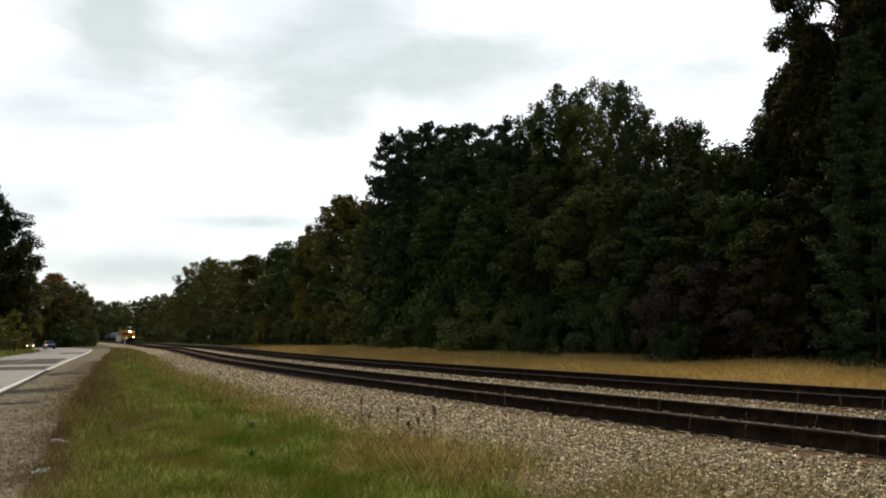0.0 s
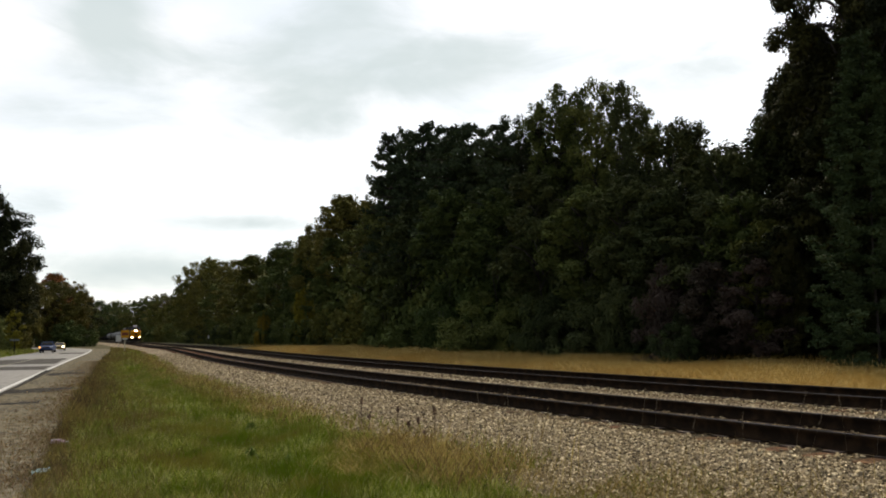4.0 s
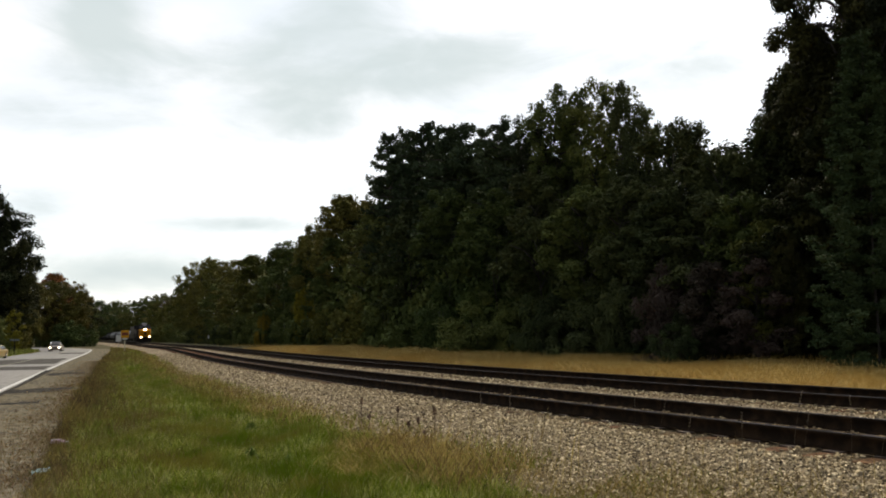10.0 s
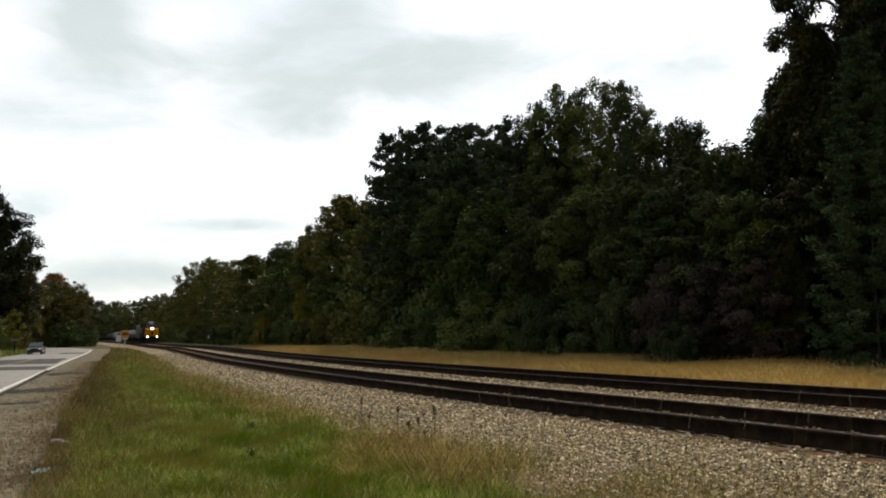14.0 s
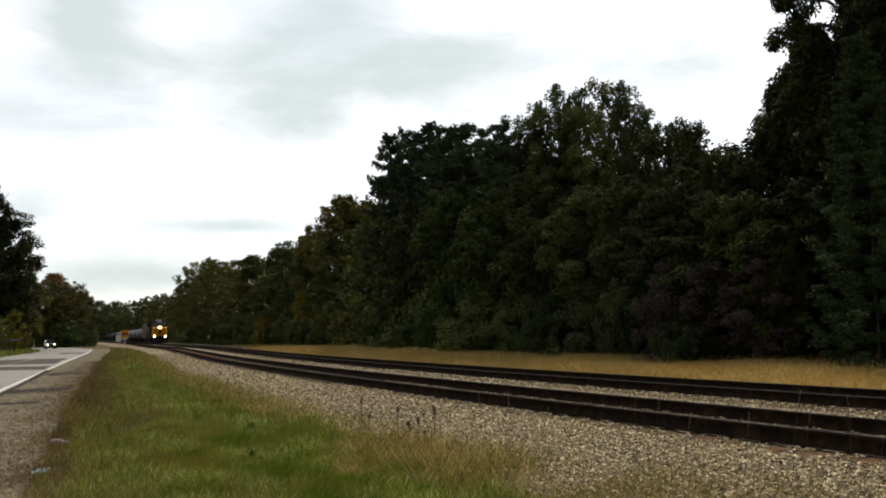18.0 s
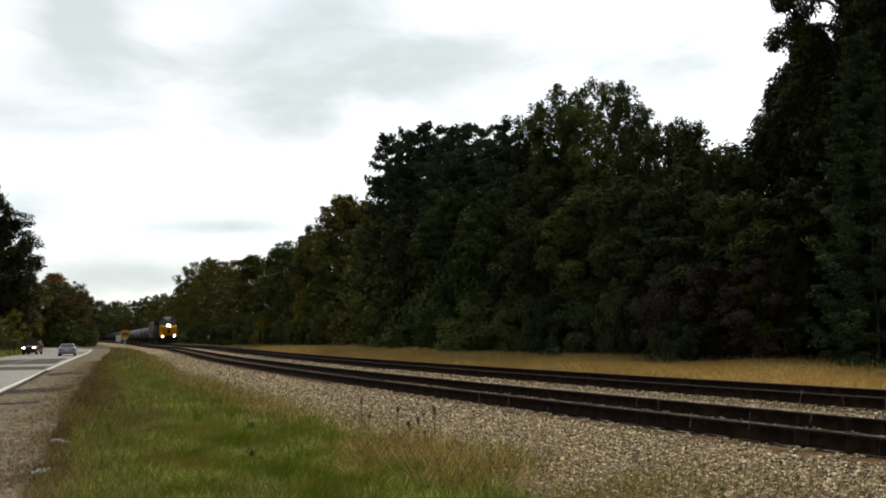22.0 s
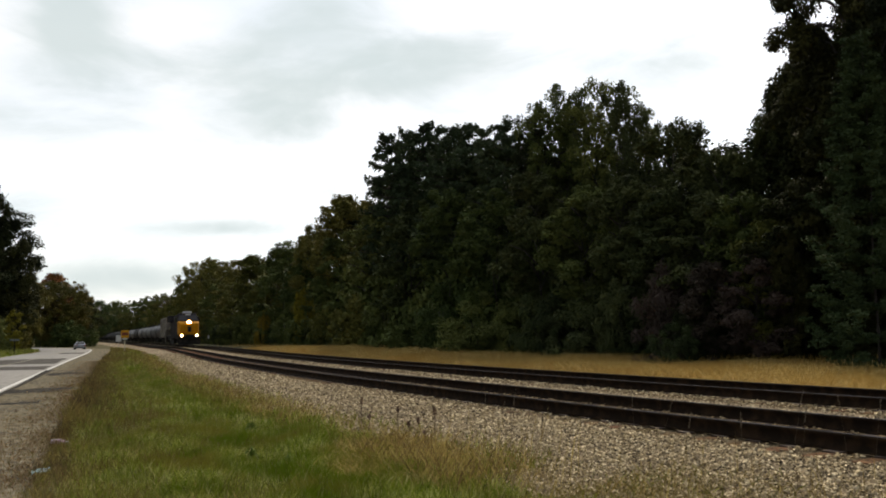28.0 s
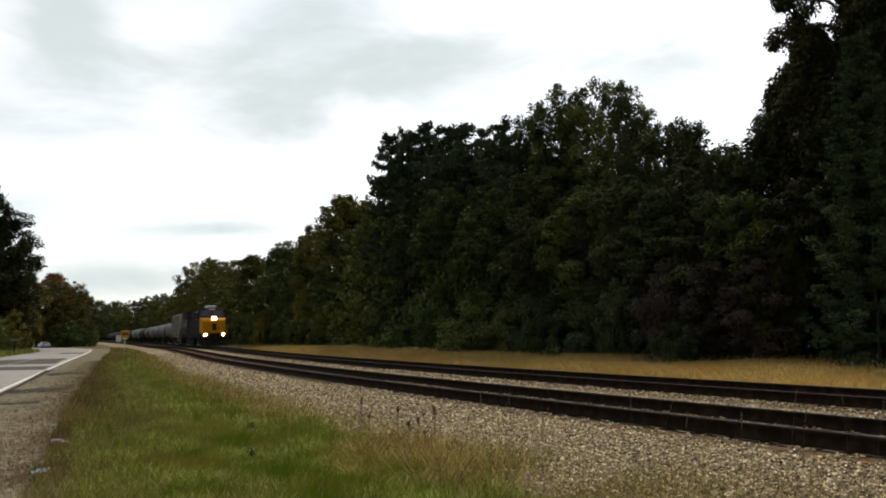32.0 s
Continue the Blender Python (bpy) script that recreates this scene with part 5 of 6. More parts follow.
def straw_stalk(x, y, h, seed, bend=0.12):
    """A tall thin pale grass stalk with a drooping head."""
    rng = np.random.RandomState(seed)
    t = thing("grass_stalk", "tall thin pale dry grass stalk", "grass stalk", pose(x, y, 0.0, 0, 0, rng.uniform(0, 360)), "tall dry grass stalks")
    bm = rod((0, 0, -0.05), (bend * 0.3, 0, h * 0.55), 0.0016, 0.0012, 4)
    rod((bend * 0.3, 0, h * 0.55), (bend, 0, h), 0.0012, 0.0006, 4, bm)
    part("stem", bm, M_STRAW, t)
    n = 60
    u = rng.uniform(0.80, 1.03, n)
    c = np.stack([bend * u ** 2 + rng.uniform(-.007, .007, n), rng.uniform(-.007, .007, n), h * u], 1)
    part("seed_head", leaves_mesh("seed_head", c, np.full(n, 0.006), 2, 0.0055, M_STRAW, rng), None, t)
    return t


SWAY = []


def weed_clump(x, y, r, seed):
    """A low dark rosette of broad leaves in the grass."""
    rng = np.random.RandomState(seed)
    t = thing("weed_clump", "low dark green broadleaf weed in the grass", "weed", pose(x, y, -0.04), "broadleaf weeds")
    part("stem", rod((0, 0, 0), (0, 0, r), 0.008, 0.004, 5), M_WEEDLEAF, t)
    n = 40
    a, q = rng.uniform(0, 6.28, n), rng.uniform(0.1, 1, n)
    c = np.stack([q * r * np.cos(a), q * r * np.sin(a), 0.05 + (1.1 - q) * r * rng.uniform(0.6, 1.3, n)], 1)
    part("leaves", leaves_mesh("leaves", c, np.full(n, r * 0.25), 6, 0.030, M_WEEDLEAF, rng), None, t)


for x, y, r, sd in ((-2.66, 10.9, 0.11, 1), (-1.98, 10.05, 0.12, 2), (-3.4, 14.0, 0.11, 3)):
    weed_clump(x, y, r, sd)
M_STRAW = mat("pale_straw", (0.15, 0.12, 0.085), 0.85, vary=((0.12, 0.09, 0.06),), scale=30, shine=0.1)


# ---- train ----
def bogie_bm(base, axles):
    """Truck side frames and bolster; the wheels are apart."""
    bm = None
    L = (axles[-1] - axles[0]) / 2 + 0.55
    mid = (axles[0] + axles[-1]) / 2
    for y in (-1.02, 1.02):
        bm = prism([(mid - L, 0.72), (mid - L + 0.25, 0.82), (mid + L - 0.25, 0.82), (mid + L, 0.72), (mid + L, 0.50), (mid + L - 0.3, 0.42), (mid + 0.3, 0.30), (mid - 0.3, 0.30), (mid - L + 0.3, 0.42), (mid - L, 0.50)],
                   y - 0.09, y + 0.09, 0.02, bm)
        for a in axles:
            box(a - 0.16, a + 0.16, y - 0.15, y + 0.15, 0.36, 0.66, 0.03, bm)
    box(mid - 0.3, mid + 0.3, -1.0, 1.0, 0.5, 0.85, 0.04, bm)
    return bm


def wheelset_mesh(r):
    bm = rod((0, -0.95, 0), (0, 0.95, 0), 0.085, n=10)
    for y in (-0.74, 0.74):
        s = 1 if y > 0 else -1
        rod((0, y - 0.065 * s, 0), (0, y + 0.065 * s, 0), r, n=28, bm=bm)
        rod((0, y - 0.085 * s, 0), (0, y - 0.065 * s, 0), r + 0.025, n=28, bm=bm)
        for k in range(5):
            a = k * 1.2566
            rod((0.6 * r * math.cos(a), y + 0.06 * s, 0.6 * r * math.sin(a)), (0.6 * r * math.cos(a), y + 0.075 * s, 0.6 * r * math.sin(a)), 0.10 * r, n=8, bm=bm)
    return from_bm("wheelset", bm, mat("wheel_steel", (0.075, 0.068, 0.06), 0.6, 0.4, vary=((0.11, 0.085, 0.06),), scale=6))


WHEELS = {r: wheelset_mesh(r) for r in (0.53, 0.46)}


def add_bogies(car, centres, axle_offsets, r, keep=None):
    for c in centres:
        b = part("bogie", bogie_bm(0, [a for a in axle_offsets]), M_BLACK, car, "black cast-steel bogie", pose(c, 0, 0))
        for a in axle_offsets:
            w = part("wheelset", WHEELS[r], None, b, at=pose(a, 0, r))
            if keep is not None:
                keep.append((w, a, r))


LOCO_WHEELS = []


def make_locomotive():
    t = thing("locomotive", "dark navy diesel locomotive with a yellow nose and lit headlamps", "locomotive")
    add_bogies(t, (6.6, -4.6), (-2.0, 0.0, 2.0), 0.53, LOCO_WHEELS)
    bm = box(-8.2, 10.3, -1.5, 1.5, 1.18, 1.58, 0.03)
    box(-8.6, 10.3, -1.2, 1.2, 0.9, 1.2, 0.03, bm)
    part("underframe", bm, M_BLACK, t)
    part("fuel_tank", prism([(-1.4, 0.45), (-1.6, 1.18), (3.4, 1.18), (3.2, 0.45), (2.9, 0.32), (-1.1, 0.32)], -1.4, 1.4, 0.08), M_BLACK, t)
    for y in (-1.46, 1.46):
        part("air_tank", rod((-1.2, y * 0.93, 1.0), (3.0, y * 0.93, 1.0), 0.16, n=14), M_BLACK, t, smooth=True)
    # long hood
    part("long_hood", prism([(-7.7, 1.58), (-7.7, 4.25), (-7.5, 4.42), (5.9, 4.42), (5.9, 1.58)], -0.92, 0.92, 0.06), M_BLUE, t, "navy engine hood")
    for i in range(11):
        for y in (-0.94, 0.94):
            x = -2.7 + i * 0.76
            part("hood_door", box(x + 0.03, x + 0.70, y - 0.02, y + 0.02, 1.72, 3.55, 0.012, seg=1), M_BLUE, t)
    part("radiator_wing", prism([(-7.6, 3.62), (-7.6, 4.62), (-3.4, 4.62), (-2.9, 3.62)], -1.5, 1.5, 0.05), M_BLUE, t, "flared radiator housing")
    for y in (-1.52, 1.52):
        part("radiator_grille", box(-7.3, -3.6, y - 0.02, y + 0.02, 3.75, 4.45, 0.01, seg=1), M_BLACK, t)
    part("brake_grid_box", box(2.2, 5.7, -1.25, 1.25, 3.5, 4.5, 0.06), M_BLUE, t)
    for y in (-1.27, 1.27):
        part("brake_grille", box(2.5, 5.4, y - 0.02, y + 0.02, 3.65, 4.3, 0.01, seg=1), M_BLACK, t)
    part("exhaust_stack", box(-1.2, -0.3, -0.4, 0.4, 4.42, 4.68, 0.04), M_BLACK, t)
    # cab and nose
    cab = part("cab", prism([(5.9, 1.58), (5.9, 4.45), (6.1, 4.68), (8.1, 4.68), (8.35, 4.50), (8.75, 3.55), (8.75, 1.58)], -1.53, 1.53, 0.07), M_BLUE, t, "navy crew cab")
    for v in cab.data.vertices:
        if v.co.z > 4.3:
            v.co.y *= 0.80
    nose = part("nose", prism([(8.74, 1.58), (8.74, 3.50), (9.1, 3.42), (10.0, 3.22), (10.16, 3.0), (10.16, 1.58)], -1.48, 1.48, 0.09), M_YELLOW, t, "broad yellow nose")
    for v in nose.data.vertices:
        if v.co.x > 9.7:
            v.co.y *= 0.86
    part("nose_door", box(10.16, 10.20, -1.05, -0.35, 1.75, 3.0, 0.015, seg=1), M_YELLOW, t)
    part("nose_mark", prism([(10.17, 1.95), (10.17, 2.7), (10.185, 2.7), (10.185, 1.95)], -0.2, 0.28, 0.003), M_BLUE, t, "dark blue block on the nose")
    for y0, y1 in ((-1.36, -0.12), (0.12, 1.36)):
        b = bmesh.new()
        n = Vector((0.921, 0, 0.39))
        q = [Vector((8.70, y0, 3.62)), Vector((8.70, y1, 3.62)), Vector((8.39, y1 * 0.84, 4.36)), Vector((8.39, y0 * 0.84, 4.36))]
        vs = [b.verts.new(p + n * 0.035) for p in q] + [b.verts.new(p - n * 0.04) for p in q]
        for f in ((0, 1, 2, 3), (7, 6, 5, 4), (0, 4, 5, 1), (1, 5, 6, 2), (2, 6, 7, 3), (3, 7, 4, 0)):
            b.faces.new([vs[i] for i in f])
        part("windscreen", b, M_CABGLASS_SHEEN, t, "dark cab windscreen with a sky reflection tinted in grey")
    for y in (-1.54, 1.54):
        for x0, x1 in ((6.15, 7.0), (7.1, 8.0)):
            part("side_window", box(x0, x1, y - 0.02, y + 0.02, 3.3, 4.15, 0.015, seg=1), M_GLASS, t)
        part("cab_door", box(8.15, 8.62, y - 0.015, y + 0.015, 1.7, 3.4, 0.01, seg=1), M_BLUE, t)
        part("cab_mirror", box(8.1, 8.16, y - 0.02, y + 0.16 * (1 if y > 0 else -1) + 0.02, 3.4, 3.85, 0.01, seg=1), M_BLACK, t)
    part("roof_unit", box(6.6, 7.8, -0.6, 0.6, 4.66, 4.98, 0.1), M_WHITE, t, "pale roof equipment pod")
    part("horn", rod((5.4, 0.2, 4.75), (5.9, 0.2, 4.78), 0.05, 0.10, 10), M_BLACK, t)
    # lamps
    hl = part("headlamp_housing", box(9.55, 10.06, -0.34, 0.34, 3.16, 3.52, 0.05), M_BLACK, t)
    # wider glowing disc, an added halo behind the lamps
    part("lamp_halo", rod((10.04, 0, 3.34), (10.07, 0, 3.34), 0.32, n=24), M_LAMPHALO, hl, "orange glowing disc standing in for the lamp's halo")
    for y in (-0.15, 0.15):
        part("headlamp", rod((10.05, y, 3.34), (10.10, y, 3.34), 0.15, n=20), M_LAMP, hl, "lit headlamp")
    for y in (-1.02, 1.02):
        hs = part("ditch_lamp_housing", box(10.25, 10.5, y - 0.2, y + 0.2, 1.26, 1.66, 0.04), M_BLACK, t)
        part("lamp_halo", rod((10.47, y, 1.46), (10.50, y, 1.46), 0.19, n=20), M_LAMPHALO, hs, "orange glowing disc standing in for the lamp's halo")
        part("ditch_lamp", rod((10.49, y, 1.46), (10.53, y, 1.46), 0.14, n=20), M_LAMP, hs, "lit ditch lamp")
    part("number_board", box(8.60, 8.64, -0.35, 0.35, 4.40, 4.56), M_WHITE, t)
    # pilot, plough, coupler, steps, rails
    part("front_platform", box(10.16, 10.9, -1.5, 1.5, 1.12, 1.22, 0.02), M_BLACK, t)
    part("pilot", box(10.55, 10.85, -1.48, 1.48, 0.55, 1.2, 0.03), M_BLACK, t)
    part("snow_plough", prism([(10.55, 0.14), (11.05, 0.14), (10.95, 0.4), (10.82, 0.75), (10.55, 0.75)], -1.45, 1.45, 0.02), M_BLACK, t)
    bm = box(10.6, 11.1, -0.12, 0.12, 0.72, 1.0, 0.03)
    box(11.0, 11.3, -0.2, 0.2, 0.68, 1.06, 0.05, bm)
    part("coupler", bm, M_BLACK, t)
    for x in (-8.1, 10.4):
        for y in (-1.42, 1.42):
            bm = None
            for k in range(4):
                bm = box(x - 0.28, x + 0.28, y - 0.12, y + 0.12, 0.42 + k * 0.25, 0.46 + k * 0.25, bm=bm)
            box(x - 0.3, x - 0.26, y - 0.12, y + 0.12, 0.4, 1.5, bm=bm)
            box(x + 0.26, x + 0.3, y - 0.12, y + 0.12, 0.4, 1.5, bm=bm)
            part("step_well", bm, M_BLACK, t)
    for y in (-1.45, 1.45):
        for i in range(8):
            x = -7.8 + i * 1.92
            part("stanchion", rod((x, y, 1.55), (x, y, 2.55), 0.018, n=6), M_BLACK, t)
        part("handrail", rod((-7.8, y, 2.55), (5.7, y, 2.55), 0.02, n=6), M_BLACK, t)
    for y in (-1.4, -0.6, 0.6, 1.4):
        part("stanchion", rod((10.8, y, 1.2), (10.8, y, 2.2), 0.022, n=6), M_YELLOW, t)
    for y0, y1 in ((-1.4, -0.6), (0.6, 1.4)):
        part("handrail", rod((10.8, y0, 2.2), (10.8, y1, 2.2), 0.022, n=6), M_YELLOW, t)
    return t


def make_hopper():
    t = thing("hopper_wagon", "pale grey covered hopper wagon behind the locomotive", "wagon")
    add_bogies(t, (4.2, -4.2), (-0.88, 0.88), 0.46)
    part("body", prism([(-5.4, 2.5), (-5.4, 4.35), (-5.2, 4.5), (5.2, 4.5), (5.4, 4.35), (5.4, 2.5), (3.2, 1.2), (-3.2, 1.2)], -1.55, 1.55, 0.1), M_HOPPER, t, "ribbed pale grey hopper body")
    for i in range(11):
        for y in (-1.57, 1.57):
            x = -4.5 + i * 0.9
            part("side_rib", box(x - 0.05, x + 0.05, y - 0.05, y + 0.05, max(1.3, 1.3 + (abs(x) - 3.2) * 0.55) if abs(x) > 3.2 else 1.3, 4.3, 0.01, seg=1), M_HOPPER, t)
    part("roof_walk", box(-5.3, 5.3, -0.35, 0.35, 4.56, 4.62), M_GALV, t)
    for i in range(5):
        part("roof_hatch", box(-4.8 + i * 2.1, -3.6 + i * 2.1, -0.3, 0.3, 4.48, 4.70, 0.04), M_HOPPER, t)
    for x in (-1.7, 1.7):
        part("discharge_gate", prism([(x - 1.2, 1.25), (x - 0.4, 0.45), (x + 0.4, 0.45), (x + 1.2, 1.25)], -1.0, 1.0, 0.03), M_HOPPER, t)
    bm = box(-6.2, 6.2, -0.2, 0.2, 0.85, 1.1, 0.03)
    for x in (-5.8, 5.8):
        box(x - 0.35, x + 0.35, -1.45, 1.45, 1.0, 1.15, 0.02, bm)
    part("centre_sill", bm, M_BLACK, t)
    for x in (-5.7, 5.7):
        for y in (-1.35, 1.35):
            bm = None
            for k in range(9):
                bm = rod((x, y - 0.2, 1.2 + k * 0.36), (x, y + 0.2, 1.2 + k * 0.36), 0.015, n=5, bm=bm)
            for e in (-0.2, 0.2):
                rod((x, y + e, 1.1), (x, y + e, 4.4), 0.02, n=5, bm=bm)
            part("ladder", bm, M_HOPPER, t)
    return t


def tank_shell():
    """A riveted-ring shell with dished ends, lying along x."""
    prof = [(-8.0, 0.0), (-7.95, 0.45), (-7.78, 0.95), (-7.5, 1.28), (-7.1, 1.46), (-6.8, 1.5)]
    st = prof + [(x, 1.5) for x in (-4.1, -4.06)] + [(x, 1.5) for x in (-1.4, 1.4, 4.06, 4.1)] + [(-x, r) for x, r in prof[::-1]]
    n = 36
    v, f = [], []
    for x, r in st:
        for k in range(n):
            a = 2 * math.pi * k / n
            v.append((x, r * math.cos(a), 2.55 + r * math.sin(a)))
    for i in range(len(st) - 1):
        for k in range(n):
            f.append((i * n + k, i * n + (k + 1) % n, (i + 1) * n + (k + 1) % n, (i + 1) * n + k))
    return np.array(v), np.array(f)


def make_tank(material, word):
    t = thing("tank_wagon", word + " cylindrical tank wagon with a top platform", "wagon", group="tank wagons of the train")
    add_bogies(t, (6.2, -6.2), (-0.88, 0.88), 0.46)
    v, f = tank_shell()
    part("tank", mesh_of("tank", v, f, material, True), None, t, word + " tank shell")
    for x in (-5.4, -2.7, 0, 2.7, 5.4):
        n = 32
        bm = bmesh.new()
        bmesh.ops.create_cone(bm, cap_ends=False, segments=n, radius1=1.515, radius2=1.515, depth=0.07, matrix=Matrix.Translation((x, 0, 2.55)) @ pose(0, 0, 0, 0, 90, 0))
        bmesh.ops.solidify(bm, geom=bm.faces[:], thickness=0.01)
        part("weld_band", bm, material, t)
    part("manway", rod((0, 0, 4.0), (0, 0, 4.35), 0.5, n=20), material, t)
    bm = box(-1.3, 1.3, -0.95, 0.95, 4.02, 4.06)
    for x in (-1.3, 0, 1.3):
        for y in (-0.95, 0.95):
            rod((x, y, 4.0), (x, y, 4.75), 0.02, n=5, bm=bm)
    for y in (-0.95, 0.95):
        rod((-1.3, y, 4.75), (1.3, y, 4.75), 0.02, n=5, bm=bm)
    part("top_platform", bm, M_BLACK, t)
    bm = box(-5.2, 5.2, -0.5, 0.5, 0.42, 0.92, 0.05)
    box(1.2, 2.6, -1.3, 1.3, 0.5, 0.86, 0.04, bm)
    rod((-2.6, -1.0, 0.7), (-1.0, -1.0, 0.7), 0.22, n=12, bm=bm)
    rod((-2.6, 1.0, 0.7), (-1.0, 1.0, 0.7), 0.22, n=12, bm=bm)
    part("brake_rigging", bm, M_BLACK, t, "dark brake gear under the tank")
    for s in (-1, 1):
        bm = box(6.0, 8.6, -0.25, 0.25, 0.8, 1.15, 0.03) if s > 0 else box(-8.6, -6.0, -0.25, 0.25, 0.8, 1.15, 0.03)
        box(s * 8.2 - 0.12, s * 8.2 + 0.12, -1.45, 1.45, 0.95, 1.2, 0.03, bm)
        prism([(s * 5.4, 1.05), (s * 7.2, 1.05), (s * 7.0, 1.55), (s * 5.6, 1.55)], -1.2, 1.2, 0.03, bm)
        part("end_sill", bm, M_BLACK, t)
        part("coupler", box(min(s * 8.5, s * 9.1), max(s * 8.5, s * 9.1), -0.12, 0.12, 0.75, 1.05, 0.03), M_BLACK, t)
        bm = None
        for y in (-1.42, 1.42):
            bm = rod((s * 6.4, y, 1.1), (s * 8.2, y, 1.1), 0.03, n=5, bm=bm)
            for k in range(3):
                rod((s * 8.2, y, 1.1), (s * 8.2, y, 1.9), 0.02, n=5, bm=bm) if k == 0 else None
        rod((s * 8.2, -1.42, 1.9), (s * 8.2, 1.42, 1.9), 0.02, n=5, bm=bm)
        part("end_rail", bm, M_BLACK, t)
    for y in (-1.53, 1.53):
        bm = None
        for k in range(10):
            bm = rod((-0.22, y, 1.0 + k * 0.32), (0.22, y, 1.0 + k * 0.32), 0.015, n=5, bm=bm)
        for e in (-0.22, 0.22):
            rod((e, y, 0.95), (e, y * 0.7, 4.05), 0.02, n=5, bm=bm)
        part("ladder", bm, M_BLACK, t)
    # a short low tank: all but the bogies drawn in
    for ob in t.children:
        if ob.name.startswith("bogie"):
            ob.matrix_local = Matrix.Translation((-1.1 if ob.matrix_local.translation.x > 0 else 1.1, 0, 0)) @ ob.matrix_local
        else:
            ob.data.transform(Matrix.Diagonal((0.82, 0.92, 0.91, 1)))
    return t


TRAIN = []
loco = make_locomotive()
TRAIN.append((loco, 11.3))
TRAIN.append((make_hopper(), 20.0 + 6.3))
grey_tank = make_tank(M_TANK_GREY, "weathered grey")
black_tank = make_tank(M_TANK, "glossy black")
back = 20.0 + 12.6
for i in range(26):
    src = grey_tank if i in (0, 1, 2, 3, 4, 6, 7) else black_tank
    first = i in (0, 5)
    ob = src if first else copy_thing(src, pose(0, 0, 0))
    TRAIN.append((ob, back + 7.5))
    back += 15.0


# ---- road vehicles ----
def loft(stations, bm=None):
    """Rounded sections along x: (x, half_width, z_low, z_high, roundness)."""
    b = bmesh.new()
    rings = []
    for x, w, z0, z1, r in stations:
        r = min(r, (z1 - z0) * 0.49, w * 0.6)
        pts = []
        for cx, cz, a0 in ((w - r, z1 - r, 0), (-(w - r), z1 - r, 90), (-(w - r * .6), z0 + r * .6, 180), (w - r * .6, z0 + r * .6, 270)):
            rr = r if a0 < 180 else r * .6
            for k in range(4):
                a = radians(a0 + 30 * k)
                pts.append((cx + rr * math.cos(a), cz + rr * math.sin(a)))
        rings.append([b.verts.new((x, y, z)) for y, z in pts])
    for p, q in zip(rings, rings[1:]):
        n = len(p)
        for k in range(n):
            b.faces.new((p[k], p[(k + 1) % n], q[(k + 1) % n], q[k]))
    b.faces.new(rings[0])
    b.faces.new(rings[-1][::-1])
    return join(bm, b)


def slab(q, t=0.012):
    """A thin pane on four corners."""
    q = [Vector(p) for p in q]
    n = (q[1] - q[0]).cross(q[3] - q[0]).normalized()
    b = bmesh.new()
    vs = [b.verts.new(p + n * t) for p in q] + [b.verts.new(p - n * t) for p in q]
    for f in ((0, 1, 2, 3), (7, 6, 5, 4), (0, 4, 5, 1), (1, 5, 6, 2), (2, 6, 7, 3), (3, 7, 4, 0)):
        b.faces.new([vs[i] for i in f])
    return b


def wheel_at(car, x, y, r=0.33):
    w = part("wheel", rod((0, -0.04, 0), (0, 0.04, 0), r * 0.5, n=16), M_BLACK, car, at=pose(x, y, r))
    bm = rod((0, -0.10, 0), (0, 0.10, 0), r, n=24)
    bmesh.ops.bevel(bm, geom=bm.edges[:], offset=0.02, segments=1, affect="EDGES")
    part("tyre", bm, M_TYRE, w)
    s = 1 if y > 0 else -1
    bm = rod((0, 0.09 * s, 0), (0, 0.108 * s, 0), r * 0.62, n=18)
    for k in range(5):
        a = k * 1.2566
        rod((0, 0.112 * s, 0), (r * 0.55 * math.cos(a), 0.112 * s, r * 0.55 * math.sin(a)), 0.03, n=5, bm=bm)
    part("rim", bm, M_CHROME, w)


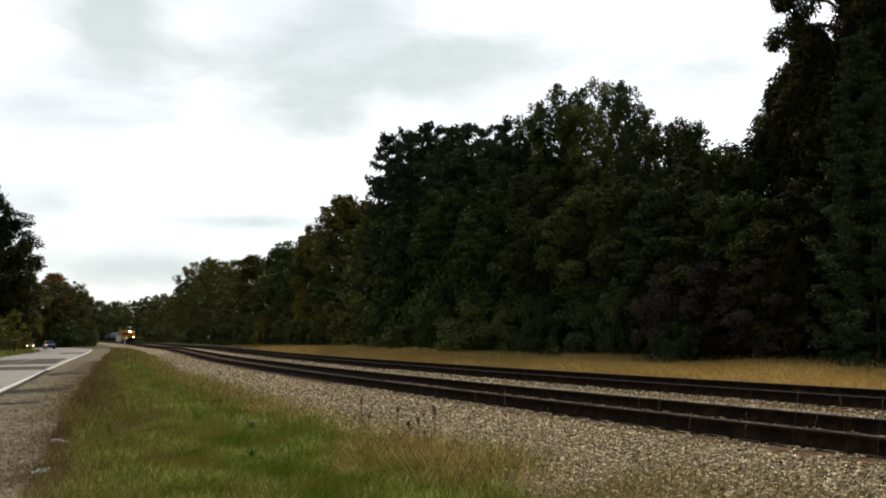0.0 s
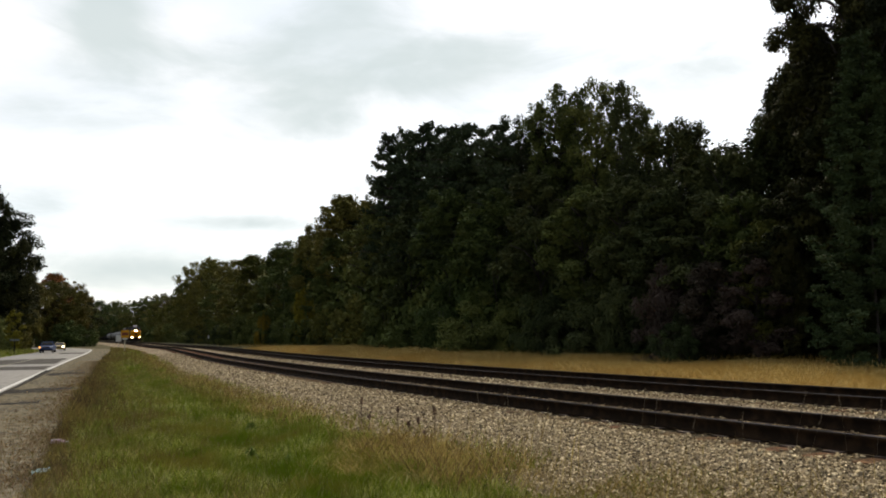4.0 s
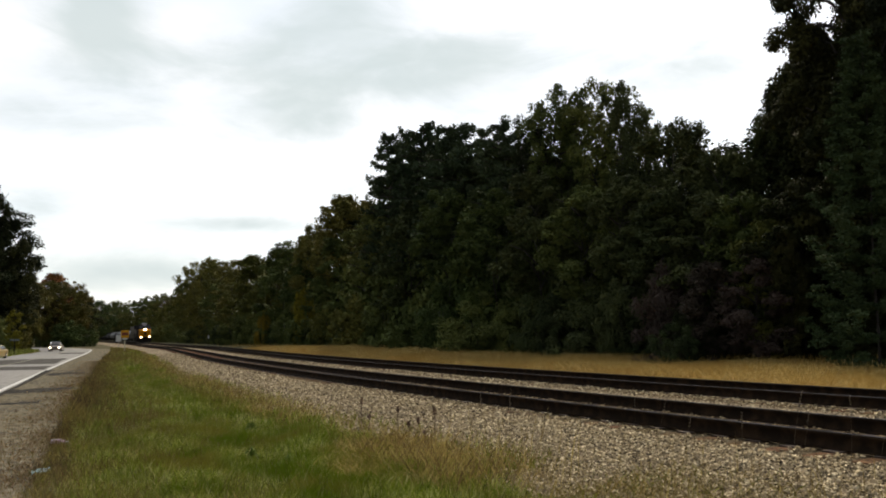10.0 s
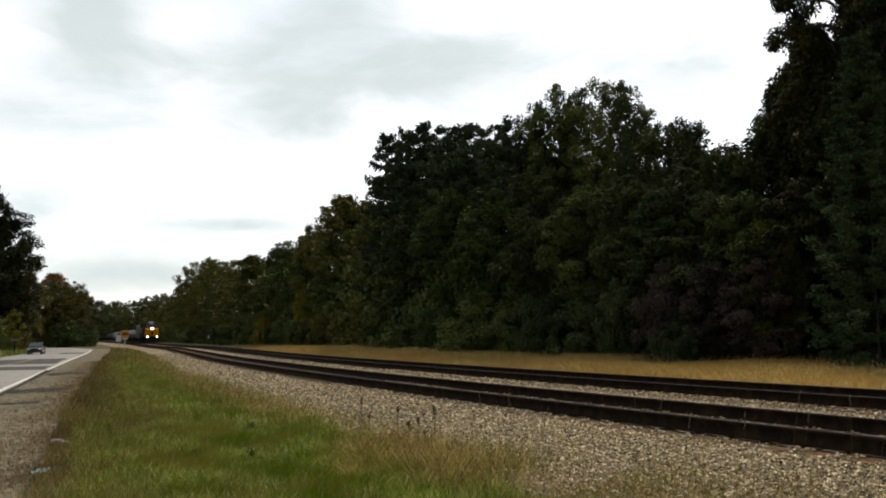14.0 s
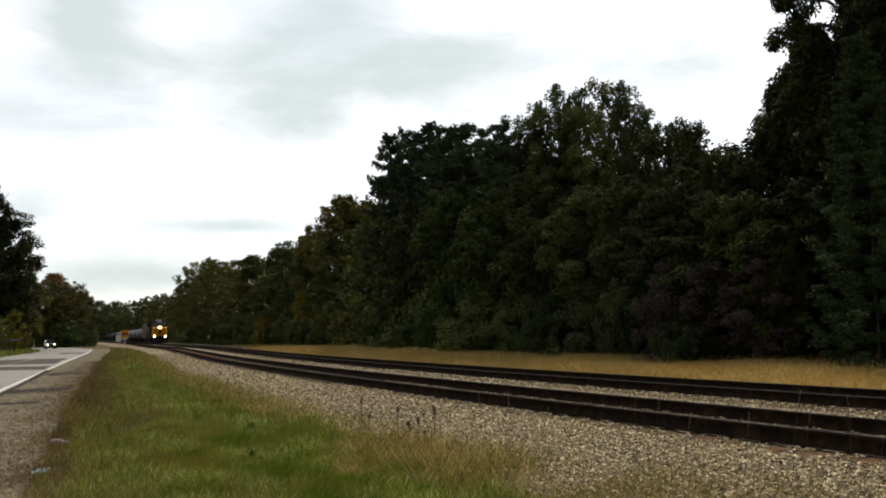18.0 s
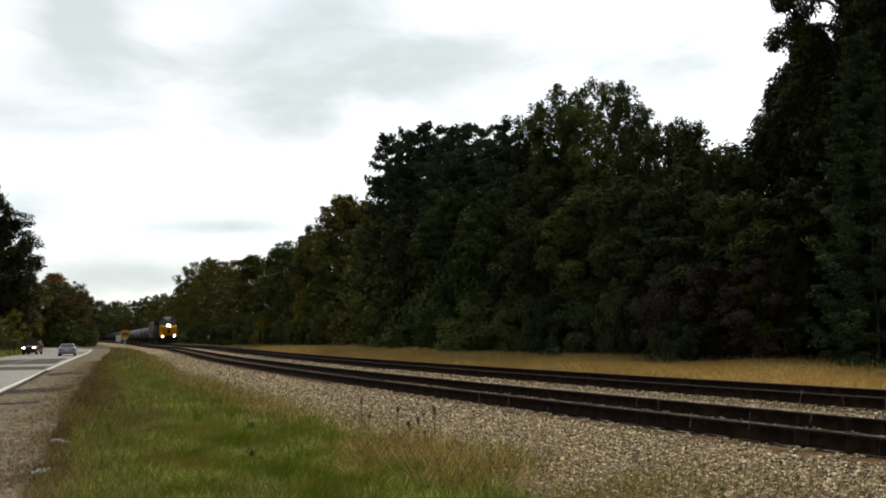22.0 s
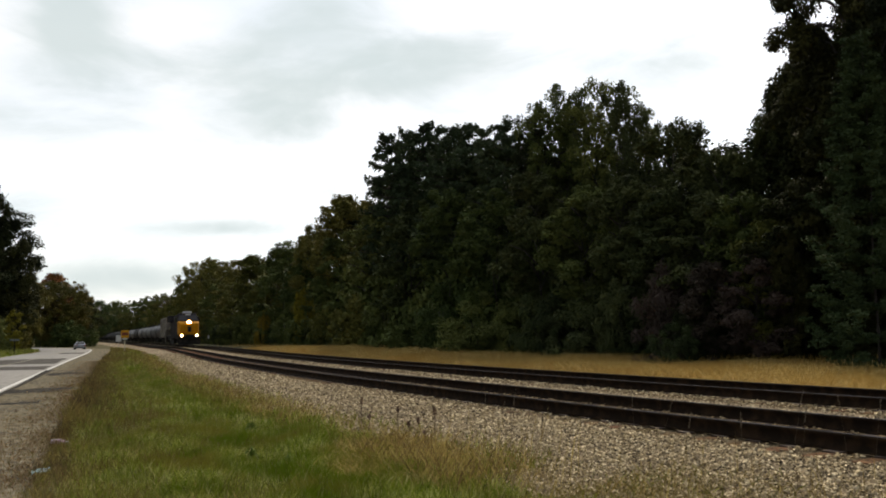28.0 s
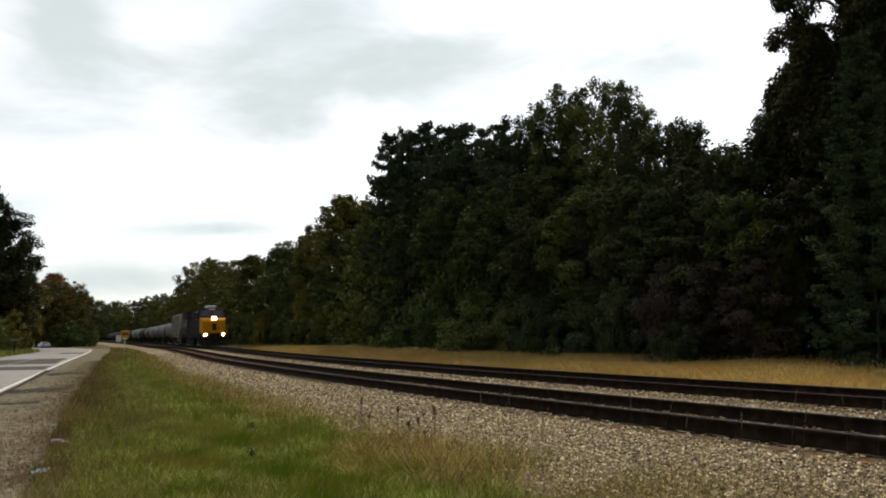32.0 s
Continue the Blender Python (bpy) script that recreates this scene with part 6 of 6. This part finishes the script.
def vehicle(label, category, paint, spec, lit=True):
    """A road vehicle, facing +x. spec: length, width, wheel places, belt line, roof line."""
    t = thing(category.replace(" ", "_"), label, category)
    P = PAINT[paint]
    L, W = spec["len"] / 2, spec["wid"] / 2
    part("body", loft([(x, W * w, z0, z1, r) for x, w, z0, z1, r in spec["body"]]), P, t, smooth=True)
    x0, x1, x2, x3 = spec["cabin"]  # rear foot, rear roof, front roof, front foot
    zb, zt = spec["belt"], spec["roof"]
    wb, wt = W * 0.95, W * spec.get("tumble", 0.74)
    b = bmesh.new()
    lo = [b.verts.new(p) for p in ((x0, -wb, zb), (x3, -wb, zb), (x3, wb, zb), (x0, wb, zb))]
    hi = [b.verts.new(p) for p in ((x1, -wt, zt), (x2, -wt, zt), (x2, wt, zt), (x1, wt, zt))]
    b.faces.new(lo[::-1])
    b.faces.new(hi)
    for k in range(4):
        b.faces.new((lo[k], lo[(k + 1) % 4], hi[(k + 1) % 4], hi[k]))
    bmesh.ops.bevel(b, geom=b.edges[:], offset=0.06, segments=2, affect="EDGES")
    part("cabin", b, P, t, smooth=False)

    def lerp(a, c, u):
        return a + (c - a) * u

    def pane(u0, u1, side):
        q = []
        for u, v in ((u0, 0.14), (u1, 0.14), (u1, 0.86), (u0, 0.86)):
            xa = lerp(lerp(x0, x1, v), lerp(x3, x2, v), u)
            q.append((xa, side * (lerp(wb, wt, v) + 0.004), lerp(zb, zt, v)))
        return slab(q)

    def end_pane(xf, xr, out):
        q = []
        for y, v in ((-0.86, 0.10), (0.86, 0.10), (0.84, 0.90), (-0.84, 0.90)):
            q.append((lerp(xf, xr, v) + out * 0.004, y * lerp(wb, wt, v), lerp(zb, zt, v)))
        return slab(q)

    part("windscreen", end_pane(x3, x2, 1), M_GLASS, t)
    part("rear_window", end_pane(x0, x1, -1), M_GLASS, t)
    for s in (-1, 1):
        cuts = spec["panes"]
        for a, c in zip(cuts[:-1], cuts[1:]):
            part("side_window", pane(a + 0.02, c - 0.02, s), M_GLASS, t)
    for x in spec["axles"]:
        for y in (-W + 0.10, W - 0.10):
            wheel_at(t, x, y, spec.get("wheel", 0.33))
    lamp = M_CARLAMP if lit else M_CARLAMP_DIM
    zl = spec["lamp_z"]
    for y in (-W * 0.72, W * 0.72):
        part("headlight", box(L - 0.10, L + 0.012, y - 0.13, y + 0.13, zl - 0.075, zl + 0.075, 0.03), lamp, t, "lit headlight" if lit else "clear headlight")
        part("tail_light", box(-L - 0.012, -L + 0.08, y * 1.05 - 0.14, y * 1.05 + 0.14, spec["tail_z"] - 0.08, spec["tail_z"] + 0.08, 0.02), M_TAIL, t, "red tail light")
        part("mirror", box(x3 - 0.35, x3 - 0.2, y / 0.72 * 1.02 - 0.09, y / 0.72 * 1.02 + 0.09, zb + 0.03, zb + 0.17, 0.03), P, t)
    part("grille", box(L - 0.04, L + 0.015, -W * 0.45, W * 0.45, zl - 0.10, zl + 0.06, 0.02), M_BLACK, t)
    part("front_bumper", box(L - 0.15, L + 0.05, -W * 0.92, W * 0.92, 0.28, 0.44, 0.05), spec.get("bumper", P), t)
    part("rear_bumper", box(-L - 0.05, -L + 0.15, -W * 0.92, W * 0.92, 0.34, 0.54, 0.05), spec.get("bumper", P), t)
    part("number_plate", box(-L - 0.065, -L - 0.05, -0.15, 0.15, 0.50, 0.63), M_WHITE, t)
    return t


SEDAN = dict(len=4.75, wid=1.80, cabin=(-1.75, -0.95, 0.35, 1.15), belt=0.93, roof=1.42, axles=(-1.36, 1.42), panes=(0.06, 0.5, 0.94), lamp_z=0.66, tail_z=0.76,
             body=[(-2.37, 0.84, 0.42, 0.86, 0.12), (-2.25, 0.95, 0.30, 0.94, 0.12), (-1.3, 1.0, 0.22, 0.97, 0.10), (0.0, 1.0, 0.20, 0.95, 0.08), (1.1, 1.0, 0.22, 0.93, 0.10), (1.9, 0.97, 0.26, 0.82, 0.14), (2.25, 0.90, 0.30, 0.74, 0.14), (2.37, 0.80, 0.36, 0.66, 0.12)])
VAN = dict(len=4.9, wid=1.74, cabin=(-2.35, -2.1, 0.55, 1.55), belt=0.95, roof=1.58, axles=(-1.45, 1.50), panes=(0.03, 0.32, 0.62, 0.9), lamp_z=0.70, tail_z=0.9, tumble=0.80,
           body=[(-2.45, 0.90, 0.40, 0.9, 0.12), (-2.3, 0.98, 0.30, 0.98, 0.10), (0.0, 1.0, 0.24, 0.98, 0.08), (1.3, 1.0, 0.26, 0.96, 0.10), (1.95, 0.97, 0.28, 0.86, 0.14), (2.35, 0.88, 0.32, 0.76, 0.14), (2.45, 0.78, 0.38, 0.68, 0.12)])
SUV = dict(len=5.0, wid=1.66, cabin=(-2.4, -2.25, 0.35, 0.75), belt=1.16, roof=1.90, axles=(-1.45, 1.55), panes=(0.03, 0.34, 0.66, 0.95), lamp_z=0.92, tail_z=1.15, wheel=0.38, tumble=0.84, bumper=M_BLACK,
           body=[(-2.5, 0.93, 0.48, 1.15, 0.10), (-2.4, 0.99, 0.40, 1.24, 0.08), (0.0, 1.0, 0.36, 1.24, 0.06), (1.0, 1.0, 0.36, 1.22, 0.08), (2.2, 0.98, 0.40, 1.12, 0.12), (2.45, 0.94, 0.44, 1.04, 0.12), (2.5, 0.88, 0.5, 0.96, 0.12)])
PICKUP = dict(len=5.5, wid=1.95, cabin=(-0.75, -0.6, 0.65, 1.2), belt=1.15, roof=1.80, axles=(-1.75, 1.65), panes=(0.05, 0.5, 0.94), lamp_z=0.88, tail_z=1.0, wheel=0.38, tumble=0.82, bumper=M_BLACK,
              body=[(-2.75, 0.95, 0.50, 1.10, 0.06), (-2.6, 0.98, 0.44, 1.14, 0.06), (-0.8, 0.99, 0.38, 1.15, 0.06), (1.2, 1.0, 0.36, 1.15, 0.08), (2.3, 0.98, 0.40, 1.06, 0.12), (2.7, 0.94, 0.46, 0.98, 0.12), (2.75, 0.88, 0.5, 0.92, 0.10)])


def compact(spec, k, wide):
    """The same body in a smaller size."""
    out = dict(spec)
    for name in ("len", "belt", "roof", "lamp_z", "tail_z"):
        out[name] = spec[name] * k
    out["wid"] = spec["wid"] * wide
    out["wheel"] = spec.get("wheel", 0.33) * k
    out["cabin"] = tuple(v * k for v in spec["cabin"])
    out["axles"] = tuple(v * k for v in spec["axles"])
    out["body"] = [(x * k, w, z0 * k, z1 * k, r * k) for x, w, z0, z1, r in spec["body"]]
    return out


SEDAN, VAN, SUV, PICKUP = compact(SEDAN, 0.86, 0.88), compact(VAN, 0.86, 0.90), compact(SUV, 0.86, 0.92), compact(PICKUP, 0.80, 0.82)
pickup = vehicle("dark blue pickup truck driving towards the camera", "pickup truck", "blue", PICKUP, lit=False)
part("cargo_bed", box(-2.10, -0.66, -0.66, 0.66, 0.93, 0.945), M_BLACK, pickup, "open dark cargo bed")
part("turn_lamp", box(2.12, 2.22, -0.78, -0.64, 0.64, 0.76, 0.02), M_AMBER, pickup, "lit amber lamp")
gold_car = vehicle("gold sedan with lit headlights", "sedan", "gold", SEDAN)
tan_car = vehicle("dull brownish-tan sedan with lit headlights", "sedan", "tan", SEDAN)
minivan = vehicle("dark slate-blue minivan on the road", "minivan", "teal", VAN, lit=False)
suv = vehicle("dark maroon sport utility vehicle with lit headlights", "sport utility vehicle", "maroon", SUV)
silver_car = vehicle("silver sedan driving away on the road", "sedan", "silver", SEDAN, lit=False)


# ---- signs and small things ----
def warning_sign():
    t = thing("warning_sign", "square yellow sign with a dark red panel on a pale post", "road sign", pose(-36.6, 91.0, -0.1, 0, 0, 24))
    part("post", box(-0.06, 0.06, -0.045, 0.045, 0.0, 2.7, 0.01, seg=1), M_POSTY, t)
    part("board", box(-0.42, 0.42, -0.075, -0.05, 1.82, 2.68, 0.03), M_SIGN, t, "yellow sign board")
    part("crossbar", box(-0.28, 0.28, -0.07, -0.045, 1.62, 1.78, 0.008, seg=1), M_WHITE, t, "pale crossbar below the board")
    part("panel", box(-0.33, 0.33, -0.085, -0.076, 2.08, 2.42, 0.01, seg=1), M_SIGNRED, t, "dark red panel")


def white_sign():
    t = thing("trackside_sign", "plain white rectangular board on a post beside the track", "sign", pose(-53.3, 130, -0.1, 0, 0, 24))
    part("post", rod((0, 0.05, 0), (0, 0.05, 2.2), 0.04, n=8), M_GALV, t)
    part("board", box(-0.42, 0.42, -0.015, 0.015, 1.25, 2.25, 0.01, seg=1), M_WHITE, t)


def mile_post():
    t = thing("mile_post", "small white marker plate on a thin post by the wood", "marker post", pose(-38.6, 130, -0.1, 0, 0, 15))
    part("post", rod((0, 0.03, 0), (0, 0.03, 1.9), 0.02, n=8), M_BLACK, t)
    part("plate", box(-0.10, 0.10, -0.01, 0.01, 1.45, 1.95, 0.01, seg=1), M_WHITE, t)


def street_sign():
    t = thing("street_sign", "pale green street name blade on a thin post", "street sign", pose(-49.2, 91, 0.1, 0, 0, 10))
    part("post", rod((0, 0, 0), (0, 0, 1.75), 0.04, n=8), M_BLACK, t)
    bl = part("blade", box(-0.55, 0.55, -0.02, 0.02, 1.5, 1.75, 0.008, seg=1), M_GREENSIGN, t)
    part("lettering", box(-0.4, 0.4, -0.028, -0.021, 1.58, 1.67), M_GALV, bl)


warning_sign()
white_sign()
mile_post()
street_sign()


def litter():
    m_pink = mat("pink_plastic", (0.42, 0.26, 0.30), 0.4, vary=((0.5, 0.45, 0.46),), scale=20)
    m_teal = mat("teal_paper", (0.35, 0.52, 0.50), 0.7, vary=((0.55, 0.6, 0.58),), scale=15)
    b = thing("plastic_bottle", "crushed pinkish plastic bottle lying in the dry grass", "bottle", pose(-6.05, 12.55, 0.03, 0, 8, 35))
    bm = rod((-0.11, 0, 0.035), (-0.02, 0, 0.05), 0.036, 0.040, 12)
    rod((-0.02, 0, 0.05), (0.07, 0.01, 0.04), 0.040, 0.030, 12, bm)
    rod((0.07, 0.01, 0.04), (0.11, 0.015, 0.04), 0.030, 0.014, 12, bm)
    part("bottle_body", bm, m_pink, b, smooth=True)
    part("cap", rod((0.11, 0.015, 0.04), (0.13, 0.018, 0.04), 0.017, n=12), M_WHITE, b)
    bm = bmesh.new()
    bmesh.ops.create_grid(bm, x_segments=9, y_segments=7, size=0.5)
    rng = np.random.RandomState(9)
    for v in bm.verts:
        v.co = Vector((v.co.x * 0.20, v.co.y * 0.13, 0.02 + 0.02 * math.sin(v.co.x * 9) * math.cos(v.co.y * 8) + rng.uniform(-0.008, 0.012)))
    bmesh.ops.solidify(bm, geom=bm.faces[:], thickness=0.003)
    ob = new("paper_scrap", from_bm("paper_scrap", bm, m_teal))
    ob.matrix_basis = pose(-5.05, 10.05, 0.02, 6, -8, 20)
    tagged(ob, "crumpled pale teal wrapper on the gravel shoulder", "litter")


litter()
for x, y, h, sd in ((-1.43, 13.6, 0.62, 1), (-0.74, 12.3, 0.58, 2), (-0.40, 11.4, 0.50, 3), (-0.17, 11.25, 0.66, 4), (-0.55, 11.7, 0.42, 5), (-0.30, 10.9, 0.38, 6), (-1.25, 13.0, 0.4, 7)):
    dock_weed(x, y, h, sd)
stalk_rng = np.random.RandomState(61)
for x, y, h in ((0.45, 10.3, 0.85), (0.75, 9.9, 0.9), (0.62, 10.6, 0.7), (2.15, 9.2, 0.95), (2.30, 9.0, 0.9), (2.9, 8.0, 0.8), (3.35, 7.9, 1.0), (3.75, 7.6, 0.95), (3.6, 8.2, 0.8), (4.05, 7.7, 0.9), (0.2, 10.2, 0.6), (1.1, 9.4, 0.65), (2.55, 8.7, 0.7)):
    SWAY.append((straw_stalk(x, y, h, int(stalk_rng.randint(1000))), float(stalk_rng.uniform(0, 6.28))))


# ---- drifting cloud ----
def cloud_backdrop():
    """A far arc of sky: soft grey cloud patches over the bright overcast."""
    R = 4400.0
    az = np.radians(np.linspace(-75, 75, 61))
    el = np.radians(np.linspace(-1.0, 60, 31))
    v = np.array([(R * math.sin(a) * math.cos(e), R * math.cos(a) * math.cos(e), R * math.sin(e)) for e in el for a in az])
    n = len(az)
    i = (np.arange(len(el) - 1)[:, None] * n + np.arange(n - 1)[None]).ravel()
    m = bpy.data.materials.new("cloud")
    m.use_nodes = True
    nt = m.node_tree
    nt.nodes.clear()

    def node(kind, **kw):
        o = nt.nodes.new(kind)
        for k, val in kw.items():
            o.inputs[k].default_value = val
        return o

    def math_node(op, a, b=None):
        o = nt.nodes.new("ShaderNodeMath")
        o.operation = op
        o.use_clamp = False
        for k, q in enumerate((a, b)):
            if q is None:
                continue
            if isinstance(q, (int, float)):
                o.inputs[k].default_value = q
            else:
                nt.links.new(q, o.inputs[k])
        return o.outputs[0]

    co = node("ShaderNodeTexCoord")
    sep = node("ShaderNodeSeparateXYZ")
    nt.links.new(co.outputs["Object"], sep.inputs[0])
    a = math_node("ARCTAN2", sep.outputs[0], sep.outputs[1])
    e = math_node("DIVIDE", sep.outputs[2], R)
    cb = node("ShaderNodeCombineXYZ")
    nt.links.new(math_node("MULTIPLY", a, 1.0), cb.inputs[0])
    nt.links.new(math_node("MULTIPLY", e, 2.6), cb.inputs[1])
    nz = node("ShaderNodeTexNoise", Scale=4.2, Detail=8.0, Roughness=0.58, Distortion=0.5)
    nt.links.new(cb.outputs[0], nz.inputs["Vector"])
    fine = node("ShaderNodeTexNoise", Scale=12.0, Detail=5.0, Distortion=0.4)
    nt.links.new(cb.outputs[0], fine.inputs["Vector"])
    # broad banks of thicker cloud: azimuth, height, half-extents, weight
    total = math_node("ADD", math_node("MULTIPLY", math_node("SUBTRACT", nz.outputs["Fac"], 0.45), 1.7), math_node("MULTIPLY", math_node("SUBTRACT", fine.outputs["Fac"], 0.5), 0.5))
    banks = ((-0.43, 0.36, 0.065, 0.055, 0.8), (-0.16, 0.315, 0.20, 0.05, 0.75), (0.05, 0.335, 0.12, 0.035, 0.55), (-0.12, 0.39, 0.09, 0.03, 0.4),
             (-0.19, 0.255, 0.07, 0.025, 0.5), (-0.467, 0.245, 0.09, 0.022, 0.5), (-0.265, 0.135, 0.095, 0.013, 0.9), (-0.16, 0.172, 0.05, 0.02, 0.4),
             (-0.385, 0.075, 0.14, 0.022, 0.65), (-0.48, 0.16, 0.05, 0.02, 0.35), (0.28, 0.31, 0.15, 0.04, 0.3))
    for ca, ce, wa, we, k in banks:
        dx = math_node("DIVIDE", math_node("SUBTRACT", a, ca), wa)
        dz = math_node("DIVIDE", math_node("SUBTRACT", e, ce), we)
        r2 = math_node("ADD", math_node("MULTIPLY", dx, dx), math_node("MULTIPLY", dz, dz))
        total = math_node("ADD", total, math_node("MULTIPLY", math_node("EXPONENT", math_node("MULTIPLY", r2, -1.0)), k))
    rm = node("ShaderNodeMapRange")
    rm.interpolation_type = "SMOOTHSTEP"
    rm.inputs[1].default_value, rm.inputs[2].default_value = 0.0, 1.0
    rm.inputs[3].default_value, rm.inputs[4].default_value = 0.0, 0.85
    nt.links.new(total, rm.inputs[0])
    # thins out towards the arc's ends and top
    ea = math_node("SUBTRACT", 1.0, math_node("POWER", math_node("ABSOLUTE", math_node("DIVIDE", a, 1.3)), 4.0))
    ee = math_node("SUBTRACT", 1.0, math_node("POWER", math_node("ABSOLUTE", math_node("DIVIDE", e, 0.86)), 4.0))
    alpha = math_node("MULTIPLY", rm.outputs[0], math_node("MAXIMUM", math_node("MULTIPLY", ea, ee), 0.0))
    em = node("ShaderNodeEmission", Color=(0.60, 0.715, 0.74, 1), Strength=1.0)
    tr = node("ShaderNodeBsdfTransparent")
    mx = node("ShaderNodeMixShader")
    nt.links.new(alpha, mx.inputs[0])
    nt.links.new(tr.outputs[0], mx.inputs[1])
    nt.links.new(em.outputs[0], mx.inputs[2])
    out = node("ShaderNodeOutputMaterial")
    nt.links.new(mx.outputs[0], out.inputs[0])
    ob = new("cloud_backdrop", mesh_of("cloud_backdrop", v, np.stack([i, i + 1, i + n + 1, i + n], 1), m, True))
    return tagged(ob, "soft grey and pale blue overcast cloud drifting slowly", "sky", kind="structure")


clouds = cloud_backdrop()


# ---- everything that moves ----
def motions():
    walk(clouds, [(t, pose(0, 0, 0, 0, 1.0 - t / 16, -1.1 + 2.2 * t / 32)) for t in (0.0, 8.0, 16.0, 24.0, 32.0)])

    # the train, at an even speed; the leading end is at TRAIN_END when the clip ends
    speed = 5.50
    end = TRACKS.near(92.3)
    for ob, back_by in TRAIN:
        rows = []
        for t in np.arange(0, 32.01, 2.0):
            x, y, h = TRACKS.at(end + speed * (32 - t) + back_by, FAR_TRACK)
            rows.append((float(t), pose(float(x), float(y), RAIL_TOP, 0, 0, math.degrees(h) + 180)))
        walk(ob, rows)
    for w, a, r in LOCO_WHEELS:
        rows = []
        for k in range(0, 321):
            t = 0.1 * k
            rows.append((t, pose(a, 0, r, 0, math.degrees(speed * t / r) % 360, 0)))
        walk(w, rows)

    # oncoming vehicles, slowing for the junction: when passing the bend, length along the road there, speed, change, and the span in sight
    for ob, tk, c0, c1, c2, c3, t0, t1 in ((pickup, 1.5, 545.2, 12.04, 2.025, -0.277, 0.0, 5.9), (gold_car, 3.8, 545.8, 10.41, 0.475, 0.0, 0.0, 9.2), (tan_car, 8.6, 548.9, 9.28, -0.30, 0.0, 6.5, 12.9),
                                           (minivan, 10.7, 548.3, 13.5, 0.92, 0.0, 8.5, 14.6), (suv, 19.3, 547.2, 15.16, 0.70, 0.0, 16.4, 22.8)):
        rows = []
        for t in np.arange(0, 32.01, 0.5):
            d = min(max(t, t0), t1) - tk
            s = c0 - c1 * d + c2 * d * d + c3 * d**3 - (t - tk - d) * max(13.5, c1 - 2 * c2 * d - 3 * c3 * d * d)
            _, y, _ = ROAD.at(s, 0.0)
            off = np.interp(y, [40, 55, 64, 71, 78, 86, 94, 108, 125], [-12.8, -10.4, -9.0, -7.7, -7.0, -6.4, -5.6, -4.7, -4.4])
            x, y, h = ROAD.at(s, off)
            h -= (0.04 if ob is minivan else 0.32 if ob is tan_car else 0.16) * np.interp(y, [50, 68, 88, 105], [0.6, 1, 0.8, 0.2])
            rows.append((float(t), pose(float(x), float(y), 0.02, 0, 0, math.degrees(h) + 180)))
        walk(ob, rows)

    # the silver sedan turns out of a side road and drives away
    rows = [(0.0, pose(-66, 72.5, 0.0, 0, 0, 6)), (17.0, pose(-66, 72.5, 0.0, 0, 0, 6)), (18.5, pose(-56.5, 73.5, 0.0, 0, 0, 6)), (19.5, pose(-45.8, 74.5, 0.0, 0, 0, 8))]
    for t, x, y, h in ((20.0, -42.3, 75.0, 12), (20.5, -40.2, 76.6, 50), (21.0, -38.9, 78.4, 84), (21.5, -38.6, 80.0, 104), (22.0, -38.6, 81.5, 113), (22.5, -38.8, 82.6, 116), (23.0, -39.5, 85.0, 117)):
        rows.append((t, pose(x, y, 0.015, 0, 0, h)))
    for t, y in ((23.5, 88.3), (24.0, 92.2), (24.5, 96.6), (25.0, 101.4), (25.5, 106.6), (26.5, 117.0), (27.5, 127.0), (28.0, 131.5), (29.0, 141.0), (30.0, 149.5), (31.0, 157.5), (32.0, 165.0)):
        x, yy, h = ROAD.at(ROAD.near(y), -1.2)
        rows.append((t, pose(float(x), float(yy), 0.015, 0, 0, math.degrees(h))))
    walk(silver_car, rows)

    # wind in the tall trees and stalks
    for key, amp, per, ph in (("tall_a", 0.32, 6.1, 0.3), ("tall_b", 0.30, 5.3, 1.9), ("mid_a", 0.35, 6.7, 0.8), ("mid_b", 0.75, 7.4, 2.6), ("mid_c", 0.95, 8.2, 0.1), ("mid_d", 0.55, 6.9, 4.0)):
        ob = TREES[key]
        base = ob.matrix_basis.copy()
        loc, q, sc = base.decompose()
        rows = []
        for t in np.arange(0, 32.01, 0.8):
            a = amp * (0.7 * math.sin(2 * math.pi * t / per + ph) + 0.3 * math.sin(2 * math.pi * t / (per * 0.43) + 2 * ph))
            rows.append((float(t), Matrix.Translation(loc) @ Matrix.Rotation(radians(a), 4, "Y") @ q.to_matrix().to_4x4()))
        walk(ob, rows)
    for ob, ph in SWAY:
        loc, q, sc = ob.matrix_basis.decompose()
        rows = []
        for t in np.arange(0, 32.01, 0.8):
            a = 5.0 * math.sin(2 * math.pi * t / 3.7 + ph) + 3.0 * math.sin(2 * math.pi * t / 1.9 + 2 * ph) + 4
            rows.append((float(t), Matrix.Translation(loc) @ Matrix.Rotation(radians(a), 4, "Y") @ q.to_matrix().to_4x4()))
        walk(ob, rows)


motions()
